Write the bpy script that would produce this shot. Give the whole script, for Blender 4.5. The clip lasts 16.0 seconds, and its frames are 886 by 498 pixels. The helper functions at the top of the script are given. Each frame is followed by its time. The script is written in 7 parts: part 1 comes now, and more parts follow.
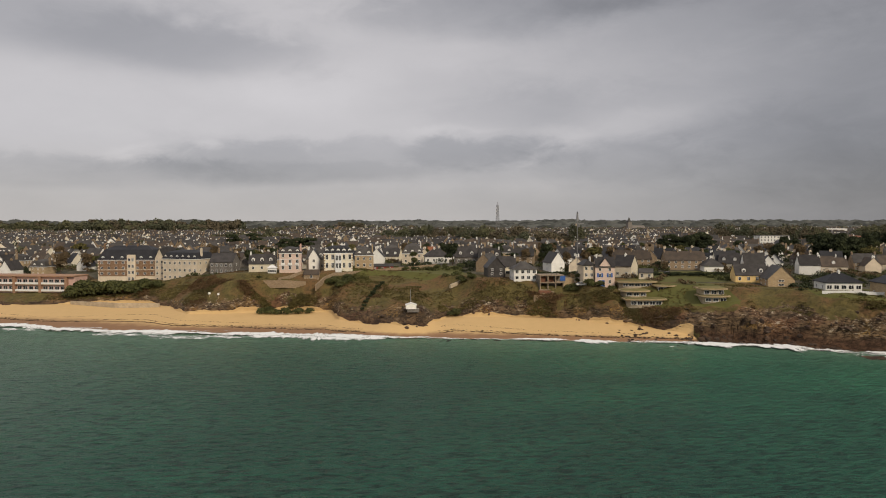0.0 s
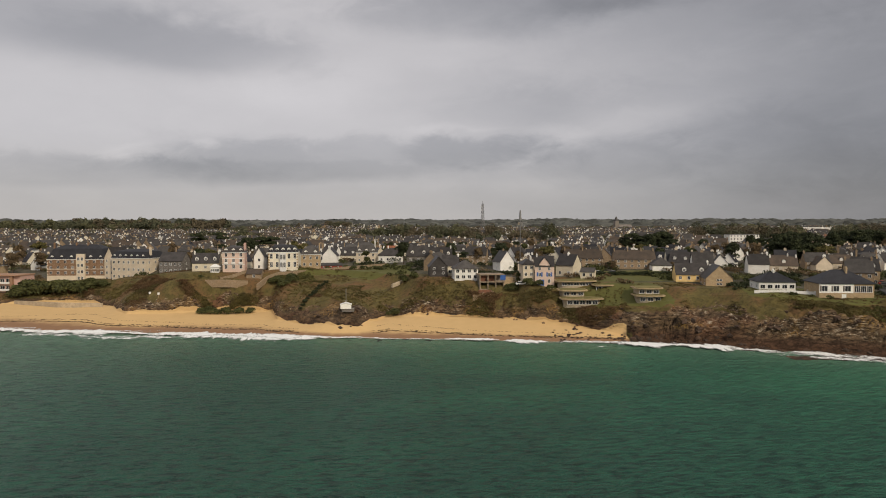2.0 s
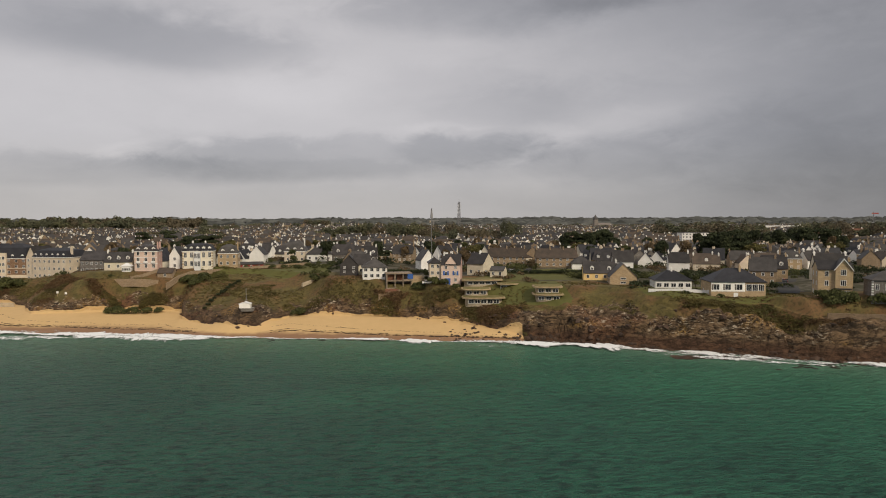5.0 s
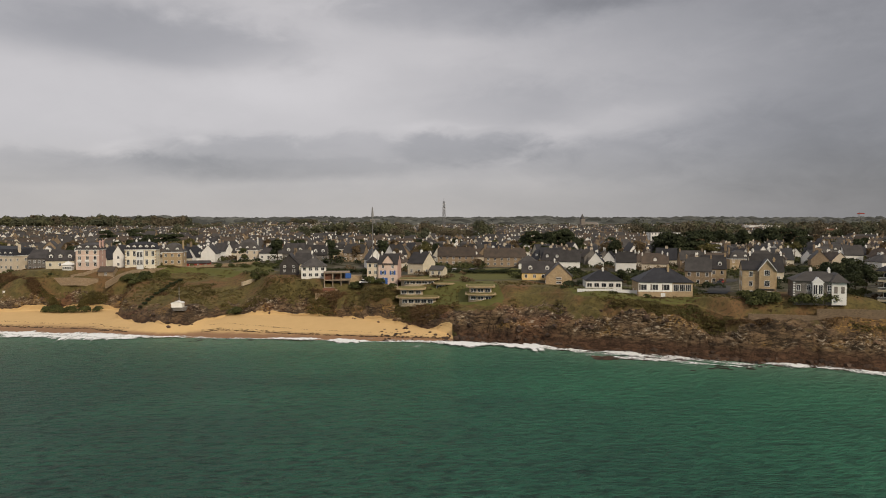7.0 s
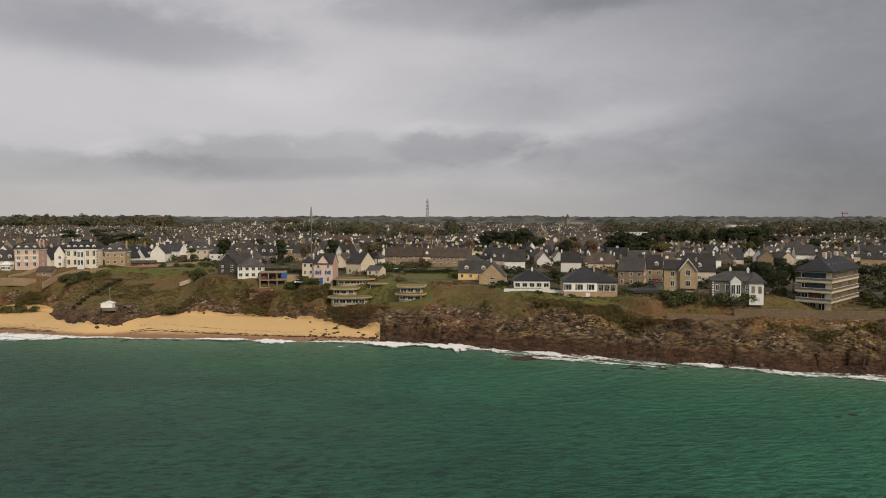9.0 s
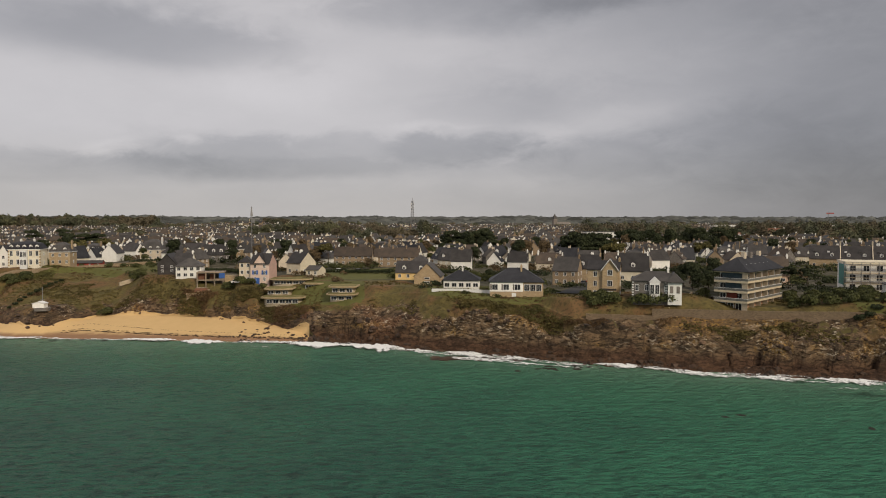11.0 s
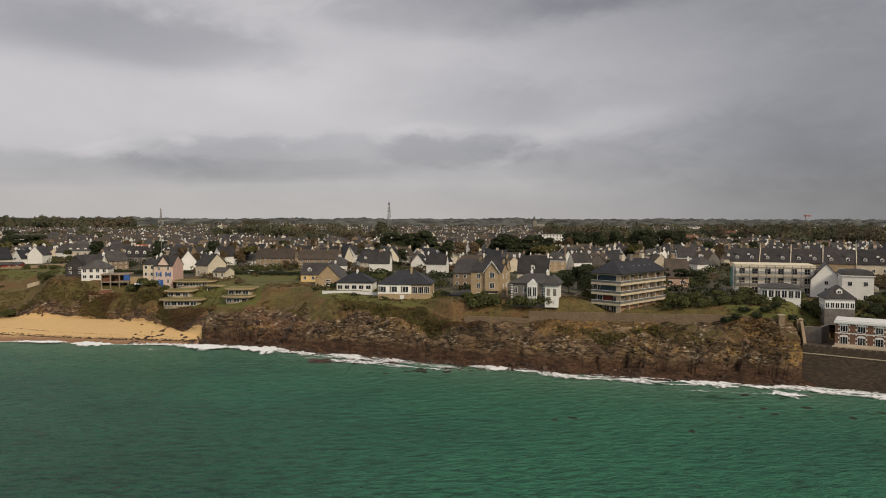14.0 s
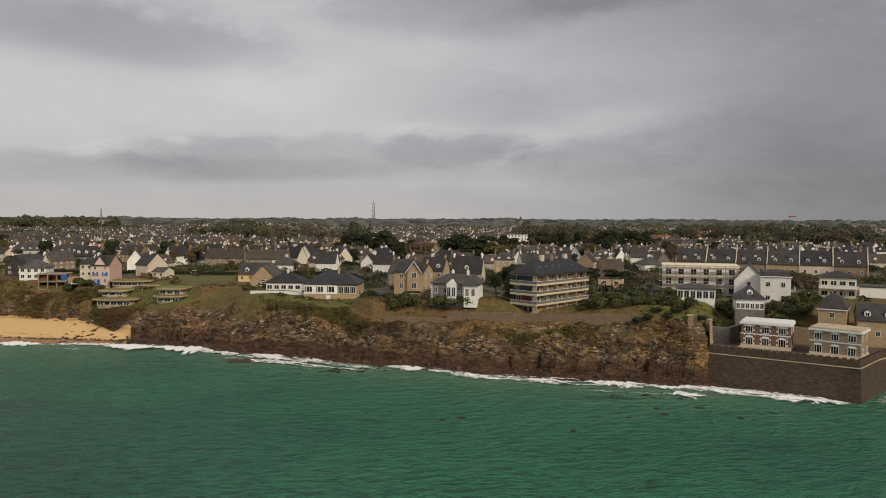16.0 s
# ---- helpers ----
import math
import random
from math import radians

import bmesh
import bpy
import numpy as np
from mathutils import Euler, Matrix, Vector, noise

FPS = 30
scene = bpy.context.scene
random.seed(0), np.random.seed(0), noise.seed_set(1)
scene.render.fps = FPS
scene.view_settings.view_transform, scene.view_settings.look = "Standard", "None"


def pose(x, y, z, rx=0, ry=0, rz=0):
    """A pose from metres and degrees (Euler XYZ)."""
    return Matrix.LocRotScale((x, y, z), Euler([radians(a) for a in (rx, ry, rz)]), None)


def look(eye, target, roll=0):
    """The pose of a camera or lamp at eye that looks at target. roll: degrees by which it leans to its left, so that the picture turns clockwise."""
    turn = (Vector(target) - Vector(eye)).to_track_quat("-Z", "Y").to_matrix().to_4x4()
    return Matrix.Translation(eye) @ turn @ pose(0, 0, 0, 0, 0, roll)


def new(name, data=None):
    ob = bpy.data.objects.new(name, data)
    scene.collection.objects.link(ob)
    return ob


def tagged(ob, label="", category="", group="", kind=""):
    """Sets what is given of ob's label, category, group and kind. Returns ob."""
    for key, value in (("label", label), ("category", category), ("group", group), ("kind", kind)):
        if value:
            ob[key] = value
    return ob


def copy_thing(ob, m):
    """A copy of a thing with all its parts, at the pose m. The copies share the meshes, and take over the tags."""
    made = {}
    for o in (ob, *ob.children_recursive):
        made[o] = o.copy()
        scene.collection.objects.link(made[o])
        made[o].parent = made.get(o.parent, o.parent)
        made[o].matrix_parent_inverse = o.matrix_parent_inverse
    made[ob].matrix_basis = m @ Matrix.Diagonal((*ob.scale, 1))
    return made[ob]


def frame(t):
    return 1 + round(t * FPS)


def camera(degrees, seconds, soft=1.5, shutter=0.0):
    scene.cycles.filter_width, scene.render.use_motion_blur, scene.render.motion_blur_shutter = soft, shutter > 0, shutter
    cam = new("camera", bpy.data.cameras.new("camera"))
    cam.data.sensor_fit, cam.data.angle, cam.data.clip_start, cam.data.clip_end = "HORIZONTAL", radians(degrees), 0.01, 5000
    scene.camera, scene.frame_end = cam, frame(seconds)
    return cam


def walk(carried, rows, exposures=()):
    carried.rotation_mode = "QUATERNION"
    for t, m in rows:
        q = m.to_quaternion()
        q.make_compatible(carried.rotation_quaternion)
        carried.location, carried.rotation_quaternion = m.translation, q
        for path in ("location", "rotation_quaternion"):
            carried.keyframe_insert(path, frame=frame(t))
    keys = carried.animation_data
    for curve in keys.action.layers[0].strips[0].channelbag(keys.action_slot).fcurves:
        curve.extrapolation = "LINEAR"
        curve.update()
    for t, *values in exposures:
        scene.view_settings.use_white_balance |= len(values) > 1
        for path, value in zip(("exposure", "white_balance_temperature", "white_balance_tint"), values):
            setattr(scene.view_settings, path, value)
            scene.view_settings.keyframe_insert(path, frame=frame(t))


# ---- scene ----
cam = camera(66.0, 16.0, soft=1.0)
PATH = [
    (0, (12.053, -1.858, 41.275), (20.653, 97.692, 37.475), -0.10),
    (0.5, (17.848, -1.787, 41.281), (26.498, 97.763, 37.431), -0.20),
    (1, (23.688, -1.663, 41.262), (32.488, 97.887, 37.412), -0.20),
    (1.5, (29.520, -1.506, 41.225), (38.320, 97.994, 37.275), -0.10),
    (2, (35.320, -1.356, 41.164), (44.320, 98.144, 37.214), -0.10),
    (2.5, (41.091, -1.223, 41.112), (50.141, 98.327, 37.112), -0.10),
    (3, (46.887, -1.154, 41.050), (56.087, 98.346, 37.000), -0.10),
    (3.5, (52.675, -1.209, 40.995), (61.925, 98.291, 36.945), -0.10),
    (4, (58.454, -1.368, 40.958), (67.954, 98.082, 36.858), -0.10),
    (6.5, (87.302, -2.028, 40.950), (97.352, 97.372, 36.700), -0.10),
    (7, (93.035, -2.301, 40.941), (103.285, 97.049, 36.641), -0.00),
    (7.5, (98.727, -2.533, 40.918), (109.127, 96.867, 36.618), -0.00),
    (8, (104.476, -2.818, 40.904), (115.076, 96.532, 36.604), -0.00),
    (8.5, (110.219, -3.107, 40.902), (120.969, 96.243, 36.602), -0.00),
    (9, (116.018, -3.528, 40.919), (126.918, 95.772, 36.569), -0.00),
    (11.5, (144.518, -5.957, 40.886), (156.018, 93.293, 36.536), -0.00),
    (12, (150.204, -6.425, 40.888), (161.904, 92.825, 36.588), 0.00),
    (12.5, (155.850, -6.958, 40.902), (167.600, 92.292, 36.702), 0.10),
    (13, (161.500, -7.558, 40.918), (173.450, 91.642, 36.818), 0.10),
    (13.5, (167.141, -8.185, 40.902), (179.091, 91.015, 36.802), 0.10),
    (14, (172.808, -8.897, 40.898), (184.908, 90.303, 36.848), 0.10),
    (14.5, (178.406, -9.645, 40.924), (190.556, 89.505, 36.824), 0.10),
    (15, (183.978, -10.431, 40.947), (196.328, 88.719, 36.897), 0.20),
    (15.5, (189.479, -11.180, 40.978), (201.879, 87.970, 36.928), 0.20),
    (16, (194.990, -11.918, 41.018), (207.640, 87.182, 36.968), 0.20),
]
walk(cam, [(t, look(eye, target, roll)) for t, eye, target, roll in PATH])

# ---- world, sun ----
class Nodes:
    """Short hand for building node trees."""

    def __init__(self, tree):
        self.t = tree
        self.t.nodes.clear()

    def add(self, kind):
        return self.t.nodes.new(kind)

    def mask(self, name):
        n = self.add("ShaderNodeAttribute")
        n.attribute_name = name
        return n.outputs["Fac"]

    def put(self, sock, v):
        if isinstance(v, bpy.types.NodeSocket):
            self.t.links.new(v, sock)
        elif v is not None:
            sock.default_value = v

    def m(self, op, a, b=None, c=None, clamp=False):
        n = self.t.nodes.new("ShaderNodeMath")
        n.operation, n.use_clamp = op, clamp
        for i, v in enumerate((a, b, c)):
            self.put(n.inputs[i], v)
        return n.outputs[0]

    def mix(self, f, a, b):
        n = self.t.nodes.new("ShaderNodeMix")
        n.data_type = "RGBA"
        self.put(n.inputs[0], f)
        self.put(n.inputs[6], a if isinstance(a, bpy.types.NodeSocket) else (*a, 1))
        self.put(n.inputs[7], b if isinstance(b, bpy.types.NodeSocket) else (*b, 1))
        return n.outputs[2]

    def noise(self, vec, scale, detail=4.0, rough=0.55, dist=0.0):
        n = self.t.nodes.new("ShaderNodeTexNoise")
        self.put(n.inputs["Vector"], vec)
        n.inputs["Scale"].default_value, n.inputs["Detail"].default_value = scale, detail
        n.inputs["Roughness"].default_value, n.inputs["Distortion"].default_value = rough, dist
        return n.outputs[0]

    def cell(self, vec, scale):
        """Random tone of each cell of broken rock, and the distance to its seam."""
        out = []
        for kind in ("F1", "DISTANCE_TO_EDGE"):
            n = self.t.nodes.new("ShaderNodeTexVoronoi")
            n.feature = kind
            self.put(n.inputs["Vector"], vec)
            n.inputs["Scale"].default_value = scale
            out.append(n)
        s = self.t.nodes.new("ShaderNodeSeparateColor")
        self.put(s.inputs[0], out[0].outputs["Color"])
        return s.outputs[0], out[1].outputs["Distance"]

    def ramp(self, v, lo, hi):
        n = self.t.nodes.new("ShaderNodeMapRange")
        n.interpolation_type = "SMOOTHSTEP"
        self.put(n.inputs[0], v)
        n.inputs[1].default_value, n.inputs[2].default_value = lo, hi
        return n.outputs[0]

    def m_add(self, vec, value, amount):
        """A vector pushed about by a noise value."""
        n = self.t.nodes.new("ShaderNodeVectorMath")
        n.operation = "ADD"
        self.put(n.inputs[0], vec), self.put(n.inputs[1], self.m("MULTIPLY", value, amount))
        return n.outputs[0]

    def scaled(self, vec, s, rot=(0, 0, 0)):
        n = self.t.nodes.new("ShaderNodeMapping")
        self.put(n.inputs[0], vec)
        n.inputs[2].default_value = rot
        n.inputs[3].default_value = s
        return n.outputs[0]


SUN_ELEV, SUN_AZ = 34.0, 152.0  # degrees; azimuth clockwise from +y

world = bpy.data.worlds.new("overcast_sky")
scene.world = world
world.use_nodes = True
W = Nodes(world.node_tree)
direction = W.add("ShaderNodeTexCoord").outputs["Generated"]
sep = W.add("ShaderNodeSeparateXYZ")
W.put(sep.inputs[0], direction)
az = W.m("MULTIPLY", W.m("ARCTAN2", sep.outputs[0], sep.outputs[1]), 57.2958)
el = W.m("MULTIPLY", W.m("ARCSINE", sep.outputs[2]), 57.2958)
flat_dir = W.scaled(direction, (1, 1, 2.3))
drift = W.m("SUBTRACT", W.noise(flat_dir, 5.0, 5, 0.55), 0.5)
puff = W.m("SUBTRACT", W.noise(W.scaled(flat_dir, (1, 1, 1), (0.4, 0.9, 0.2)), 13.0, 6, 0.6, 0.4), 0.5)
azw, elw = W.m("MULTIPLY_ADD", drift, 7.0, az), W.m("MULTIPLY_ADD", puff, 1.6, el)
grain = W.m("ADD", W.m("MULTIPLY", puff, 0.9), W.m("MULTIPLY", drift, 0.8))


def bank(total, amount, a, e, wide, high, tilt, edge):
    """A cloud bank at azimuth a and elevation e, degrees, with a ragged edge; edge is its softness."""
    da = W.m("SUBTRACT", azw, a)
    de = W.m("SUBTRACT", W.m("SUBTRACT", elw, e), W.m("MULTIPLY", da, tilt))
    q = W.m("SQRT", W.m("ADD", W.m("POWER", W.m("ABSOLUTE", W.m("DIVIDE", da, wide)), 2.0), W.m("POWER", W.m("ABSOLUTE", W.m("DIVIDE", de, high)), 2.0)))
    inside = W.m("SUBTRACT", 1.0, W.ramp(W.m("ADD", q, grain), 1.0 - edge, 1.0 + edge))
    return W.m("MULTIPLY_ADD", inside, amount, total)


cloud = W.m("MULTIPLY_ADD", W.ramp(az, 0.0, 48.0), -0.27, 0.555)
cloud = W.m("MULTIPLY_ADD", W.ramp(el, 16.0, 60.0), 0.10, cloud)
cloud = W.m("MULTIPLY_ADD", W.noise(flat_dir, 3.2, 9, 0.6, 0.3), 0.10, W.m("SUBTRACT", cloud, 0.05))
for row in (
        (-0.1, -21.9, 14.5, 14.2, 2.8, -0.06, 0.5),
        (-0.06, -15.6, 13.5, 9.0, 1.8, 0, 0.45),
        (-0.03, -25.9, 14.1, 9.5, 2.1, 0, 0.5),
        (0.045, -15.6, 9.4, 19.0, 3.8, 0, 0.7),
        (0.035, -7.3, 11.2, 7.1, 2.1, 0, 0.5),
        (-0.12, 9.6, 17.4, 13.8, 2.3, 0.03, 0.4),
        (-0.05, 26.2, 16.1, 12.3, 2.8, 0, 0.6),
        (-0.05, 17.0, 18.5, 15.7, 2.4, 0, 0.5),
        (-0.035, 5.8, 10.7, 9.5, 1.9, 0, 0.6),
        (-0.045, 11.9, 9.5, 7.1, 1.6, 0.08, 0.5),
        (0.015, 21.9, 11.4, 6.2, 2.8, 0.3, 0.6),
        (-0.085, -3.2, 5.1, 16.1, 1.7, 0.03, 0.3),
        (-0.06, 7.7, 6.0, 5.7, 1.7, 0.05, 0.28),
        (-0.06, -23.8, 3.9, 12.8, 1.2, 0, 0.35),
        (-0.035, -11.7, 5.4, 7.1, 1.6, 0, 0.35),
        (-0.035, -5.5, 4.1, 22.8, 0.9, 0, 0.4),
        (0.045, -19.0, 5.4, 2.8, 0.7, 0.1, 0.4),
        (0.05, -14.0, 6.2, 0.9, 0.4, 0, 0.5),
        (0.045, 7.2, 7.5, 5.2, 0.5, -0.02, 0.5),
        (0.04, 14.5, 7.2, 2.4, 0.9, 0, 0.5),
        (0.045, 19.7, 7.7, 5.2, 1.2, 0.25, 0.5),
        (0.02, 26.2, 9.0, 6.6, 1.1, 0.2, 0.6),
        (-0.045, 19.3, 4.8, 7.1, 1.9, 0, 0.4),
        (-0.03, 29.4, 5.3, 10.9, 2.8, 0, 0.6),
        (-0.03, 35.7, 7.9, 8.5, 5.7, 0, 0.7),
        (-0.025, -3.6, 2.1, 38.0, 1.3, 0, 0.7),
        (0.03, 16.1, 3.0, 5.7, 1.4, 0, 0.6),
):
    cloud = bank(cloud, *row)
cloud = W.m("MULTIPLY_ADD", W.m("SUBTRACT", 1.0, W.ramp(el, 0.0, 9.0)), -0.055, cloud)
cloud = W.m("MULTIPLY_ADD", puff, 0.055, cloud)
cloud = W.m("MAXIMUM", cloud, 0.16)
tone = W.mix(W.ramp(cloud, 0.2, 0.62), (0.95, 0.965, 1.04), (1.0, 0.975, 0.99))
low = W.mix(W.ramp(el, 0.0, 7.0), (1.02, 0.99, 0.945), (1.0, 0.99, 1.0))
vm = W.add("ShaderNodeMix")
vm.data_type, vm.blend_type = "RGBA", "MULTIPLY"
vm.inputs[0].default_value = 1.0
W.put(vm.inputs[6], tone), W.put(vm.inputs[7], low)
cover = W.add("ShaderNodeBackground")
W.put(cover.inputs[0], vm.outputs[2]), W.put(cover.inputs[1], cloud)
sky = W.add("ShaderNodeTexSky")
sky.sky_type, sky.sun_disc, sky.sun_elevation, sky.sun_rotation = "NISHITA", False, radians(SUN_ELEV), radians(SUN_AZ)
clear = W.add("ShaderNodeBackground")
W.put(clear.inputs[0], sky.outputs[0])
clear.inputs[1].default_value = 0.06
mixer = W.add("ShaderNodeMixShader")
mixer.inputs[0].default_value = 0.94
W.put(mixer.inputs[1], clear.outputs[0]), W.put(mixer.inputs[2], cover.outputs[0])
W.put(W.add("ShaderNodeOutputWorld").inputs[0], mixer.outputs[0])

sun = new("sun", bpy.data.lights.new("sun", "SUN"))
sun.data.energy, sun.data.angle, sun.data.color = 2.5, radians(12), (1.0, 0.87, 0.69)
sx, sy = math.sin(radians(SUN_AZ)), math.cos(radians(SUN_AZ))
sun.matrix_world = look((sx * 300, sy * 300, 300 * math.tan(radians(SUN_ELEV))), (0, 0, 0))
scene.view_settings.exposure = 0.0


# ---- materials ----
def material(name, base, other=None, rough=0.8, scale=0.6, fine=6.0, bump=0.0, metal=0.0, vary=0.12, island=False, spec=0.3):
    """Two scales of variation between two colours, a little difference between copies, and relief."""
    mt = bpy.data.materials.new(name)
    mt.use_nodes = True
    N = Nodes(mt.node_tree)
    geo = N.add("ShaderNodeNewGeometry")
    pos = geo.outputs["Position"]
    other = other or tuple(c * 0.72 for c in base)
    big, small = N.noise(pos, scale, 3, 0.6), N.noise(pos, fine, 3, 0.65)
    f = N.ramp(N.m("ADD", N.m("MULTIPLY", big, 0.6), N.m("MULTIPLY", small, 0.4)), 0.36, 0.66)
    col = N.mix(f, other, base)
    info = geo.outputs["Random Per Island"] if island else N.add("ShaderNodeObjectInfo").outputs["Random"]
    hsv = N.add("ShaderNodeHueSaturation")
    N.put(hsv.inputs["Value"], N.m("MULTIPLY_ADD", info, 2 * vary, 1 - vary))
    N.put(hsv.inputs["Color"], col)
    p = N.add("ShaderNodeBsdfPrincipled")
    N.put(p.inputs["Base Color"], hsv.outputs[0])
    p.inputs["Roughness"].default_value, p.inputs["Metallic"].default_value = rough, metal
    p.inputs["Specular IOR Level"].default_value = spec
    if bump:
        b = N.add("ShaderNodeBump")
        b.inputs["Strength"].default_value, b.inputs["Distance"].default_value = 0.8, bump
        N.put(b.inputs["Height"], N.m("ADD", big, N.m("MULTIPLY", small, 0.5)))
        N.put(p.inputs["Normal"], b.outputs[0])
    N.put(N.add("ShaderNodeOutputMaterial").inputs[0], p.outputs[0])
    return mt


def masonry(name, base, mortar, bw, bh, vary=0.3):
    """Coursed stone or brick, in real sizes, laid along walls."""
    mt = bpy.data.materials.new(name)
    mt.use_nodes = True
    N = Nodes(mt.node_tree)
    geo = N.add("ShaderNodeNewGeometry")
    sp = N.add("ShaderNodeSeparateXYZ")
    N.put(sp.inputs[0], geo.outputs["Position"])
    side, level, run = (N.add("ShaderNodeVectorMath") for _ in range(3))
    side.operation, level.operation, run.operation = "CROSS_PRODUCT", "NORMALIZE", "DOT_PRODUCT"
    N.put(side.inputs[0], geo.outputs["True Normal"])
    side.inputs[1].default_value = (0, 0, 1)
    N.put(level.inputs[0], side.outputs[0])
    N.put(run.inputs[0], geo.outputs["Position"]), N.put(run.inputs[1], level.outputs[0])
    along = run.outputs["Value"]
    cb = N.add("ShaderNodeCombineXYZ")
    N.put(cb.inputs[0], along), N.put(cb.inputs[1], sp.outputs[2])
    br = N.add("ShaderNodeTexBrick")
    N.put(br.inputs["Vector"], cb.outputs[0])
    br.inputs["Scale"].default_value = 1.0
    br.inputs["Brick Width"].default_value, br.inputs["Row Height"].default_value = bw, bh
    br.inputs["Mortar Size"].default_value = bh * 0.09
    br.inputs["Color1"].default_value = (*base, 1)
    br.inputs["Color2"].default_value = (*[c * (1 - vary) for c in base], 1)
    br.inputs["Mortar"].default_value = (*mortar, 1)
    stain = N.ramp(N.noise(geo.outputs["Position"], 0.5, 5, 0.65), 0.3, 0.72)
    col = N.mix(N.m("MULTIPLY", stain, 0.5), br.outputs[0], tuple(c * 0.6 for c in base))
    p = N.add("ShaderNodeBsdfPrincipled")
    N.put(p.inputs["Base Color"], col)
    p.inputs["Roughness"].default_value = 0.9
    b = N.add("ShaderNodeBump")
    b.inputs["Strength"].default_value, b.inputs["Distance"].default_value = 0.6, 0.03
    N.put(b.inputs["Height"], br.outputs["Fac"])
    b.invert = True
    N.put(p.inputs["Normal"], b.outputs[0])
    N.put(N.add("ShaderNodeOutputMaterial").inputs[0], p.outputs[0])
    return mt


WHITE = material("white_render", (0.85, 0.83, 0.78), (0.74, 0.72, 0.66), 0.85, 0.35, 3.0)
CREAM = material("cream_render", (0.74, 0.66, 0.50), (0.60, 0.53, 0.40), 0.85, 0.35, 3.0)
YELLOW = material("yellow_render", (0.72, 0.50, 0.20), (0.6, 0.43, 0.2), 0.85, 0.35, 3.0)
PALE = material("pale_stucco", (0.68, 0.58, 0.44), (0.54, 0.46, 0.35), 0.85, 0.35, 3.0)
PINK = material("pink_render", (0.66, 0.43, 0.36), (0.55, 0.38, 0.32), 0.85, 0.35, 3.0)
PINK_PALE = material("pale_pink_render", (0.66, 0.50, 0.41), (0.56, 0.43, 0.35), 0.85, 0.35, 3.0)
VILLA_CREAM = material("pale_cream_render", (0.76, 0.70, 0.56), (0.64, 0.58, 0.46), 0.85, 0.35, 3.0)
PEACH = material("peach_render", (0.62, 0.42, 0.29), (0.52, 0.36, 0.26), 0.85, 0.35, 3.0)
STONE = masonry("granite_rubble", (0.33, 0.235, 0.14), (0.36, 0.29, 0.21), 0.62, 0.32)
STONE_PALE = masonry("pale_granite", (0.50, 0.36, 0.20), (0.5, 0.40, 0.28), 0.6, 0.3)
STONE_DARK = masonry("dark_granite", (0.17, 0.15, 0.13), (0.3, 0.28, 0.25), 0.55, 0.3)
BRICK = masonry("red_brick", (0.21, 0.098, 0.055), (0.30, 0.22, 0.16), 0.4, 0.16)
BRICK_BROWN = masonry("brown_brick", (0.27, 0.150, 0.080), (0.4, 0.3, 0.2), 0.4, 0.16)
GARDEN_STONE = masonry("weathered_rubble", (0.235, 0.165, 0.100), (0.20, 0.15, 0.10), 0.55, 0.28, 0.45)
SEAWALL = masonry("weathered_seawall", (0.096, 0.066, 0.041), (0.040, 0.029, 0.020), 0.9, 0.42, 0.6)
SLATE = material("slate", (0.054, 0.048, 0.045), (0.028, 0.025, 0.023), 0.55, 0.4, 5.0, 0.02, vary=0.3)
SLATE_BLACK = material("black_slate", (0.034, 0.034, 0.038), (0.018, 0.018, 0.021), 0.6, 0.4, 5.0, 0.02, vary=0.2)
SLATE_GREY = material("weathered_slate", (0.078, 0.071, 0.064), (0.044, 0.040, 0.037), 0.6, 0.4, 5.0, 0.02, vary=0.3)
SLATE_BROWN = material("mossy_slate", (0.095, 0.070, 0.050), (0.055, 0.043, 0.034), 0.7, 0.4, 5.0, 0.02, vary=0.25)
TILE_RED = material("clay_tile", (0.36, 0.13, 0.06), (0.25, 0.1, 0.05), 0.8, 0.5, 6.0)
CONCRETE = material("concrete", (0.50, 0.41, 0.29), (0.34, 0.28, 0.20), 0.9, 0.5, 4.0, 0.01)
CONCRETE_DARK = material("bare_concrete", (0.25, 0.22, 0.19), (0.16, 0.14, 0.12), 0.9, 0.5, 4.0)
TIMBER = material("weathered_thatch_timber", (0.44, 0.34, 0.20), (0.32, 0.24, 0.14), 0.9, 0.7, 6.0)
ORANGE = material("orange_render", (0.36, 0.21, 0.13), (0.29, 0.18, 0.115), 0.85, 0.5, 3.0)
FRAME = material("white_frame", (0.78, 0.77, 0.74), (0.7, 0.69, 0.66), 0.5, 2.0, 8.0, vary=0.05)
BLUE = material("blue_paint", (0.045, 0.12, 0.38), (0.035, 0.1, 0.3), 0.6, 1.0, 6.0)
RED = material("red_paint", (0.35, 0.055, 0.04), (0.25, 0.045, 0.035), 0.7, 1.0, 6.0)
BARK = material("bark", (0.10, 0.075, 0.055), None, 0.9, 1.0, 8.0)
METAL = material("galvanised_steel", (0.28, 0.27, 0.26), (0.2, 0.2, 0.2), 0.5, 1.0, 6.0, metal=0.5)
DARK_METAL = material("dark_steel", (0.06, 0.058, 0.056), None, 0.6, 1.0, 6.0)
ASPHALT = material("asphalt", (0.075, 0.072, 0.068), (0.05, 0.05, 0.048), 0.9, 0.6, 8.0)
TARP = material("green_netting", (0.10, 0.28, 0.24), (0.08, 0.2, 0.18), 0.8, 1.0, 6.0)
RUST = material("rusty_sheet", (0.20, 0.085, 0.045), (0.12, 0.06, 0.04), 0.85, 0.8, 5.0)
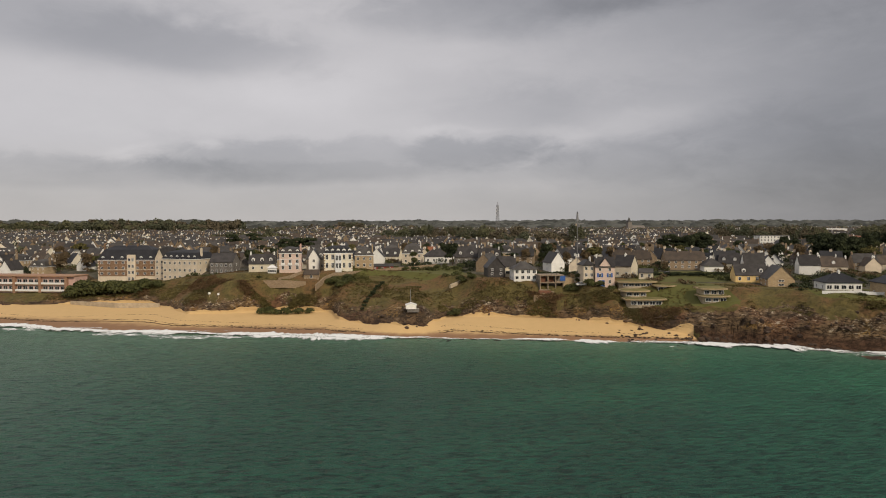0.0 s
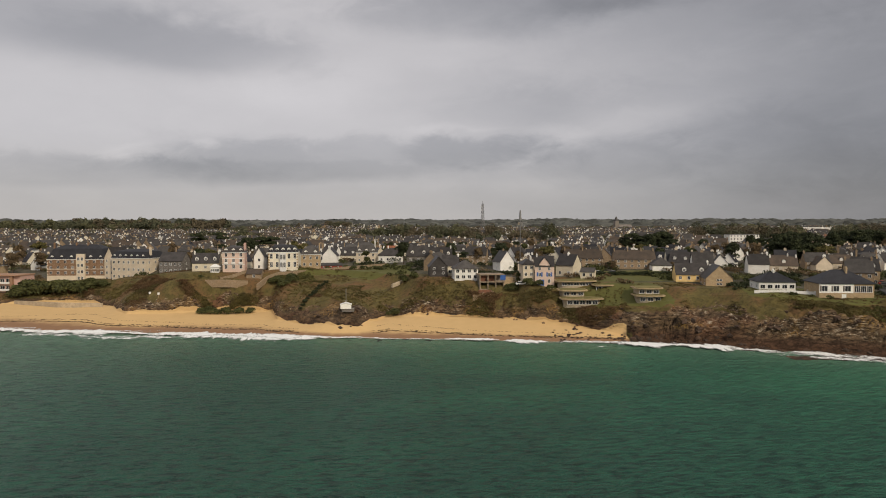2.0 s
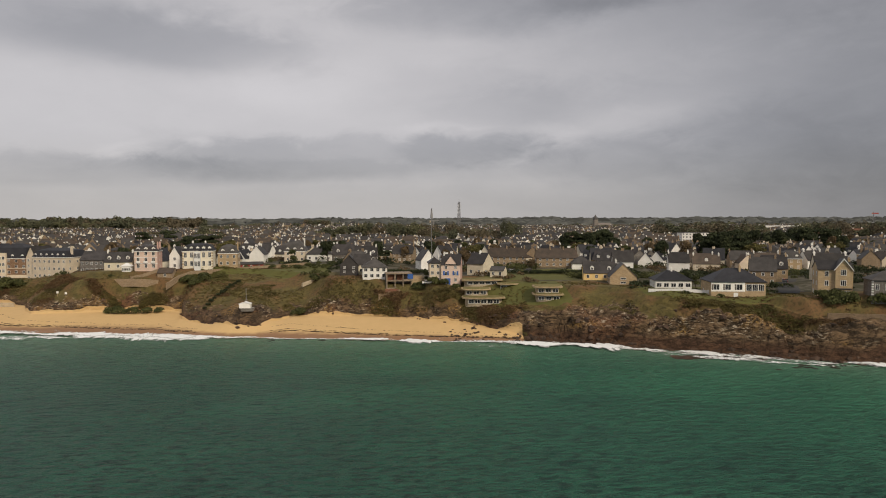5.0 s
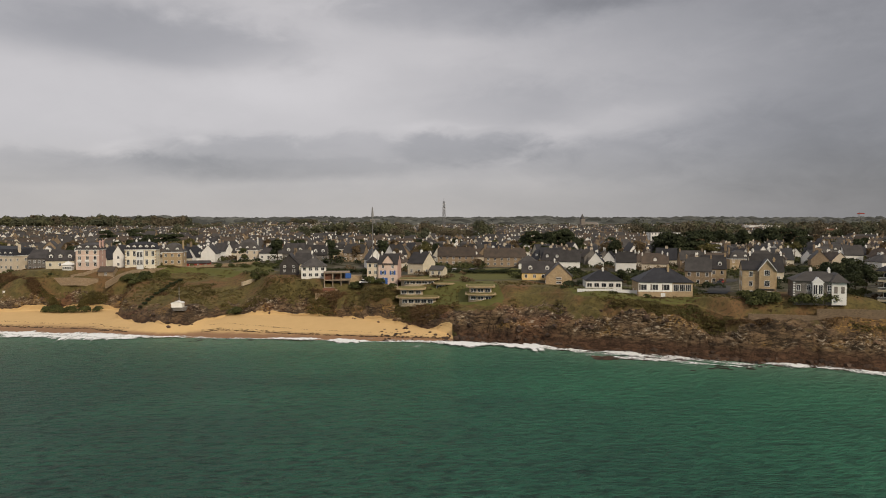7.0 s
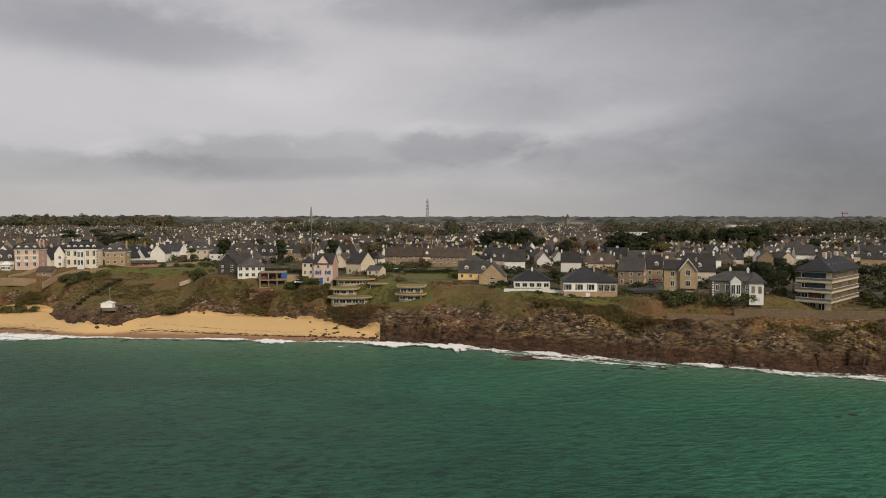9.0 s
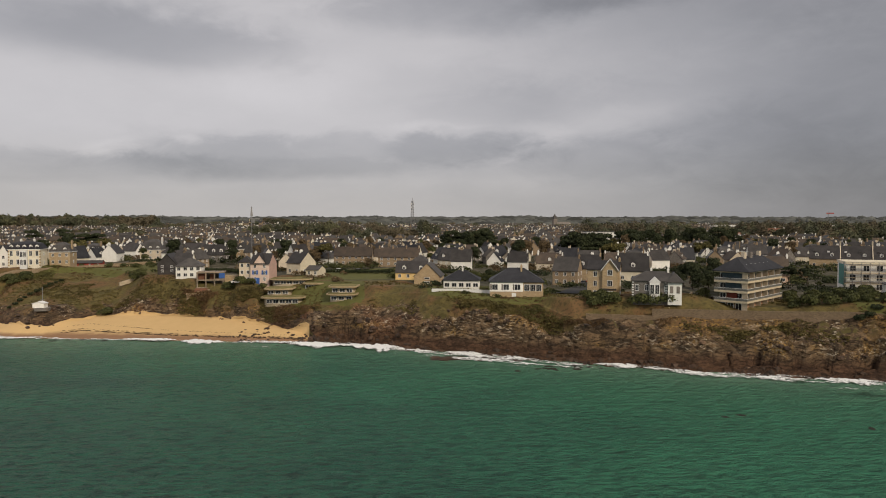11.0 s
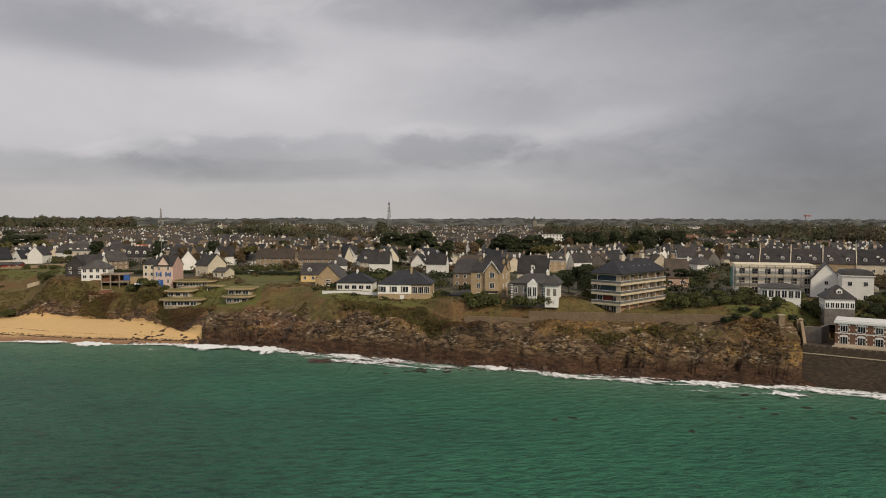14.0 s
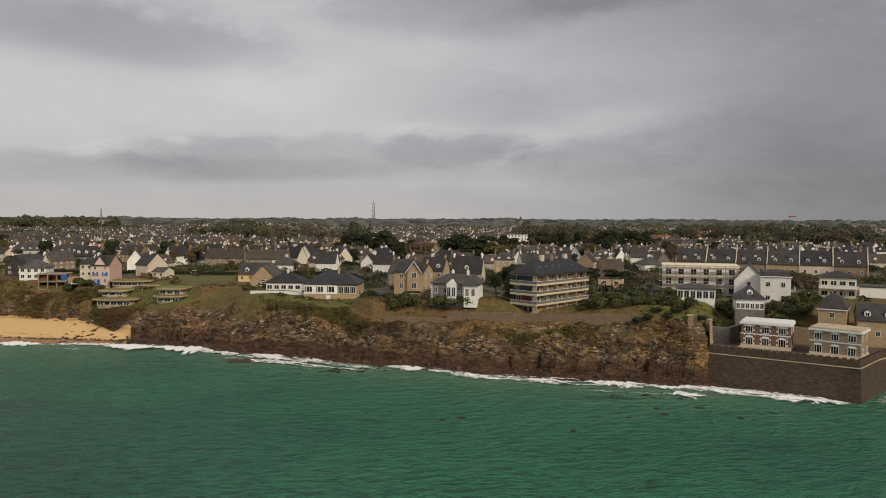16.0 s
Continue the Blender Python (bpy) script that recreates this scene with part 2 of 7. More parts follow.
LEAF_DARK = material("pine_needles", (0.046, 0.054, 0.025), (0.026, 0.033, 0.016), 0.8, 0.25, 1.5, vary=0.35, island=True, spec=0.15)
LEAF_GREEN = material("shrub_leaves", (0.092, 0.096, 0.034), (0.052, 0.058, 0.023), 0.8, 0.25, 1.5, vary=0.35, island=True, spec=0.15)
LEAF_OLIVE = material("olive_leaves", (0.135, 0.118, 0.040), (0.060, 0.056, 0.022), 0.8, 0.25, 1.5, vary=0.45, island=True, spec=0.15)
LEAF_AUTUMN = material("autumn_leaves", (0.150, 0.105, 0.055), (0.090, 0.066, 0.038), 0.8, 0.25, 1.5, vary=0.3, island=True, spec=0.15)
SCRUB_GREEN = material("gorse_and_ivy", (0.118, 0.108, 0.037), (0.070, 0.066, 0.025), 0.85, 0.12, 0.9, vary=0.3, island=True, spec=0.1)
SCRUB_OLIVE = material("olive_scrub", (0.135, 0.108, 0.038), (0.072, 0.060, 0.025), 0.85, 0.12, 0.9, vary=0.3, island=True, spec=0.1)
SCRUB_BROWN = material("bracken_scrub", (0.140, 0.086, 0.042), (0.078, 0.050, 0.027), 0.9, 0.12, 0.9, vary=0.3, island=True, spec=0.1)
# Ridge foliage greyed and lifted: aerial haze mixed into the base colour.
RIDGE_HAZE = material("hazy_ridge_woodland", (0.112, 0.114, 0.104), (0.070, 0.074, 0.068), 0.9, 0.012, 0.12, vary=0.4, island=True, spec=0.05)
# Woods behind the town: base colour lightened a little to stand for haze.
WOODLAND = material("hazy_far_woodland", (0.108, 0.110, 0.068), (0.074, 0.080, 0.050), 0.9, 0.02, 0.2, vary=0.22, island=True, spec=0.1)
ROCK = material("cliff_rock", (0.17, 0.105, 0.062), (0.060, 0.040, 0.028), 0.85, 0.25, 2.0, 0.15, vary=0.35, island=True)
ROCK_WET = material("wet_rock", (0.085, 0.050, 0.031), (0.038, 0.025, 0.017), 0.6, 0.4, 2.5, 0.1, vary=0.3, island=True)
WEED = material("weedy_reef", (0.035, 0.032, 0.018), (0.018, 0.018, 0.012), 0.7, 0.6, 3.0, island=True)
WRACK = material("stranded_seaweed", (0.07, 0.04, 0.02), (0.04, 0.025, 0.015), 0.9, 0.6, 3.0, island=True)


def glass_material():
    mt = bpy.data.materials.new("window_glass")
    mt.use_nodes = True
    N = Nodes(mt.node_tree)
    p = N.add("ShaderNodeBsdfPrincipled")
    N.put(p.inputs["Base Color"], N.mix(N.add("ShaderNodeObjectInfo").outputs["Random"], (0.010, 0.012, 0.015), (0.05, 0.052, 0.055)))
    p.inputs["Roughness"].default_value, p.inputs["Specular IOR Level"].default_value = 0.12, 0.3
    N.put(N.add("ShaderNodeOutputMaterial").inputs[0], p.outputs[0])
    return mt


GLASS = glass_material()


def ground_material():
    """Sand, rock, scrub and lawn by the masks that the shape of the coast gives, broken up by noise."""
    mt = bpy.data.materials.new("coast_ground")
    mt.use_nodes = True
    N = Nodes(mt.node_tree)
    geo = N.add("ShaderNodeNewGeometry")
    pos = geo.outputs["Position"]
    sp = N.add("ShaderNodeSeparateXYZ")
    N.put(sp.inputs[0], pos)
    z = sp.outputs[2]
    n1, n2, n3 = N.noise(pos, 0.07, 4, 0.6), N.noise(pos, 0.3, 5, 0.62), N.noise(pos, 1.0, 6, 0.66)
    # dry and wet sand
    wet = N.ramp(N.m("ADD", z, N.m("MULTIPLY", n2, 0.7)), 0.85, 1.75)
    sand = N.mix(wet, (0.27, 0.155, 0.085), N.mix(n2, (0.56, 0.375, 0.170), (0.66, 0.45, 0.215)))
    # rock: dark wet foot, brown banded body, pale and ochre lichen above
    bend = N.m_add(pos, n2, 2.6)
    band = N.noise(N.scaled(bend, (0.30, 0.30, 1.25), (0.10, 0.14, 0.3)), 0.62, 6, 0.66, 0.5)
    fleck = N.noise(N.scaled(bend, (0.42, 0.42, 1.5), (-0.08, 0.2, 0.7)), 1.5, 5, 0.66, 0.3)
    tone, seam = N.cell(N.m_add(N.scaled(pos, (1, 1, 1.3), (0.2, 0.35, 0.0)), n2, 6.0), 0.22)
    body = N.mix(N.ramp(band, 0.40, 0.62), (0.046, 0.033, 0.021), (0.172, 0.113, 0.064))
    body = N.mix(N.m("MULTIPLY", N.ramp(tone, 0.35, 0.9), 0.35), body, (0.200, 0.135, 0.078))
    body = N.mix(N.m("MULTIPLY", N.ramp(N.noise(pos, 0.045, 3, 0.6), 0.55, 0.66), 0.6), body, (0.170, 0.078, 0.040))
    high = N.ramp(N.m("ADD", z, N.m("MULTIPLY", n2, 5.0)), 6.0, 9.0)
    ochre = N.m("MULTIPLY", N.ramp(n1, 0.48, 0.62), high)
    body = N.mix(N.m("MULTIPLY", N.m("MULTIPLY", ochre, 0.7), N.ramp(n3, 0.42, 0.6)), body, (0.36, 0.21, 0.055))
    pale = N.m("MULTIPLY", N.m("MULTIPLY", N.ramp(fleck, 0.53, 0.64), N.ramp(N.noise(pos, 0.11, 3, 0.6), 0.44, 0.58)), high)
    body = N.mix(N.m("MULTIPLY", pale, 0.85), body, (0.46, 0.39, 0.29))
    # clefts: their shade is painted into the rock colour, besides the relief
    rift = N.m("MULTIPLY", N.ramp(fleck, 0.33, 0.50), N.m("MULTIPLY_ADD", N.ramp(seam, 0.0, 0.08), 0.5, 0.5))
    body = N.mix(rift, (0.030, 0.020, 0.013), body)
    foot = N.ramp(N.m("ADD", z, N.m("MULTIPLY", n2, 4.0)), 4.0, 8.0)
    wash = N.mix(N.ramp(N.m("ADD", N.m("MULTIPLY", band, 0.6), N.m("MULTIPLY", n3, 0.4)), 0.34, 0.64), (0.036, 0.021, 0.014), (0.112, 0.062, 0.036))
    rock = N.mix(foot, N.mix(N.m("MULTIPLY_ADD", rift, 0.7, 0.3), (0.026, 0.017, 0.012), wash), body)
    # turf, scrub, dead bracken
    turf = N.mix(N.ramp(n2, 0.3, 0.7), (0.084, 0.070, 0.025), (0.150, 0.118, 0.042))
    turf = N.mix(N.ramp(n1, 0.45, 0.62), turf, (0.150, 0.088, 0.040))
    turf = N.mix(N.m("MULTIPLY", N.ramp(n3, 0.48, 0.62), 0.65), turf, (0.055, 0.044, 0.020))
    lawn = N.mix(n2, (0.075, 0.080, 0.024), (0.140, 0.132, 0.040))
    town = N.mix(N.ramp(n2, 0.42, 0.6), (0.052, 0.050, 0.026), (0.115, 0.10, 0.075))
    land = N.mix(N.ramp(N.mask("town"), 0.4, 0.6), turf, town)
    land = N.mix(N.ramp(N.m("ADD", N.mask("lawn"), N.m("MULTIPLY", N.m("SUBTRACT", n2, 0.5), 0.5)), 0.4, 0.6), land, lawn)
    r = N.ramp(N.m("ADD", N.mask("rock"), N.m("ADD", N.m("MULTIPLY", N.m("SUBTRACT", n2, 0.5), 1.3), N.m("MULTIPLY", N.m("SUBTRACT", n3, 0.5), 0.7))), 0.40, 0.6)
    col = N.mix(r, land, rock)
    s = N.ramp(N.m("ADD", N.mask("sand"), N.m("MULTIPLY", N.m("SUBTRACT", n2, 0.5), 0.5)), 0.45, 0.55)
    col = N.mix(s, col, sand)
    p = N.add("ShaderNodeBsdfPrincipled")
    N.put(p.inputs["Base Color"], col)
    p.inputs["Roughness"].default_value, p.inputs["Specular IOR Level"].default_value = 0.9, 0.2
    b = N.add("ShaderNodeBump")
    b.inputs["Distance"].default_value = 0.5
    N.put(b.inputs["Strength"], N.m("MULTIPLY_ADD", r, 0.8, 0.1))
    N.put(b.inputs["Height"], N.m("ADD", N.m("ADD", n2, N.m("MULTIPLY", n3, 0.6)), N.m("MULTIPLY_ADD", rift, 0.5, N.m("MULTIPLY", band, 1.2))))
    N.put(p.inputs["Normal"], b.outputs[0])
    N.put(N.add("ShaderNodeOutputMaterial").inputs[0], p.outputs[0])
    return mt


def sea_material():
    mt = bpy.data.materials.new("sea_water")
    mt.use_nodes = True
    N = Nodes(mt.node_tree)
    geo = N.add("ShaderNodeNewGeometry")
    pos = geo.outputs["Position"]
    sp = N.add("ShaderNodeSeparateXYZ")
    N.put(sp.inputs[0], pos)
    big = N.noise(N.scaled(pos, (1, 2.2, 1), (0, 0, 0.35)), 0.012, 4, 0.55, 0.6)
    mid = N.noise(N.scaled(pos, (1, 2.5, 1), (0, 0, 0.35)), 0.05, 4, 0.6)
    shelf = N.ramp(N.m("ADD", sp.outputs[0], N.m("MULTIPLY", sp.outputs[1], 0.9)), 110.0, 370.0)
    # milky water near the shore, plus grazing sky reflection painted as paler colour
    milky_sheen = N.mask("shallow")
    f = N.m("ADD", N.m("MULTIPLY", shelf, 0.75), N.m("MULTIPLY", N.m("SUBTRACT", big, 0.5), 1.3))
    f = N.m("ADD", f, N.m("MULTIPLY", N.m("SUBTRACT", mid, 0.5), 0.5))
    col = N.mix(N.ramp(f, -0.1, 0.95), (0.019, 0.087, 0.060), (0.040, 0.179, 0.104))
    col = N.mix(N.m("MULTIPLY", N.m("MULTIPLY", milky_sheen, 1.0), N.m("MULTIPLY_ADD", mid, 1.2, 0.35), clamp=True), col, (0.150, 0.265, 0.180))
    # dark streaks in the colour stand for the shaded sides of wavelets
    ripple_shade = N.ramp(N.noise(N.scaled(pos, (1, 2.8, 1), (0, 0, 0.12)), 0.30, 4, 0.62, 0.5), 0.47, 0.62)
    col = N.mix(N.m("MULTIPLY", N.m("MULTIPLY", ripple_shade, N.m("MULTIPLY_ADD", shelf, -0.55, 0.92)), N.m("SUBTRACT", 1.0, N.m("MULTIPLY", milky_sheen, 0.4))), col, (0.004, 0.030, 0.024))
    weed = N.m("MULTIPLY", N.ramp(N.noise(N.scaled(pos, (1, 2.2, 1), (0, 0, 0.3)), 0.075, 5, 0.62, 0.8), 0.60, 0.70), N.ramp(sp.outputs[0], 190.0, 260.0))
    col = N.mix(N.m("MULTIPLY", weed, 0.75), col, (0.016, 0.045, 0.030))
    p = N.add("ShaderNodeBsdfPrincipled")
    N.put(p.inputs["Base Color"], col)
    p.inputs["Roughness"].default_value, p.inputs["IOR"].default_value, p.inputs["Specular IOR Level"].default_value = 0.34, 1.33, 0.25
    wave = N.noise(N.scaled(pos, (1, 2.4, 1), (0, 0, 0.2)), 0.22, 3, 0.6, 0.3)
    chop = N.noise(N.scaled(pos, (1, 2.0, 1), (0, 0, -0.15)), 0.9, 4, 0.6)
    b = N.add("ShaderNodeBump")
    b.inputs["Strength"].default_value, b.inputs["Distance"].default_value = 1.0, 1.0
    N.put(b.inputs["Height"], N.m("ADD", N.m("MULTIPLY", wave, 3.2), N.m("MULTIPLY", chop, 1.2)))
    N.put(p.inputs["Normal"], b.outputs[0])
    N.put(N.add("ShaderNodeOutputMaterial").inputs[0], p.outputs[0])
    return mt


def foam_material():
    mt = bpy.data.materials.new("sea_foam")
    mt.use_nodes = True
    N = Nodes(mt.node_tree)
    pos = N.add("ShaderNodeNewGeometry").outputs["Position"]
    edge = N.mask("thick")
    lace = N.m("ADD", N.noise(pos, 0.45, 5, 0.7, 0.8), N.m("MULTIPLY", N.m("SUBTRACT", N.noise(pos, 1.7, 4, 0.65), 0.5), 0.9))
    swell = N.m("SUBTRACT", N.noise(N.scaled(pos, (1, 1.6, 1), (0, 0, 0.4)), 0.11, 3, 0.6, 0.4), 0.5)
    f = N.ramp(N.m("ADD", N.m("MULTIPLY_ADD", swell, 0.9, lace), N.m("MULTIPLY", N.m("SUBTRACT", edge, 0.5), 0.75)), 0.43, 0.75)
    d = N.add("ShaderNodeBsdfDiffuse")
    d.inputs[0].default_value = (0.82, 0.83, 0.81, 1)
    t = N.add("ShaderNodeBsdfTransparent")
    x = N.add("ShaderNodeMixShader")
    N.put(x.inputs[0], f), N.put(x.inputs[1], t.outputs[0]), N.put(x.inputs[2], d.outputs[0])
    N.put(N.add("ShaderNodeOutputMaterial").inputs[0], x.outputs[0])
    return mt


# ---- the shape of the coast ----
rng = np.random.default_rng(7)
SHORE = [(-1500, 900), (-700, 560), (-400, 420), (-250, 345), (-146, 293), (-117, 279), (-92, 269), (-70, 265), (-48, 261), (-26, 255.5), (-5, 250),
         (16, 244), (36, 239), (56, 236), (74, 231.5), (93, 228), (113, 224), (132, 220), (147, 211), (156, 205), (171, 197.5), (187, 189), (200, 180),
         (213, 175), (225, 168), (237, 163), (249, 158), (260, 154), (269, 152), (279, 146.5), (284.5, 146), (290, 150), (300, 156), (310, 155), (330, 148), (400, 95), (700, 0), (1600, -250)]
SURF = [r for r in SHORE if r[0] < 281] + [(294, 138.0), (308, 126.5), (322, 135), (346, 147), (400, 95), (700, 0), (1600, -250)]
# where the beach or the rocky foot meets the cliff: x, y, z
FOOT = [(-1500, 940, 3.5), (-400, 460, 3.5), (-165, 330, 3.5), (-129, 333.5, 3.5), (-106, 333, 3.5), (-86, 319, 3.5), (-77, 301, 3.5), (-70, 291, 3.5), (-54, 291, 3.5), (-46, 294.5, 3.5),
        (-33, 296, 3.5), (-18, 293.5, 3.4), (-11, 292, 3.3), (-6, 274, 2.7), (4, 264, 2.2), (11, 257, 2.2), (18, 250.5, 2.0), (27, 250, 2.0), (31, 259, 2.2), (34, 264, 2.9), (38, 269, 4.2),
        (55, 264, 4.4), (77, 258.5, 4.3), (88.5, 251.5, 4.0), (97, 244.5, 3.6), (107, 238, 3.0), (115, 231.5, 2.6), (121, 226.5, 1.6), (132, 222, 1.2), (1600, -247, 1.2)]
# the cliff's upper edge: x, y, z
EDGE = [(-1500, 970, 7), (-400, 490, 7), (-180, 352, 7), (-156, 344, 7.5), (-148, 348, 8), (-111, 340, 9), (-84, 329, 12), (-60, 304, 15.5), (-48, 297, 16.5),
        (-31, 295, 17), (-18, 297, 16), (-9, 305, 17.3), (17, 312, 17), (42, 290, 15.2), (53, 273, 17.8), (66, 269, 17.2), (73, 264, 12.6), (88, 261.6, 12.8),
        (92, 254, 15), (99, 252, 15), (103, 248, 11), (115, 242, 10.5), (133, 229, 12.8), (150, 230, 15.3), (163, 214, 16.8), (178, 203, 15.2), (192, 201, 14.6), (200, 187, 11.4),
        (221, 181.2, 11.2), (229, 177.6, 12.4), (245, 172, 12.9), (267, 163.6, 13.6), (280, 155, 14.2), (284, 152.5, 13.2), (288, 160.5, 13.6), (300, 163.5, 14.2), (330, 153, 14), (1600, -200, 14)]
# ground level at the houses: x, y, z
LEVELS = [(-700, 700, 12), (-188, 356, 8), (-130, 346, 8.3), (-140, 392, 10.7), (-102, 360, 11.2), (-75, 345, 14.5), (-72, 362, 17.5), (-42, 315, 19.5), (-28, 310, 19.2),
          (-6, 314, 20.2), (10, 335, 18.4), (27, 372, 19.5), (55, 350, 20.5), (61, 286, 18.6), (69, 276, 17.8), (82, 275, 15.5), (98, 266, 16.6), (110, 277, 18.8)]
LEVELS2 = [(153, 315, 19), (158, 259, 17.8), (164, 248, 16.9), (170, 227, 17.8), (187, 213, 15.9), (210, 242, 17), (224, 256, 16), (211, 200, 17), (236, 230, 18.8),
           (221, 188, 18.0), (226, 185, 18.5), (229.5, 183, 18.6), (250, 185, 15.6), (286, 230, 17.3), (300, 190, 17.6), (289, 170, 19.0), (299, 162, 16.5), (315, 178, 17.5), (340, 180, 18.5), (370, 280, 18.6)]


def lerp(table, x, k=1):
    return np.interp(x, [r[0] for r in table], [r[k] for r in table])


KNOWN = np.array(LEVELS + LEVELS2, float)


def plateau(x, y):
    """Ground level of the land above the cliff."""
    x, y = np.asarray(x, float), np.asarray(y, float)
    d2 = (x[..., None] - KNOWN[:, 0]) ** 2 + (y[..., None] - KNOWN[:, 1]) ** 2 + 9.0
    w = d2 ** -1.6
    near = (w * KNOWN[:, 2]).sum(-1) / w.sum(-1)
    far = 18.0 + np.clip((y - 420) / 900, 0, 1) * 3.0 + np.clip((y - 1700) / 1800, 0, 1) * 20
    hill = 10.0 * np.exp(-((x + 60) / 130) ** 2 - ((y - 1640) / 90) ** 2)
    f = np.clip((y - 330) / 200, 0, 1)
    return near * (1 - f) + far * f + hill


def fbm(x, y, size, octaves=4):
    """Cheap value noise on arrays."""
    out, amp = np.zeros_like(x), 1.0
    for o in range(octaves):
        u, v = x / size * 2 ** o + 17.3 * o, y / size * 2 ** o - 9.1 * o
        i, j = np.floor(u), np.floor(v)
        fu, fv = u - i, v - j
        fu, fv = fu * fu * (3 - 2 * fu), fv * fv * (3 - 2 * fv)

        def h(a, b):
            s = np.sin(a * 127.1 + b * 311.7 + o * 74.7) * 43758.5453
            return s - np.floor(s)
        out += amp * ((h(i, j) * (1 - fu) + h(i + 1, j) * fu) * (1 - fv) + (h(i, j + 1) * (1 - fu) + h(i + 1, j + 1) * fu) * fv - 0.5)
        amp *= 0.5
    return out


def cells(u, v):
    """Random value of the cell of a jittered grid that holds each point, and the gap to the next cell."""
    i, j = np.floor(u), np.floor(v)
    f1, f2, who = np.full(u.shape, 9.0), np.full(u.shape, 9.0), np.zeros(u.shape)
    for a in (-1, 0, 1):
        for b in (-1, 0, 1):
            h = np.abs(np.sin((i + a) * 127.1 + (j + b) * 311.7)) * 43758.5453
            h2 = np.abs(np.sin((i + a) * 269.5 + (j + b) * 183.3)) * 24634.6345
            h, h2 = h - np.floor(h), h2 - np.floor(h2)
            d = np.hypot(i + a + h - u, j + b + h2 - v)
            near = d < f1
            f2 = np.where(near, f1, np.minimum(f2, d))
            who = np.where(near, (h * 7.31 + h2 * 3.77) % 1.0, who)
            f1 = np.where(near, d, f1)
    return who, f2 - f1


def profile(v, east):
    return v ** 0.72 * (1 - east) + np.interp(v, [0, 0.1, 0.28, 0.36, 0.55, 1], [0, 0.36, 0.52, 0.62, 0.74, 1]) * east


def lines(x):
    """The water's edge, the foot and the upper edge of the cliff at x."""
    s = lerp(SHORE, x) + 1.5 * fbm(x, x * 0, 14, 3)
    east = np.clip((x - 112) / 10, 0, 1)
    fy = np.where(x > 121, s + 2.4, lerp(FOOT, x)) + 1.4 * fbm(x, x * 0 + 5, 20, 3) * (1 - east)
    fy = np.maximum(fy, s + 1.5)
    ey = np.maximum(lerp(EDGE, x) + 0.7 * fbm(x, x * 0 + 9, 18, 2) * (x < 195), fy + 4)
    return s, fy, lerp(FOOT, x, 2), ey, lerp(EDGE, x, 2), east


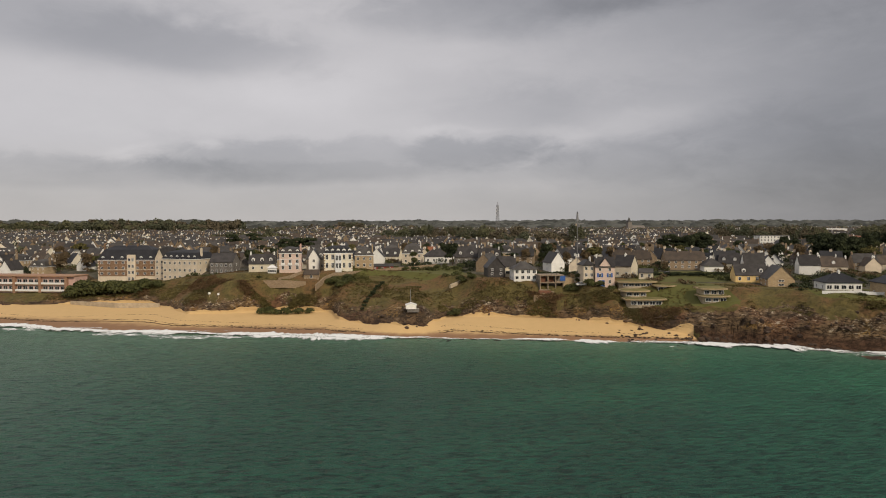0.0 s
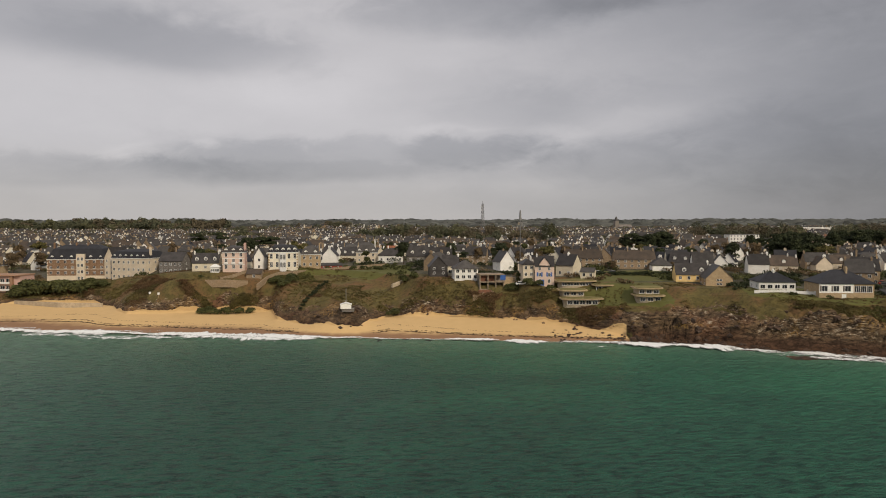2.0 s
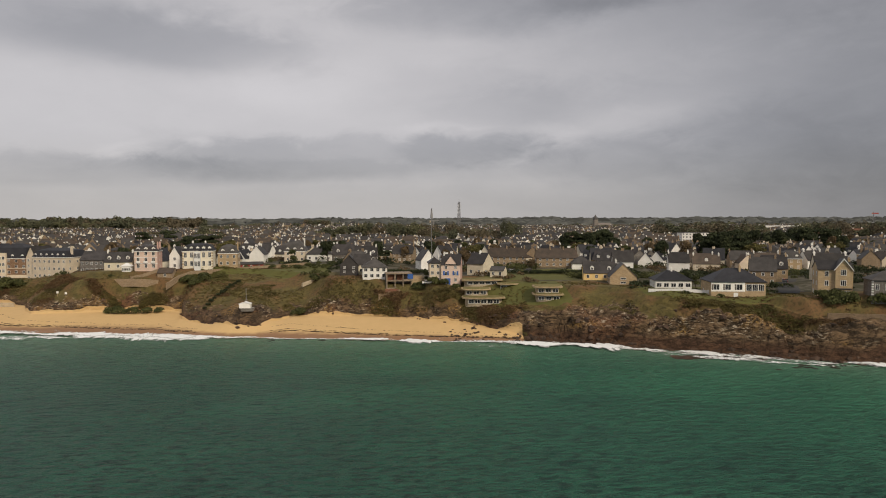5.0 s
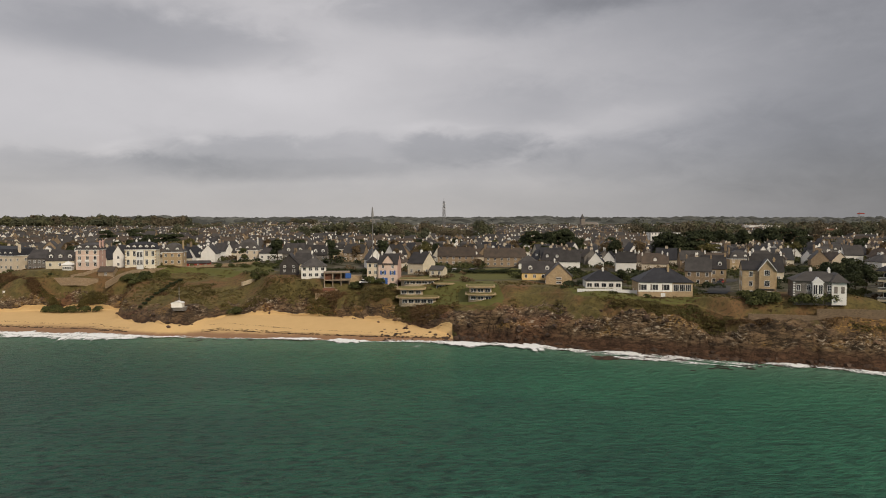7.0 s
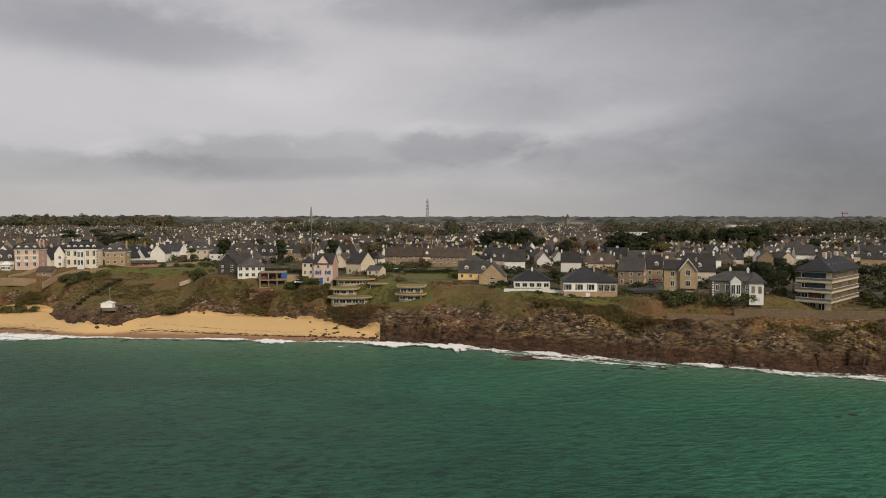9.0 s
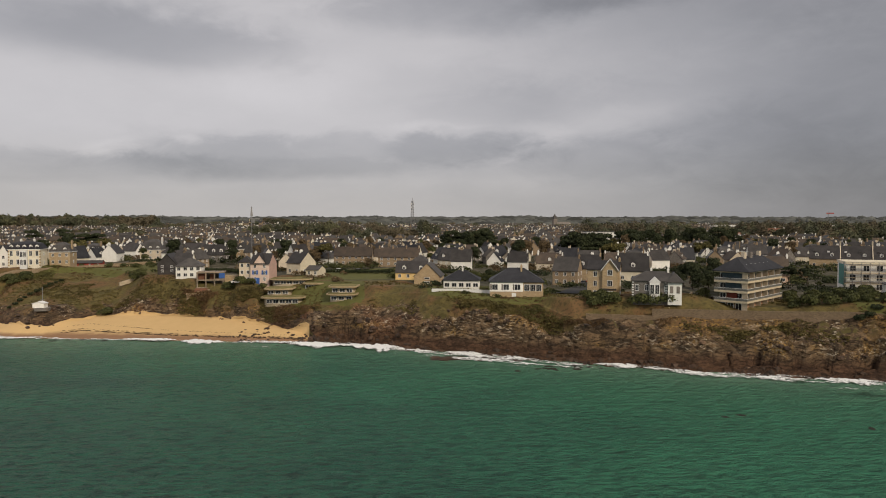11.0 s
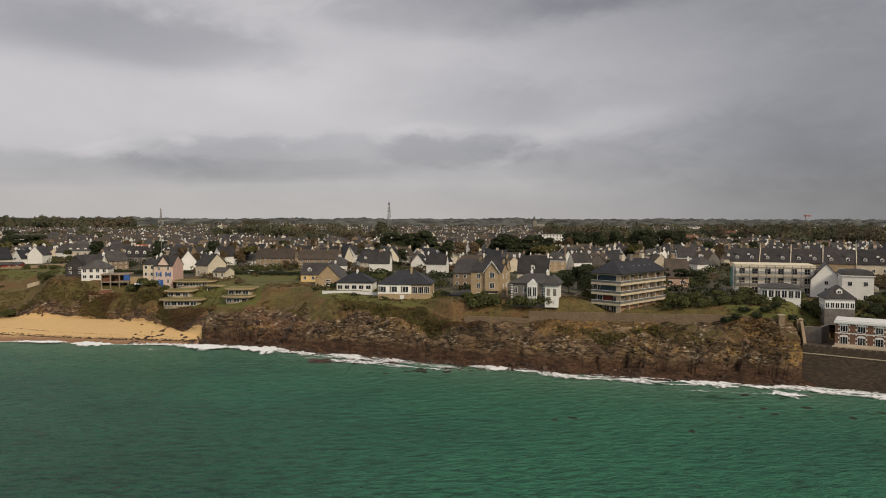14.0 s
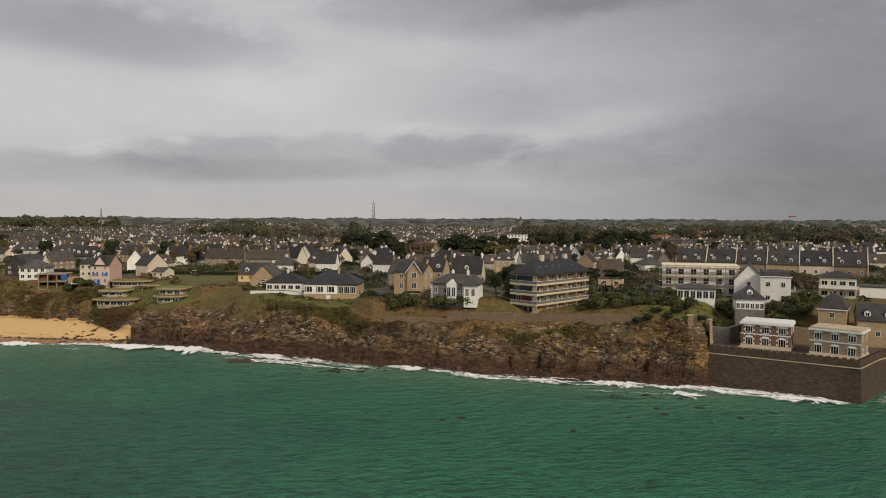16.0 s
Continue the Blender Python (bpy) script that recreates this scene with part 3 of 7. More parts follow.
def height(x, y, rough=True):
    """Ground level of the coast, and masks: sand, rock, lawn, town."""
    x, y = np.asarray(x, float), np.asarray(y, float)
    s, fy, fz, ey, ez, east = lines(x)
    wob = 2.6 * fbm(x, y * 0.2, 18, 2)
    jut = (6.0 * fbm(x, y * 0.12, 24, 2) + 4.6 * fbm(x + 70, y * 0.25, 9, 4)) * east
    z = np.where(y < s, (y - s) * 0.09, 0.0)
    u = np.clip((y - s) / (fy - s), 0, 1)
    z = np.where(y >= s, u * fz, z)
    v = np.clip((y - fy) / (ey - fy), 0, 1)
    v = np.where(v > 0, np.clip((y + jut * (1 - v) - fy) / (ey - fy), 0.01, 1), 0)
    craggy = np.clip(east + 1.4 * np.exp(-((x - 17) / 17) ** 2 - ((y - 257) / 11) ** 2), 0, 1)
    if rough:
        up = 13.0 * profile(v, east)
        who, gap = cells((x + 2.5 * fbm(x, up, 7, 3)) / 6.5 + 0.35 * up / 6.5, (up + 2.0 * fbm(x + 30, up, 6, 3)) / 3.4)
        who2, gap2 = cells((x + 30) / 2.4, up / 1.5)
        block = 3.4 * (who - 0.5) + 1.2 * (who2 - 0.5) - 0.9 * np.clip(1 - gap / 0.5, 0, 1)
        v = np.where((v > 0) & (v < 1), np.clip(v + block * craggy * np.clip((1 - v) * 4, 0, 1) / np.maximum(ey - fy, 7), 0.01, 1), v)
    g = profile(v, east)
    cliff = np.where(y > fy, 1.0, 0.0)
    z = z + cliff * (ez - fz) * g
    z = z + 4.0 * np.exp(-((x - 22) / 9) ** 2 - ((y - 257) / 6.5) ** 2)
    p = np.clip((y - ey) / (6.0 + 3.0 * np.clip((x - 196) / 6, 0, 1) * np.clip((262 - x) / 8, 0, 1) + 11.0 * np.clip((x - 96) / 4, 0, 1) * np.clip((142 - x) / 5, 0, 1)), 0, 1)
    p = p * p * (3 - 2 * p)
    z = np.where(y > ey, ez * (1 - p) + plateau(x, y) * p, z)
    steep = np.clip((ez - fz) / np.maximum(ey - fy, 3) / 0.75, 0.15, 1.2)
    bare = np.clip(2.4 * np.exp(-((x - 21 + wob) / 14) ** 2 - ((y - 249 + wob) / 11) ** 2) - 0.35, 0, 1) + np.clip((x - 112) / 10, 0, 1)
    rocky = np.clip((1.25 - 1.05 * v) * np.maximum(east, 0.0) + (0.98 - 1.45 * v) * (1 - east) + 0.25 * (steep - 0.5), 0, 1) * cliff * (0.78 + 0.22 * np.clip(bare, 0, 1)) * (v < 0.999)
    rocky = np.maximum(rocky, (craggy > 0.35) * (east < 0.5) * (y > fy) * craggy * 0.95)
    green = np.clip((203 - x) / 5, 0, 1) * np.clip((x - 146) / 16, 0, 1)
    rocky = rocky * (1 - green * np.clip((g - 0.40 + 0.3 * fbm(x, y, 20, 3)) / 0.22, 0, 1) * 0.8) * (1 - (1 - green) * east * np.clip((g - 0.72 + 0.3 * fbm(x, y, 16, 3)) / 0.15, 0, 1) * 0.55)
    rocky = np.maximum(rocky, 0.62 * np.clip((x - 200) / 3, 0, 1) * (x < 284) * (y > fy) * (y < ey + 2.2))
    rocky = np.maximum(rocky, (x > 121) * (y < fy + 1) * 1.0)
    beach = (y <= fy + 0.3) * (x < 120) * 1.0
    if rough:
        amp = np.clip(rocky, 0, 1) * np.clip(z / 3 + 0.5, 0, 1)
        z = z + amp * (1.9 * fbm(x, y, 9, 5) + 1.5 * np.abs(fbm(x + 50, y * 0.6, 5, 4)) - 0.4)
        z = z + (v > 0) * (v < 1) * 0.9 * fbm(x, y, 7, 3)
        z = z - amp * np.clip(v * 6, 0, 1) * np.clip((1 - v) * 4, 0, 1) * 1.8 * fbm(x + 7, y * 0.25, 8, 3)
    lawn = np.zeros_like(z)
    return z, beach, rocky, lawn, (y > ey + 26) * 1.0


def ground_z(x, y):
    return float(height(np.array([x]), np.array([y]), False)[0][0])


def mesh_from(name, verts, faces, mats, smooth=False, index=None):
    me = bpy.data.meshes.new(name)
    me.from_pydata(verts, [], faces)
    for mt in mats:
        me.materials.append(mt)
    if index is not None:
        me.polygons.foreach_set("material_index", index)
    if smooth:
        me.polygons.foreach_set("use_smooth", [True] * len(me.polygons))
    me.update()
    return me


def build_ground():
    fine = np.concatenate([np.arange(-240, 110, 0.9), np.arange(110, 302, 0.6), np.arange(302, 346, 0.9)])
    left = -240 - np.cumsum(np.geomspace(2, 160, 50))
    right = 346 + np.cumsum(np.geomspace(2, 190, 50))
    xs = np.concatenate([left[::-1], fine, right])
    s, fy, fz, ey, ez, east = lines(xs)
    rows = [s + o for o in (-60, -30, -14, -6, -3, -1.4, -0.6)]
    rows += [s + (fy - s) * t for t in np.linspace(0, 1, 26)]
    rows += [fy + 0.02 + (ey - fy) * t for t in np.linspace(0, 1, 84) ** 1.25]
    rows += [ey + 0.02 + o for o in np.concatenate([np.arange(0.5, 28, 0.7), np.arange(29, 60, 1.2), np.arange(62, 150, 4), 150 + np.cumsum(np.geomspace(5, 270, 46))])]
    Y = np.array(rows)
    X = np.broadcast_to(xs, Y.shape).copy()
    Z, sand, rock, lawn, town = height(X, Y)
    for x0, x1, y0, y1 in ((-190, -128, 334, 346), (112, 166, 257, 303), (-4, 50, 298, 336), (98, 140, 222, 256), (158, 200, 200, 232), (270, 300, 155, 176)):
        lawn = np.maximum(lawn, np.clip(np.minimum(np.minimum(X - x0, x1 - X), np.minimum(Y - y0, y1 - Y)) / 3, 0, 1) * (1 - np.clip(rock * 1.4, 0, 1)) * (Y > lerp(EDGE, X) - 1.0))
    nx, ny = len(xs), len(rows)
    idx = np.arange(nx * ny).reshape(ny, nx)
    faces = np.stack([idx[:-1, :-1], idx[:-1, 1:], idx[1:, 1:], idx[1:, :-1]], -1).reshape(-1, 4)
    me = mesh_from("ground", np.stack([X, Y, Z], -1).reshape(-1, 3), faces.tolist(), [ground_material()], smooth=True)
    for name, v in (("sand", sand), ("rock", rock), ("lawn", lawn), ("town", town)):
        a = me.attributes.new(name, "FLOAT", "POINT")
        a.data.foreach_set("value", np.ascontiguousarray(v, np.float32).ravel())
    ob = new("ground", me)
    return tagged(ob, "sandy beach, brown rocky cliff and grassy plateau", "ground", kind="structure")


build_ground()


def build_sea():
    xs = [-4600, -1200, *range(-600, 501, 10), 1200, 4600]
    ys = [-4600, -900, *range(-200, 621, 10)]
    verts = [(x, y, 0) for y in ys for x in xs]
    n = len(xs)
    faces = [(j * n + i, j * n + i + 1, (j + 1) * n + i + 1, (j + 1) * n + i) for j in range(len(ys) - 1) for i in range(n - 1)]
    me = mesh_from("water", verts, faces, [sea_material()])
    vx, vy = np.array(verts)[:, 0], np.array(verts)[:, 1]
    # mask for milky shallows and for the painted sky sheen of farther water
    a = me.attributes.new("shallow", "FLOAT", "POINT")
    a.data.foreach_set("value", np.exp(-np.maximum(lerp(SHORE, vx) - vy, 0) / np.interp(vx, [-150, -70, -20, 40, 100], [95, 78, 30, 18, 16])).astype(np.float32))
    return tagged(new("water", me), "choppy deep green sea under an overcast sky", "sea", kind="structure")


build_sea()


def build_foam():
    """Broken white lines where the swell meets sand and rock."""
    verts, faces, thick = [], [], []

    def ribbon(x0, x1, off, width, strength, seed, wander=2.0):
        xs = np.arange(x0, x1, 0.8)
        mid = 0.35 * rng.normal(size=len(xs)) + lerp(SURF, xs) + 1.5 * fbm(xs, xs * 0, 14) + off + 1.4 * wander * fbm(xs + seed * 31, xs * 0 + seed, 18, 4)
        wd = width * np.clip(0.55 + 2.9 * fbm(xs + seed * 57, xs * 0, 13, 4), 0.02, 2.6)
        ends = np.clip(np.minimum(xs - x0, x1 - xs) / 6, 0, 1)
        wd = wd * ends * (0.55 + 0.9 * rng.random(len(xs))) + 0.02
        b = len(verts)
        for k, f in enumerate((-1, -0.4, 0.4, 1)):
            for x, m, w, e in zip(xs, mid, wd, ends):
                verts.append((x, m + f * w, 0.05 + 0.012 * seed + (0.22 * strength * min(w, 1.5) if abs(f) < 1 else 0)))
                thick.append((0.15 if abs(f) == 1 else strength) * (0.4 + 0.6 * e))
        n = len(xs)
        for k in range(3):
            for i in range(n - 1):
                a = b + k * n + i
                faces.append((a, a + 1, a + 1 + n, a + n))

    ribbon(-500, 14, -3.2, 6.0, 1.1, 1)
    ribbon(-10, 40, -0.6, 1.3, 0.85, 18)
    ribbon(-500, -10, -8.0, 4.0, 0.62, 2, 5)
    ribbon(-120, 120, 0.8, 2.2, 0.55, 15, 4)
    ribbon(112, 330, 0.5, 2.6, 0.62, 16, 5)
    ribbon(112, 330, -3.0, 3.5, 0.42, 17, 6)
    ribbon(28, 72, -0.4, 0.8, 0.7, 3)
    ribbon(58, 122, -1.6, 2.4, 0.95, 4)
    ribbon(112, 215, -1.4, 3.2, 0.84, 5)
    ribbon(126, 205, -4.0, 1.3, 0.7, 6)
    ribbon(160, 200, -7.5, 1.3, 0.75, 7, 4)
    ribbon(203, 309, -1.2, 2.4, 0.84, 8)
    ribbon(222, 300, -4.0, 1.5, 0.7, 9)
    ribbon(256, 280, -9.0, 4.2, 0.84, 10, 4)
    ribbon(-500, 8, -3.0, 3.4, 1.05, 25, 1.0)
    ribbon(-300, -4, -4.5, 3.0, 0.9, 27, 2.0)
    ribbon(88, 122, -1.6, 2.8, 1.1, 26)
    ribbon(112, 152, -2.2, 3.6, 1.0, 28, 4)
    ribbon(124, 150, -6.0, 2.6, 0.8, 29, 4)
    ribbon(56, 90, -0.6, 1.6, 1.0, 30)
    ribbon(203, 216, -2.5, 3.6, 1.0, 19)
    ribbon(228, 252, -3.5, 3.0, 0.85, 20, 4)
    ribbon(284, 305, -2.0, 2.4, 0.95, 21, 3)
    ribbon(150, 178, -2.5, 3.2, 0.85, 22, 4)
    ribbon(160, 186, -10.0, 0.9, 0.85, 23, 3)
    ribbon(230, 262, -9.0, 0.8, 0.6, 24, 5)
    ribbon(100, 112, -9.0, 0.5, 0.6, 12)
    ribbon(176, 186, -13.0, 0.4, 0.6, 13)
    ribbon(296, 308, -1.5, 1.8, 0.8, 14)
    me = mesh_from("foam", verts, faces, [foam_material()], smooth=True)
    a = me.attributes.new("thick", "FLOAT", "POINT")
    a.data.foreach_set("value", np.array(thick, np.float32))
    return tagged(new("foam", me), "white breaking surf along the shore", "surf", kind="stuff")


build_foam()


# ---- building blocks ----
def part(name, bm, mt, parent, label=""):
    """Links a bmesh, or shared mesh data, as one mesh object under a thing or a part."""
    if isinstance(bm, bmesh.types.BMesh):
        me = bpy.data.meshes.new(name)
        bm.to_mesh(me)
        bm.free()
        me.materials.append(mt)
    else:
        me = bm
    ob = new(name, me)
    ob.parent = parent
    return tagged(ob, label)


def empty(name, x, y, z, rz=0.0):
    ob = new(name)
    ob.empty_display_size = 0.5
    ob.matrix_world = pose(x, y, z, 0, 0, rz)
    return ob


def box(bm, x0, x1, y0, y1, z0, z1):
    v = [bm.verts.new(p) for p in ((x0, y0, z0), (x1, y0, z0), (x1, y1, z0), (x0, y1, z0), (x0, y0, z1), (x1, y0, z1), (x1, y1, z1), (x0, y1, z1))]
    for f in ((3, 2, 1, 0), (4, 5, 6, 7), (0, 1, 5, 4), (1, 2, 6, 5), (2, 3, 7, 6), (3, 0, 4, 7)):
        bm.faces.new([v[i] for i in f])
    return bm


def boxes(*rows):
    bm = bmesh.new()
    for r in rows:
        box(bm, *r)
    return bm


def prism(bm, pts, y0, y1, axis="y"):
    """A polygon of (across, up) points drawn out from y0 to y1 along an axis."""
    def at(p, d):
        return (p[0], d, p[1]) if axis == "y" else (d, p[0], p[1])
    a, b = [bm.verts.new(at(p, y0)) for p in pts], [bm.verts.new(at(p, y1)) for p in pts]
    n = len(pts)
    bm.faces.new(a), bm.faces.new(b[::-1])
    for i in range(n):
        bm.faces.new((a[i], b[i], b[(i + 1) % n], a[(i + 1) % n]))
    bmesh.ops.recalc_face_normals(bm, faces=bm.faces)
    return bm


SHARED = {}
PLAIN_PANES = []  # filled while the many houses of the town are built, whose panes are too small to part


def shared(key, make, mt):
    """Mesh data built once for alike pieces."""
    if key not in SHARED:
        bm = make()
        me = bpy.data.meshes.new(str(key[0]))
        bm.to_mesh(me)
        bm.free()
        me.materials.append(mt)
        SHARED[key] = me
    return SHARED[key]


def window(parent, x, y, z, w=1.1, h=1.5, turn=0.0, frame_mat=None, bars=1):
    """A window on a wall that faces local -y at turn 0: frame with glazing bars, and a pane inside it."""
    frame_mat = frame_mat or FRAME
    w, h = round(w, 1), round(h, 1)

    t, q = 0.1, 0.07
    xs = [-w / 2, -w / 2 + t]
    for k in range(bars):
        c = -w / 2 + w * (k + 1) / (bars + 1)
        xs += [c - q / 2, c + q / 2]
    xs += [w / 2 - t, w / 2]
    zs = [0, t, h - t, h]

    def make():
        """One joined lattice: outer frame and upright bars, with real thickness; the panes fill it where they are not parts."""
        bm = bmesh.new()
        n = len(xs)
        f = [[bm.verts.new((px_, -0.09, pz)) for px_ in xs] for pz in zs]
        b = [[bm.verts.new((px_, 0.04, pz)) for px_ in xs] for pz in zs]
        for j in range(3):
            for i in range(n - 1):
                hole = j == 1 and i % 2 == 1
                if not hole:
                    bm.faces.new((f[j][i], f[j][i + 1], f[j + 1][i + 1], f[j + 1][i]))
                else:
                    for a, c in (((j, i), (j, i + 1)), ((j, i + 1), (j + 1, i + 1)), ((j + 1, i + 1), (j + 1, i)), ((j + 1, i), (j, i))):
                        bm.faces.new((f[a[0]][a[1]], f[c[0]][c[1]], b[c[0]][c[1]], b[a[0]][a[1]]))
                    if PLAIN_PANES:
                        bm.faces.new((b[j][i], b[j][i + 1], b[j + 1][i + 1], b[j + 1][i])).material_index = 1
        for i in range(n - 1):
            bm.faces.new((f[0][i + 1], f[0][i], b[0][i], b[0][i + 1])), bm.faces.new((f[3][i], f[3][i + 1], b[3][i + 1], b[3][i]))
        for j in range(3):
            bm.faces.new((f[j][0], f[j + 1][0], b[j + 1][0], b[j][0])), bm.faces.new((f[j + 1][-1], f[j][-1], b[j][-1], b[j + 1][-1]))
        return bm

    me = shared(("window_frame", w, h, bars, frame_mat.name, bool(PLAIN_PANES)), make, frame_mat)
    if PLAIN_PANES and len(me.materials) < 2:
        me.materials.append(GLASS)
    ob = part("window", me, None, parent)
    ob.matrix_basis = pose(x, y, z, 0, 0, turn)
    if not PLAIN_PANES:
        part("pane", shared(("pane", w, h), lambda: boxes((-w / 2 + 0.1, w / 2 - 0.1, -0.03, -0.005, 0.1, h - 0.1)), GLASS), None, ob)
    return ob


def windows(parent, w, eave, floors, cols, y=0.0, x0=0.0, first=0.9, ww=1.1, wh=1.45, turn=0.0, skip=(), door=None, **kw):
    """A grid of windows along a facade of width w."""
    if not cols:
        return
    step = (eave - 0.2) / floors
    for r in range(floors):
        for c in range(cols):
            if (r, c) in skip:
                continue
            off = x0 + w * (c + 0.5) / cols
            z = r * step + min(first, step * 0.38)
            h = min(wh, step - 0.9 if step > 2.2 else step * 0.55)
            if turn == 0:
                window(parent, off, y, z, ww, h, 0, **kw)
            elif turn == 90:  # on the +x side
                window(parent, y, off, z, ww, h, 90, **kw)
            else:
                window(parent, y, off, z, ww, h, -90, **kw)


def roof_gable(w, d, eave, ridge, over=0.35, thick=0.16):
    """Ridge along local x, over a house from y 0 to d."""
    bm = bmesh.new()
    s = (ridge - eave) / (d / 2)
    prof = [(-over, eave - s * over), (d / 2, ridge), (d + over, eave - s * over), (d + over, eave - s * over + thick), (d / 2, ridge + thick), (-over, eave - s * over + thick)]
    return prism(bm, prof, -0.2, w + 0.2, axis="x")


def roof_hip(w, d, eave, ridge, over=0.45, inset=None):
    inset = min(d, w) / 2 if inset is None else inset
    bm = bmesh.new()
    lo = [(-over, -over), (w + over, -over), (w + over, d + over), (-over, d + over)]
    a = [bm.verts.new((x, y, eave - 0.12)) for x, y in lo]
    b = [bm.verts.new((x, y, eave + 0.08)) for x, y in lo]
    if w >= d:
        c = [bm.verts.new((inset, d / 2, ridge)), bm.verts.new((w - inset, d / 2, ridge))]
        roof = ((b[0], b[1], c[1], c[0]), (b[1], b[2], c[1]), (b[2], b[3], c[0], c[1]), (b[3], b[0], c[0]))
    else:
        c = [bm.verts.new((w / 2, inset, ridge)), bm.verts.new((w / 2, d - inset, ridge))]
        roof = ((b[0], b[1], c[0]), (b[1], b[2], c[1], c[0]), (b[2], b[3], c[1]), (b[3], b[0], c[0], c[1]))
    for f in roof:
        bm.faces.new(f)
    for i in range(4):
        bm.faces.new((a[i], a[(i + 1) % 4], b[(i + 1) % 4], b[i]))
    bm.faces.new(a[::-1])
    return bm


def roof_mansard(w, d, eave, ridge, over=0.25):
    bm = bmesh.new()
    k = ridge - eave
    rows = [(-over, eave - 0.1), (-over, eave + 0.1), (k * 0.32, eave + k * 0.72), (min(w, d) * 0.5, ridge)]
    rings = []
    for i, (o, z) in enumerate(rows):
        if i == 3:
            o = min(w, d) * 0.42
        rings.append([bm.verts.new(p) for p in ((o, o, z), (w - o, o, z), (w - o, d - o, z), (o, d - o, z))])
    for a, b in zip(rings, rings[1:]):
        for i in range(4):
            bm.faces.new((a[i], a[(i + 1) % 4], b[(i + 1) % 4], b[i]))
    bm.faces.new(rings[0][::-1]), bm.faces.new(rings[-1])
    return bm


def chimney(parent, x, y, z0, z1, w=0.55, d=1.3, mt=None):
    def make():
        h = round(z1 - z0, 1)
        bm = boxes((-w / 2, w / 2, -d / 2, d / 2, 0, h), (-w / 2 - 0.08, w / 2 + 0.08, -d / 2 - 0.08, d / 2 + 0.08, h - 0.3, h - 0.12))
        for k in range(max(1, int(d / 0.5))):
            yy = -d / 2 + d * (k + 0.5) / max(1, int(d / 0.5))
            box(bm, -0.13, 0.13, yy - 0.13, yy + 0.13, h, h + 0.4)
        return bm
    mt = mt or WHITE
    ob = part("chimney", shared(("chimney", round(z1 - z0, 1), w, d, mt.name), make, mt), None, parent)
    ob.location = (x, y, z0)
    return ob


def dormer(parent, x, y, z, w=1.2, h=1.5, depth=1.8, wall=None, roof=None):
    """A small gabled dormer that faces local -y."""
    wall, roof = wall or WHITE, roof or SLATE

    def make():
        bm = bmesh.new()
        return prism(bm, [(-w / 2 - 0.12, 0), (w / 2 + 0.12, 0), (w / 2 + 0.12, h), (0, h + w * 0.45), (-w / 2 - 0.12, h)], 0, depth)
    ob = part("dormer", shared(("dormer", w, h, depth, wall.name), make, wall), None, parent)
    ob.location = (x, y, z)

    def lid():
        bm = bmesh.new()
        e = w / 2 + 0.3
        return prism(bm, [(-e, h - 0.12), (0, h + w * 0.45 + 0.02), (e, h - 0.12), (e, h + 0.03), (0, h + w * 0.45 + 0.17), (-e, h + 0.03)], -0.15, depth)
    part("dormer_roof", shared(("dormer_roof", w, h, depth, roof.name), lid, roof), None, ob)
    win = window(parent, x, y, z + 0.25, w * 0.8, h - 0.35)
    return ob


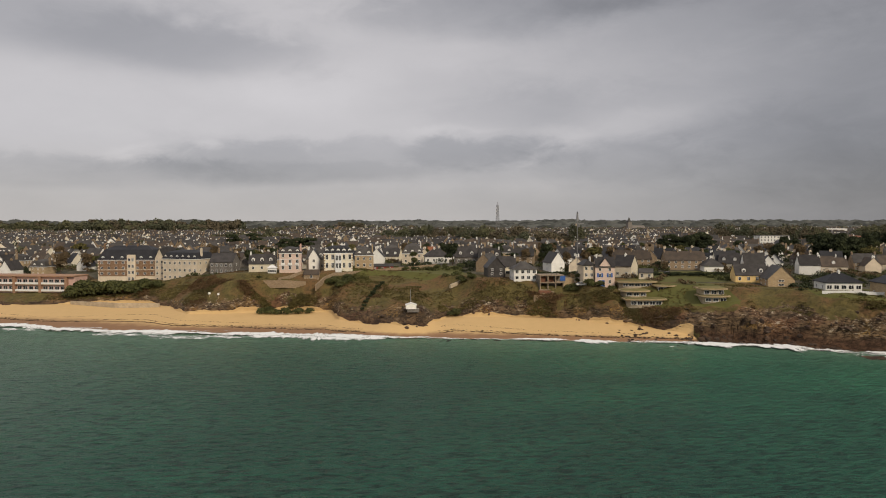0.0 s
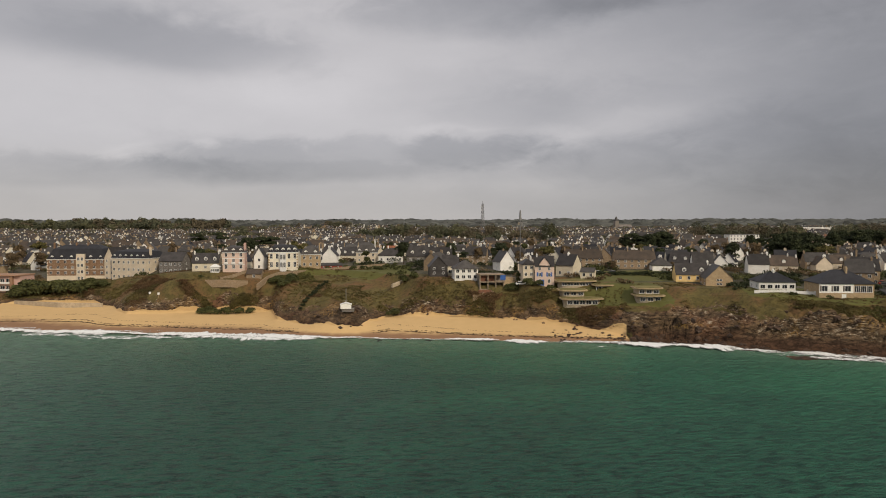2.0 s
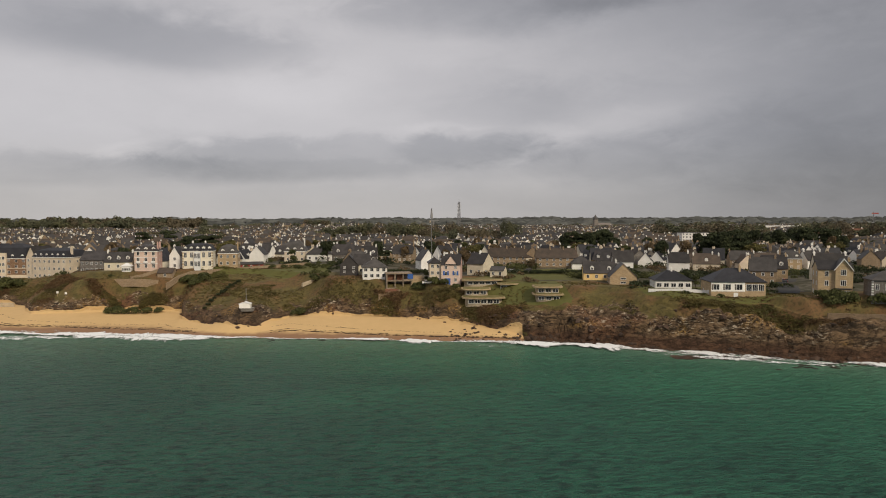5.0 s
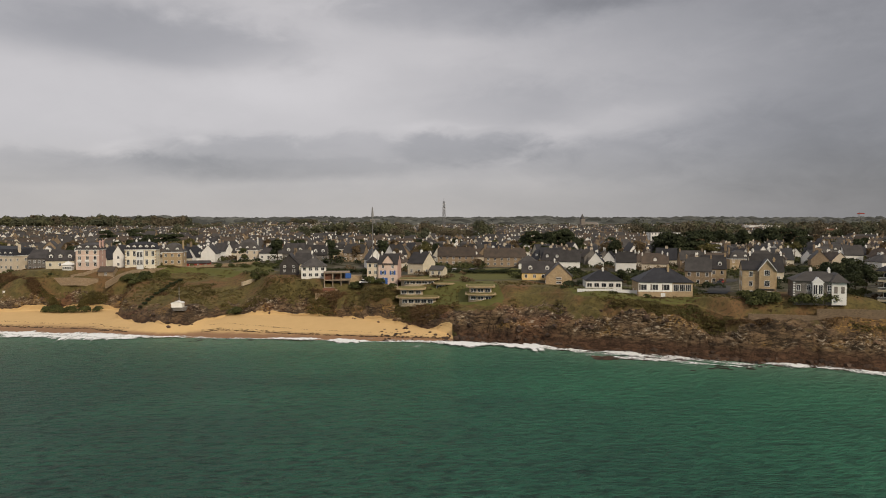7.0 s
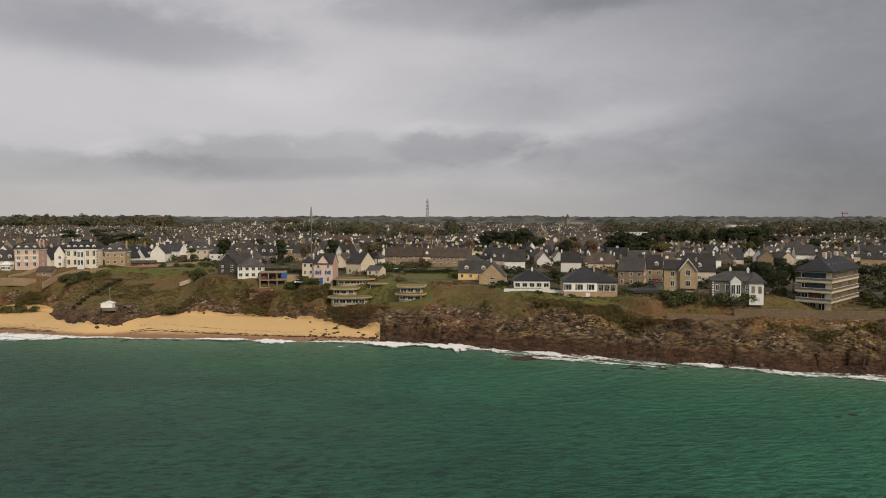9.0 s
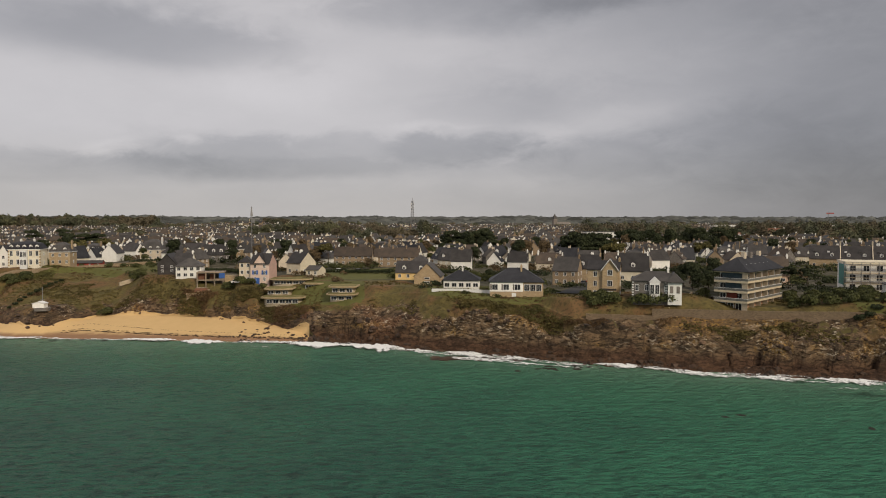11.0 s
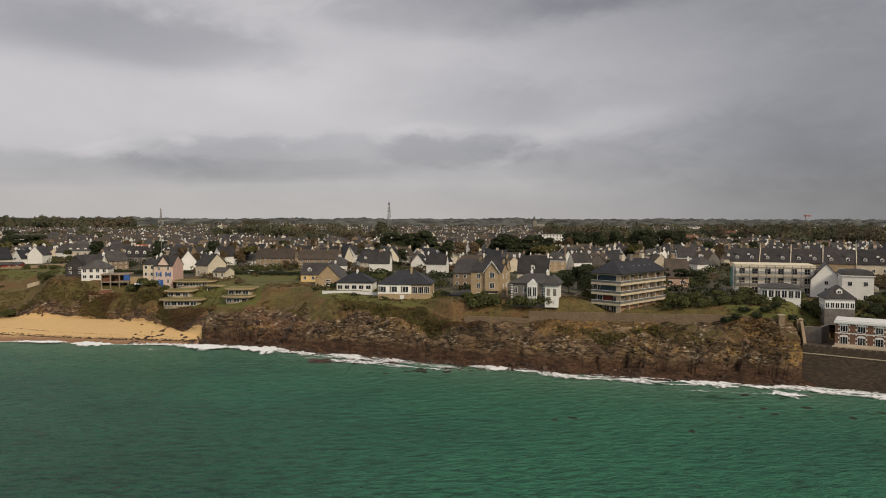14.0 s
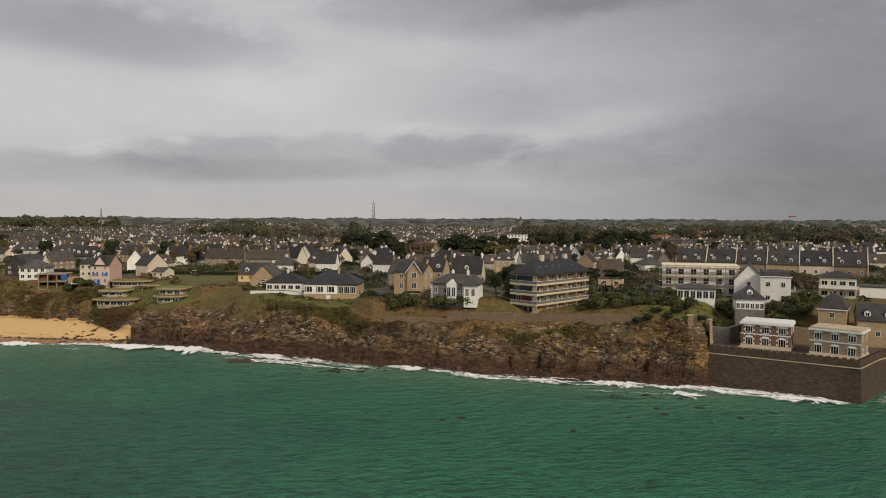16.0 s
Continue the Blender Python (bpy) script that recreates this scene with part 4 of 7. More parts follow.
def house(name, label, x, y, z, rz, w, d, eave, ridge, kind="gable", wall=None, roof=None, floors=2, cols=3, side_cols=1, chimneys=(), dormers=0, back=False,
          group="houses of the town", chim_mat=None, wall_label="", roof_label="", **kw):
    """A house whose front runs along local x from 0 to w and faces local -y. gable: ridge along the front; front: gable towards the front."""
    wall, roof = wall or WHITE, roof or SLATE
    h = empty(name, x, y, z, rz)
    tagged(h, label, "house", group)
    foot = -2.5
    bm = bmesh.new()
    if kind == "gable":
        prism(bm, [(0, foot), (d, foot), (d, eave), (d / 2, ridge - 0.05), (0, eave)], 0, w, axis="x")
    elif kind == "front":
        prism(bm, [(0, foot), (w, foot), (w, eave), (w / 2, ridge - 0.05), (0, eave)], 0, d)
    else:
        box(bm, 0, w, 0, d, foot, eave)
    part("wall", bm, wall, h, wall_label)
    if kind == "gable":
        part("roof", roof_gable(w, d, eave, ridge), roof, h, roof_label)
    elif kind == "front":
        bm = bmesh.new()
        s, o, t = (ridge - eave) / (w / 2), 0.35, 0.16
        prism(bm, [(-o, eave - s * o), (w / 2, ridge), (w + o, eave - s * o), (w + o, eave - s * o + t), (w / 2, ridge + t), (-o, eave - s * o + t)], -0.3, d + 0.3)
        part("roof", bm, roof, h, roof_label)
    elif kind == "hip":
        part("roof", roof_hip(w, d, eave, ridge), roof, h, roof_label)
    elif kind == "mansard":
        part("roof", roof_mansard(w, d, eave, ridge), roof, h, roof_label)
        part("cornice", boxes((-0.3, w + 0.3, -0.3, d + 0.3, eave - 0.35, eave - 0.08)), FRAME, h)
    else:
        part("roof", boxes((-0.2, w + 0.2, -0.2, d + 0.2, eave, eave + 0.3)), roof, h, roof_label)
    windows(h, w, eave, floors, cols, **kw)
    if side_cols:
        windows(h, d, eave, floors, side_cols, y=w, turn=90, ww=1.0)
        windows(h, d, eave, floors, side_cols, y=0, turn=-90, ww=1.0)
    for cx, cy in chimneys:
        chimney(h, cx * w, cy * d, eave, ridge + 0.75, mt=chim_mat or (wall if wall in (STONE, STONE_PALE) else WHITE))
    k = ridge - eave
    for i in range(dormers):
        yy = 0.9 if kind != "mansard" else 0.25
        zz = eave + (0.9 * k / (d / 2) if kind == "gable" else 0.25)
        dormer(h, w * (i + 0.5) / dormers, yy, zz - 0.2, min(1.2, w / dormers * 0.6), min(1.4, k * 0.45), 2.0, wall=WHITE, roof=roof)
    return h


# ---- the front row, from west to east ----
def low_apartments():
    x0, y0, x1, y1 = -195.8, 353.6, -138.0, 341.6
    rz = math.degrees(math.atan2(y1 - y0, x1 - x0))
    w = math.hypot(x1 - x0, y1 - y0)
    h = tagged(empty("apartment_building", x0, y0, 8.0, rz), "low two-storey beach flats with white balconies and flat roof", "building")
    part("wall", boxes((0, w, 1.2, 11, -2, 7.6)), PINK, h)
    part("roof", boxes((-0.3, w + 0.3, -0.4, 11.3, 7.6, 8.1)), ORANGE, h)
    for k in range(5):
        part("pier", boxes((k * w / 4.3 - 0.4, k * w / 4.3 + 0.9, -0.1, 1.25, -1, 7.6)), ORANGE, h)
    for lev in (0.2, 3.6):
        for k in range(4):
            a = k * w / 4.3 + 0.95
            b = a + w / 4.3 - 1.4
            part("balcony_slab", boxes((a, b, 0, 1.2, lev, lev + 0.25)), CONCRETE, h)
            part("balcony_rail", boxes((a, b, 0, 0.08, lev + 0.25, lev + 1.15)), FRAME, h)
            for i in range(4):
                window(h, a + (b - a) * (i + 0.5) / 4, 1.2, lev + 0.6, 2.4, 2.0)
    return h


low_apartments()


def front_house(name, label, xl, yl, xr, yr, z, d, eave, ridge, **kw):
    """A house whose front stands between two points."""
    rz = math.degrees(math.atan2(yr - yl, xr - xl))
    return house(name, label, xl, yl, z, rz, math.hypot(xr - xl, yr - yl), d, eave, ridge, **kw)


def hotel():
    h = front_house("hotel", "large brick seaside hotel with pale stone trim and slate mansard", -136.0, 366, -106.5, 364, 10.9, 15, 11.6, 18.8, kind="mansard", wall=BRICK_BROWN,
                    roof=SLATE_BLACK, floors=4, cols=8, side_cols=3, dormers=6, chimneys=((0.42, 0.4), (0.62, 0.4), (0.03, 0.4)), ww=1.3, chim_mat=BRICK_BROWN)
    w = math.hypot(29.5, 2.0)
    part("plinth", boxes((-0.15, w + 0.15, -0.15, 0.5, -1, 3.0)), PALE, h, "pale stone ground floor")
    part("string_course", boxes((-0.2, w + 0.2, -0.2, 0.3, 6.2, 6.5)), PALE, h)
    part("bay", boxes((w * 0.52, w * 0.66, -1.2, 0.1, -1, 14.2)), PALE, h, "projecting pale stone centre bay")
    for r in range(4):
        window(h, w * 0.56, -1.2, 0.9 + 3.3 * r, 1.2, 1.7)
        window(h, w * 0.62, -1.2, 0.9 + 3.3 * r, 1.2, 1.7)
    for k in range(6):
        part("quoin", boxes((-0.2, 0.5, -0.12, 0.3, 3.3 + k * 1.5, 4.0 + k * 1.5)), PALE, h)
    return h


hotel()
front_house("hotel_tower", "narrow pale stone tower between two hotel wings", -106.5, 363, -101.0, 361, 10.9, 12, 12.2, 17.5, kind="front", wall=PALE, roof=SLATE, floors=4, cols=2, side_cols=0)
front_house("hotel_wing", "long pale stone hotel wing with slate mansard and dormers", -101.0, 358, -81.6, 350, 12.4, 14, 11.0, 15.4, kind="mansard", wall=PALE, roof=SLATE_BLACK, floors=3, cols=7,
            side_cols=3, dormers=6, chimneys=((0.97, 0.3), (0.5, 0.5)), ww=1.2, chim_mat=PALE)
house("house", "dark slate-hung house with many white windows", -76, 352, 15.5, -8, 12, 10, 6.5, 10.5, wall=STONE_DARK, floors=2, cols=5)
pv = house("villa", "tall pink villa with white dormers and slate mansard", -34.4, 306.2, 19.8, 4, 9.4, 9, 8.2, 11.0, kind="mansard", wall=PINK_PALE, floors=3, cols=3, dormers=3,
           chimneys=((0.97, 0.3), (0.97, 0.75)), ww=1.2, wh=1.9, chim_mat=PINK)
part("side_wall", boxes((9.4, 9.46, 0, 9, -2.5, 7.8)), PINK, pv, "salmon-pink side wall")
for k in (2.7, 5.4):
    part("string_course", boxes((-0.1, 9.5, -0.14, 0.0, k, k + 0.22)), FRAME, pv)
for k in (0, 1, 2):
    part("balcony_rail", boxes((0.7 + 3.1 * k, 2.4 + 3.1 * k, -0.5, -0.42, 3.0, 3.9)), FRAME, pv)
house("house", "narrow white gabled house beside a villa", -22.6, 316, 19.4, 0, 4.6, 8, 6.2, 10.0, kind="front", wall=WHITE, floors=2, cols=1, side_cols=1)
house("house", "grey-roofed cottage with two white dormers", -24.5, 324, 19.6, -6, 9.0, 8, 5.0, 9.4, wall=PALE, roof=SLATE_GREY, floors=1, cols=3, dormers=2, chimneys=((0.05, 0.5),))
wv = house("villa", "white belle epoque villa with slate mansard and tall windows", -15.0, 309.2, 20.2, 4, 12.8, 8, 7.7, 10.9, kind="mansard", wall=VILLA_CREAM, roof=SLATE_BLACK, floors=2, cols=5, dormers=5,
           chimneys=((0.30, 0.5), (0.72, 0.5)), ww=1.2, wh=2.3, skip=((0, 2), (1, 2)))
part("bay", boxes((5.0, 7.8, -1.3, 0.1, -1, 7.2)), FRAME, wv, "white glazed centre bay")
for k in (0.8, 4.3):
    for wx in (5.75, 7.05):
        window(wv, wx, -1.3, k, 1.1, 2.3)
for k in range(6):
    for qx in (-0.1, 12.3):
        part("quoin", boxes((qx, qx + 0.6, -0.1, 0.2, 0.3 + k * 1.2, 0.9 + k * 1.2)), STONE_PALE, wv)
house("house", "brown stone house with slate mansard and white gables", -1.5, 317, 20.2, 2, 8.6, 8, 6.2, 10.2, kind="mansard", wall=STONE_PALE, roof=SLATE_GREY, floors=2, cols=3, dormers=2, chimneys=((0.95, 0.5),))
greenhouse = house("conservatory", "small white glazed conservatory with arched roof", -39.2, 304.5, 19.2, 4, 3.6, 3, 2.4, 3.8, kind="hip", wall=FRAME, roof=FRAME, floors=1, cols=4, side_cols=2, ww=0.9, wh=1.9, first=0.4)
house("house", "low cream house with dark slate roof and dormers", -48.5, 310, 19.7, 4, 11.5, 8, 3.6, 7.6, wall=CREAM, floors=1, cols=3, dormers=3, chimneys=((0.05, 0.5), (0.95, 0.5)))
house("house", "low brown stone garden house with bare gable", -23.0, 300, 16.4, -6, 6.5, 5, 2.6, 4.4, kind="gable", wall=STONE, roof=SLATE_BROWN, floors=1, cols=1, side_cols=0)
house("shed", "long low red-painted garden building", 2.5, 328, 18.6, 4, 14, 4, 1.9, 2.9, wall=RED, roof=SLATE_GREY, floors=1, cols=4, side_cols=0, ww=0.8, wh=0.8)
house("house", "grey slate-mansard house with stone dormers", 21.8, 366, 19.2, -3, 11, 10, 5.8, 11.2, kind="mansard", wall=PALE, roof=SLATE_GREY, floors=2, cols=3, dormers=3, chimneys=((0.9, 0.5),))
house("house", "low white house with dark pyramid roof", 33.8, 362, 19.8, 0, 13, 9, 3.6, 7.6, kind="hip", floors=1, cols=4, chimneys=((0.4, 0.5),))
house("house", "long dark slate-roofed house with white dormers", 48.1, 345, 20.4, -4, 11.7, 9, 3.8, 8.6, wall=STONE_DARK, floors=1, cols=3, dormers=2, chimneys=((0.03, 0.5), (0.97, 0.5)))
house("house", "long dark house with three white dormers", 59.5, 338, 20.4, -4, 11, 8, 3.4, 7.9, wall=STONE_DARK, floors=1, cols=3, dormers=3, chimneys=((0.95, 0.5),))
# slate-fronted gable house and its white neighbour
house("house", "dark slate-fronted gabled house with glazed ground floor", 55.3, 281, 18.8, 0, 7.5, 11, 3.8, 8.0, kind="front", wall=SLATE, floors=2, cols=2, side_cols=0, ww=1.0, wh=1.2)
house("house", "cream-gabled cross wing with dark slate roof", 60.8, 283.5, 18.8, -4, 7.0, 8, 4.2, 8.1, kind="gable", wall=CREAM, floors=1, cols=1, side_cols=1, chimneys=((0.97, 0.5),), ww=2.0)
house("house", "white house with grey hipped roof and balcony", 64.8, 272, 17.4, 3, 9.6, 8, 4.9, 8.0, kind="hip", wall=WHITE, roof=SLATE_GREY, floors=2, cols=4, side_cols=2, ww=1.4)


RAW_CONCRETE = material("raw_concrete", (0.32, 0.25, 0.18), (0.20, 0.16, 0.12), 0.9, 0.5, 4.0)


def ruin():
    """A gutted concrete frame of two storeys, open at the front."""
    h = tagged(empty("unfinished_house", 74, 266, 12.2, 4), "gutted open concrete house frame above a terrace", "house")
    for z in (2.0, 4.9, 7.8):
        part("slab", boxes((0, 10.2, 0, 8, z, z + 0.4)), RAW_CONCRETE, h)
    part("foundation", boxes((0.1, 10.1, 0.2, 8, -3, 2.0)), STONE_DARK, h)
    for i in range(4):
        for z in (2.4, 5.3):
            part("column", boxes((0.1 + i * 3.2, 0.5 + i * 3.2, 0.1, 0.5, z, z + 2.5)), RAW_CONCRETE, h)
    part("back_wall", boxes((0, 10.2, 4.4, 4.9, 2.4, 7.8)), CONCRETE_DARK, h, "dark back wall")
    part("side_wall", boxes((0, 0.35, 0.5, 4.4, 2.4, 7.8)), STONE_DARK, h)
    part("red_partition", boxes((4.6, 6.6, 2.6, 2.8, 5.3, 7.3)), RUST, h)
    part("rubble_terrace", prism(bmesh.new(), [(-2.6, -2), (0.1, -2), (0.1, 2.1), (-0.6, 1.9), (-2.6, 0.3)], -0.5, 9.0, axis="x"), RUST, h, "rust-red terrace rubble")
    part("terrace_wall", boxes((-3.3, 22, -3.1, -2.65, -3, 0.5)), STONE, h)
    part("terrace_ground", boxes((9.1, 22, -2.6, 0.0, -3, 0.2)), STONE_DARK, h)
    part("side_annexe", boxes((10.3, 15.0, 1.5, 7, -2, 6.6)), STONE_PALE, h, "pale blockwork annexe")
    part("parapet", boxes((6.8, 10.4, -0.25, -0.05, 4.9, 5.7)), RAW_CONCRETE, h)
    part("block_wall", boxes((0.5, 3.2, 1.6, 1.8, 5.3, 7.4)), RUST, h, "unplastered red block wall")
    for k in range(5):
        part("rubble", boxes((0.6 + 1.9 * k, 1.5 + 1.9 * k, -2.2 + 0.3 * (k % 2), -1.2, 0.2, 1.1 + 0.3 * (k % 3))), RUST if k % 2 else STONE, h)
        part("starter_bar", boxes((1.0 + 2.0 * k, 1.08 + 2.0 * k, 0.3, 0.38, 8.2, 9.2)), DARK_METAL, h)
    part("cover_sheet", boxes((8.4, 10.6, -0.3, -0.26, 5.8, 7.8)), BLUE, h, "blue plastic sheet")
    return h


ruin()
house("house", "narrow grey house with bay windows and slate tower roof", 90.8, 262.3, 16.4, 0, 4.4, 8, 8.0, 10.2, kind="hip", wall=PALE, roof=SLATE, floors=3, cols=2, side_cols=0, chimneys=((0.9, 0.6),))
pink = house("house", "pink rendered gabled house with bright blue shutters", 95.2, 261, 16.4, -12, 7.4, 8.4, 7.6, 11.2, kind="gable", wall=PINK_PALE, roof=SLATE, floors=3, cols=2, side_cols=0,
             chimneys=((0.1, 0.5),), ww=1.0, wh=1.5)
part("side_wall", prism(bmesh.new(), [(0.0, -2), (8.4, -2), (8.4, 7.55), (4.2, 11.0), (0.0, 7.55)], 7.4, 7.46, axis="x"), PINK, pink, "salmon-pink gable end")
part("front_gable", prism(bmesh.new(), [(1.6, 7.0), (5.8, 7.0), (5.8, 8.0), (3.7, 10.8), (1.6, 8.0)], -0.05, 4.0), PINK_PALE, pink)
part("front_gable_roof", prism(bmesh.new(), [(1.2, 7.6), (3.7, 10.95), (6.2, 7.6), (6.2, 7.8), (3.7, 11.15), (1.2, 7.8)], -0.3, 4.2), SLATE, pink)
for sx_ in (1.05, 2.65, 4.75, 6.35):
    part("shutter", boxes((sx_ - 0.32, sx_ + 0.32, -0.1, 0.0, 3.4, 5.0)), BLUE, pink, "bright blue shutter")
part("garage_door", boxes((1.2, 3.6, -0.08, 0.0, -0.4, 2.2)), BLUE, pink, "blue garage door")
house("house", "cream rendered house with steep dark gable", 107.2, 275, 18.6, -38, 7.5, 9, 4.9, 9.0, kind="gable", wall=CREAM, roof=SLATE, floors=1, cols=2, side_cols=2, chimneys=((0.5, 0.5),))
house("house", "low cream extension with a flat roof", 115.5, 268, 18.2, -24, 5.5, 6, 2.8, 4.2, kind="gable", wall=CREAM, roof=SLATE_GREY, floors=1, cols=2, side_cols=0)


TURF_ROOF = material("turf_roof_grass", (0.22, 0.185, 0.070), (0.14, 0.125, 0.045), 0.9, 0.4, 3.0)


def bunker(label, x, y, z, rz, tiers):
    """Stepped terraces with turf roofs and curved concrete fronts."""
    h = tagged(empty("terraced_house", x, y, z, rz), label, "house")
    for cx, w, y0, zb, ht in tiers:
        n = 12
        def arc(grow, dy):
            return [(cx + (w / 2 + grow) * math.sin(a), y0 + dy - (2.4 + grow * 0.4) * math.cos(a)) for a in np.linspace(-1.45, 1.45, n)]
        def slab(pts, back, z0, z1):
            bm = bmesh.new()
            ring = pts + [(pts[-1][0], back), (pts[0][0], back)]
            lo, hi = [bm.verts.new((px, py, z0)) for px, py in ring], [bm.verts.new((px, py, z1)) for px, py in ring]
            bm.faces.new(lo[::-1]), bm.faces.new(hi)
            for i in range(len(ring)):
                j = (i + 1) % len(ring)
                bm.faces.new((lo[i], lo[j], hi[j], hi[i]))
            return bm
        part("storey", slab(arc(-1.2, 0.9), y0 + 6, zb - 1.0, zb + ht - 0.45), CONCRETE, h, "recessed concrete storey")
        part("eave", slab(arc(0, 0), y0 + 6, zb + ht - 0.45, zb + ht), TIMBER, h, "deep curved brown eave")
        part("turf_roof", slab(arc(-0.6, 0.4), y0 + 6, zb + ht, zb + ht + 0.15), TURF_ROOF, h, "grass-covered roof")
        for i in range(max(2, int(w / 3))):
            window(h, cx - w * 0.36 + w * 0.72 * (i + 0.5) / max(2, int(w / 3)), y0 - 1.0, zb + 0.3, 2.0, ht - 1.1, bars=1)
    return h


bunker("terraced concrete house with curved brown eaves and turf roofs", 100.2, 245, 10.4, -6, ((9, 16, 0.5, 0.0, 2.5), (6.5, 11, 5.0, 2.9, 2.3), (9, 16, 13, 5.8, 2.2), (19, 9, 9, 4.4, 2.4)))
bunker("small terraced concrete house with an overhanging turf roof", 124.5, 233, 12.6, -8, ((6, 11, 1.5, 0.0, 2.4), (6, 10.5, 3.5, 2.5, 2.4)))
house("house", "row of brown stone cottages under one long slate roof", 144.7, 310, 19.0, -6, 19, 8, 4.6, 8.6, wall=STONE, roof=SLATE_BROWN, floors=2, cols=6, chimneys=((0.02, 0.5), (0.35, 0.5), (0.68, 0.5), (0.98, 0.5)))
house("house", "second row of brown stone cottages", 124, 322, 19.0, -6, 18, 8, 4.6, 8.6, wall=STONE, roof=SLATE_BROWN, floors=2, cols=6, chimneys=((0.02, 0.5), (0.5, 0.5), (0.98, 0.5)))
house("house", "yellow rendered house under a long dark slate roof", 150.3, 256, 17.6, -13, 13, 8, 3.1, 7.1, wall=YELLOW, floors=1, cols=4, side_cols=0, dormers=2, chimneys=((0.97, 0.5),))
house("house", "stone gabled house with a slate roof and orange base", 156.6, 244, 16.8, -14, 9.6, 11, 3.2, 7.9, kind="front", wall=STONE_PALE, roof=SLATE_GREY, floors=2, cols=1, side_cols=2, ww=2.0, wh=1.2)
house("house", "white bungalow with broad dark hipped roof", 165.0, 222.4, 17.2, -11, 12.0, 9.5, 3.2, 6.3, kind="hip", wall=WHITE, roof=SLATE_BLACK, floors=1, cols=5, side_cols=2, chimneys=((0.52, 0.5),), ww=1.7)
hv = house("house", "white and stone villa with wide dark hipped roof", 178.6, 210, 15.6, -11, 17.0, 12, 5.2, 9.4, kind="hip", wall=STONE_PALE, roof=SLATE_BLACK, floors=1, cols=0, side_cols=2, first=2.4, ww=1.6, wh=1.5, chimneys=((0.6, 0.4),))
part("white_front", boxes((-0.06, 10.6, -0.08, 0.0, 2.1, 5.1)), WHITE, hv, "white rendered upper front")
for k in range(3):
    window(hv, 1.6 + 3.6 * k, -0.08, 2.6, 1.9, 1.9)
    part("shutter", boxes((0.1 + 3.6 * k, 0.6 + 3.6 * k, -0.16, -0.08, 2.6, 4.5)), CONCRETE_DARK, hv)
for k in range(3):
    window(hv, 11.8 + 1.9 * k, 0, 2.3, 1.8, 2.2, bars=2)
part("white_door", boxes((7.0, 8.4, -0.06, 0.0, -0.6, 1.7)), FRAME, hv)
house("house", "stone house with slate roof and gabled wing", 206.5, 236, 16.8, -28, 9, 10, 5.6, 10.2, wall=STONE, roof=SLATE_GREY, floors=2, cols=3, side_cols=2, chimneys=((0.03, 0.5), (0.97, 0.5)))
house("house", "stone house with white dormers above a lane", 219.8, 250, 16.0, -24, 9, 9, 6.2, 11, wall=STONE_PALE, roof=SLATE, floors=2, cols=3, dormers=2, chimneys=((0.97, 0.5),))
v = house("villa", "tall pale stone villa with white-trimmed gable and bay", 206.6, 197.2, 16.6, -24, 9.6, 9, 9.0, 11.4, kind="gable", wall=STONE_PALE, roof=SLATE, floors=3, cols=2, side_cols=2,
          chimneys=((0.97, 0.5),), wh=1.7, skip=((0, 1), (1, 1), (2, 1)))
bm = prism(bmesh.new(), [(4.6, -2), (9.0, -2), (9.0, 9.0), (6.8, 12.0), (4.6, 9.0)], -0.9, 4.0)
part("gable_wing", bm, STONE_PALE, v)
bm = prism(bmesh.new(), [(4.2, 8.6), (6.8, 12.15), (9.4, 8.6), (9.4, 8.85), (6.8, 12.4), (4.2, 8.85)], -1.3, 4.2)
part("gable_roof", bm, SLATE, v)
part("bargeboard", prism(bmesh.new(), [(4.1, 8.5), (6.8, 12.1), (9.5, 8.5), (9.5, 8.85), (6.8, 12.5), (4.1, 8.85)], -1.4, -1.3), FRAME, v, "white bargeboard")
for k in range(3):
    window(v, 6.8, -0.9, 0.8 + 3.2 * k, 1.6, 1.8, bars=2)
part("bay_window", boxes((5.0, 8.6, -2.0, -0.9, -1, 2.9)), STONE_PALE, v)
part("bay_roof", boxes((4.8, 8.8, -2.2, -0.9, 2.9, 3.3)), SLATE, v)
window(v, 6.8, -2.0, 0.9, 2.8, 1.7, bars=3)
house("house", "dark-roofed house with yellow ground floor", 229, 231, 18.4, -20, 11, 9, 4.2, 10.0, wall=CREAM, floors=1, cols=3, chimneys=((0.97, 0.5), (0.03, 0.5)), dormers=1)
b = house("house", "dark stone cottage with a white arched bay and white gable end", 217.0, 187.4, 18.3, -22, 13.6, 8, 4.6, 7.2, kind="hip", wall=STONE_DARK, roof=SLATE_GREY, floors=1, cols=5, side_cols=0,
          first=1.6, wh=1.9, skip=((0, 2), (0, 4)), chimneys=((0.4, 0.6), (0.75, 0.5)))
part("white_wing", boxes((10.0, 13.8, -0.9, 8.1, -2.2, 4.4)), WHITE, b, "white rendered end wing")
part("wing_roof", roof_hip(4.2, 9.4, 4.4, 7.0), SLATE_GREY, b).location = (9.8, -1.1, 0)
for wx in (11.0, 12.8):
    part("shutter", boxes((wx - 0.45, wx + 0.45, -0.98, -0.9, 1.2, 3.2)), CONCRETE_DARK, b)
window(b, 13.8, 4, 1.4, 0.9, 1.7, 90)
part("bay", boxes((4.9, 7.7, -1.0, 0.1, -1, 4.3)), FRAME, b, "white timber bay")
part("bay_gable", prism(bmesh.new(), [(4.6, 4.3), (8.0, 4.3), (6.3, 5.8)], -1.1, 2.5), FRAME, b)
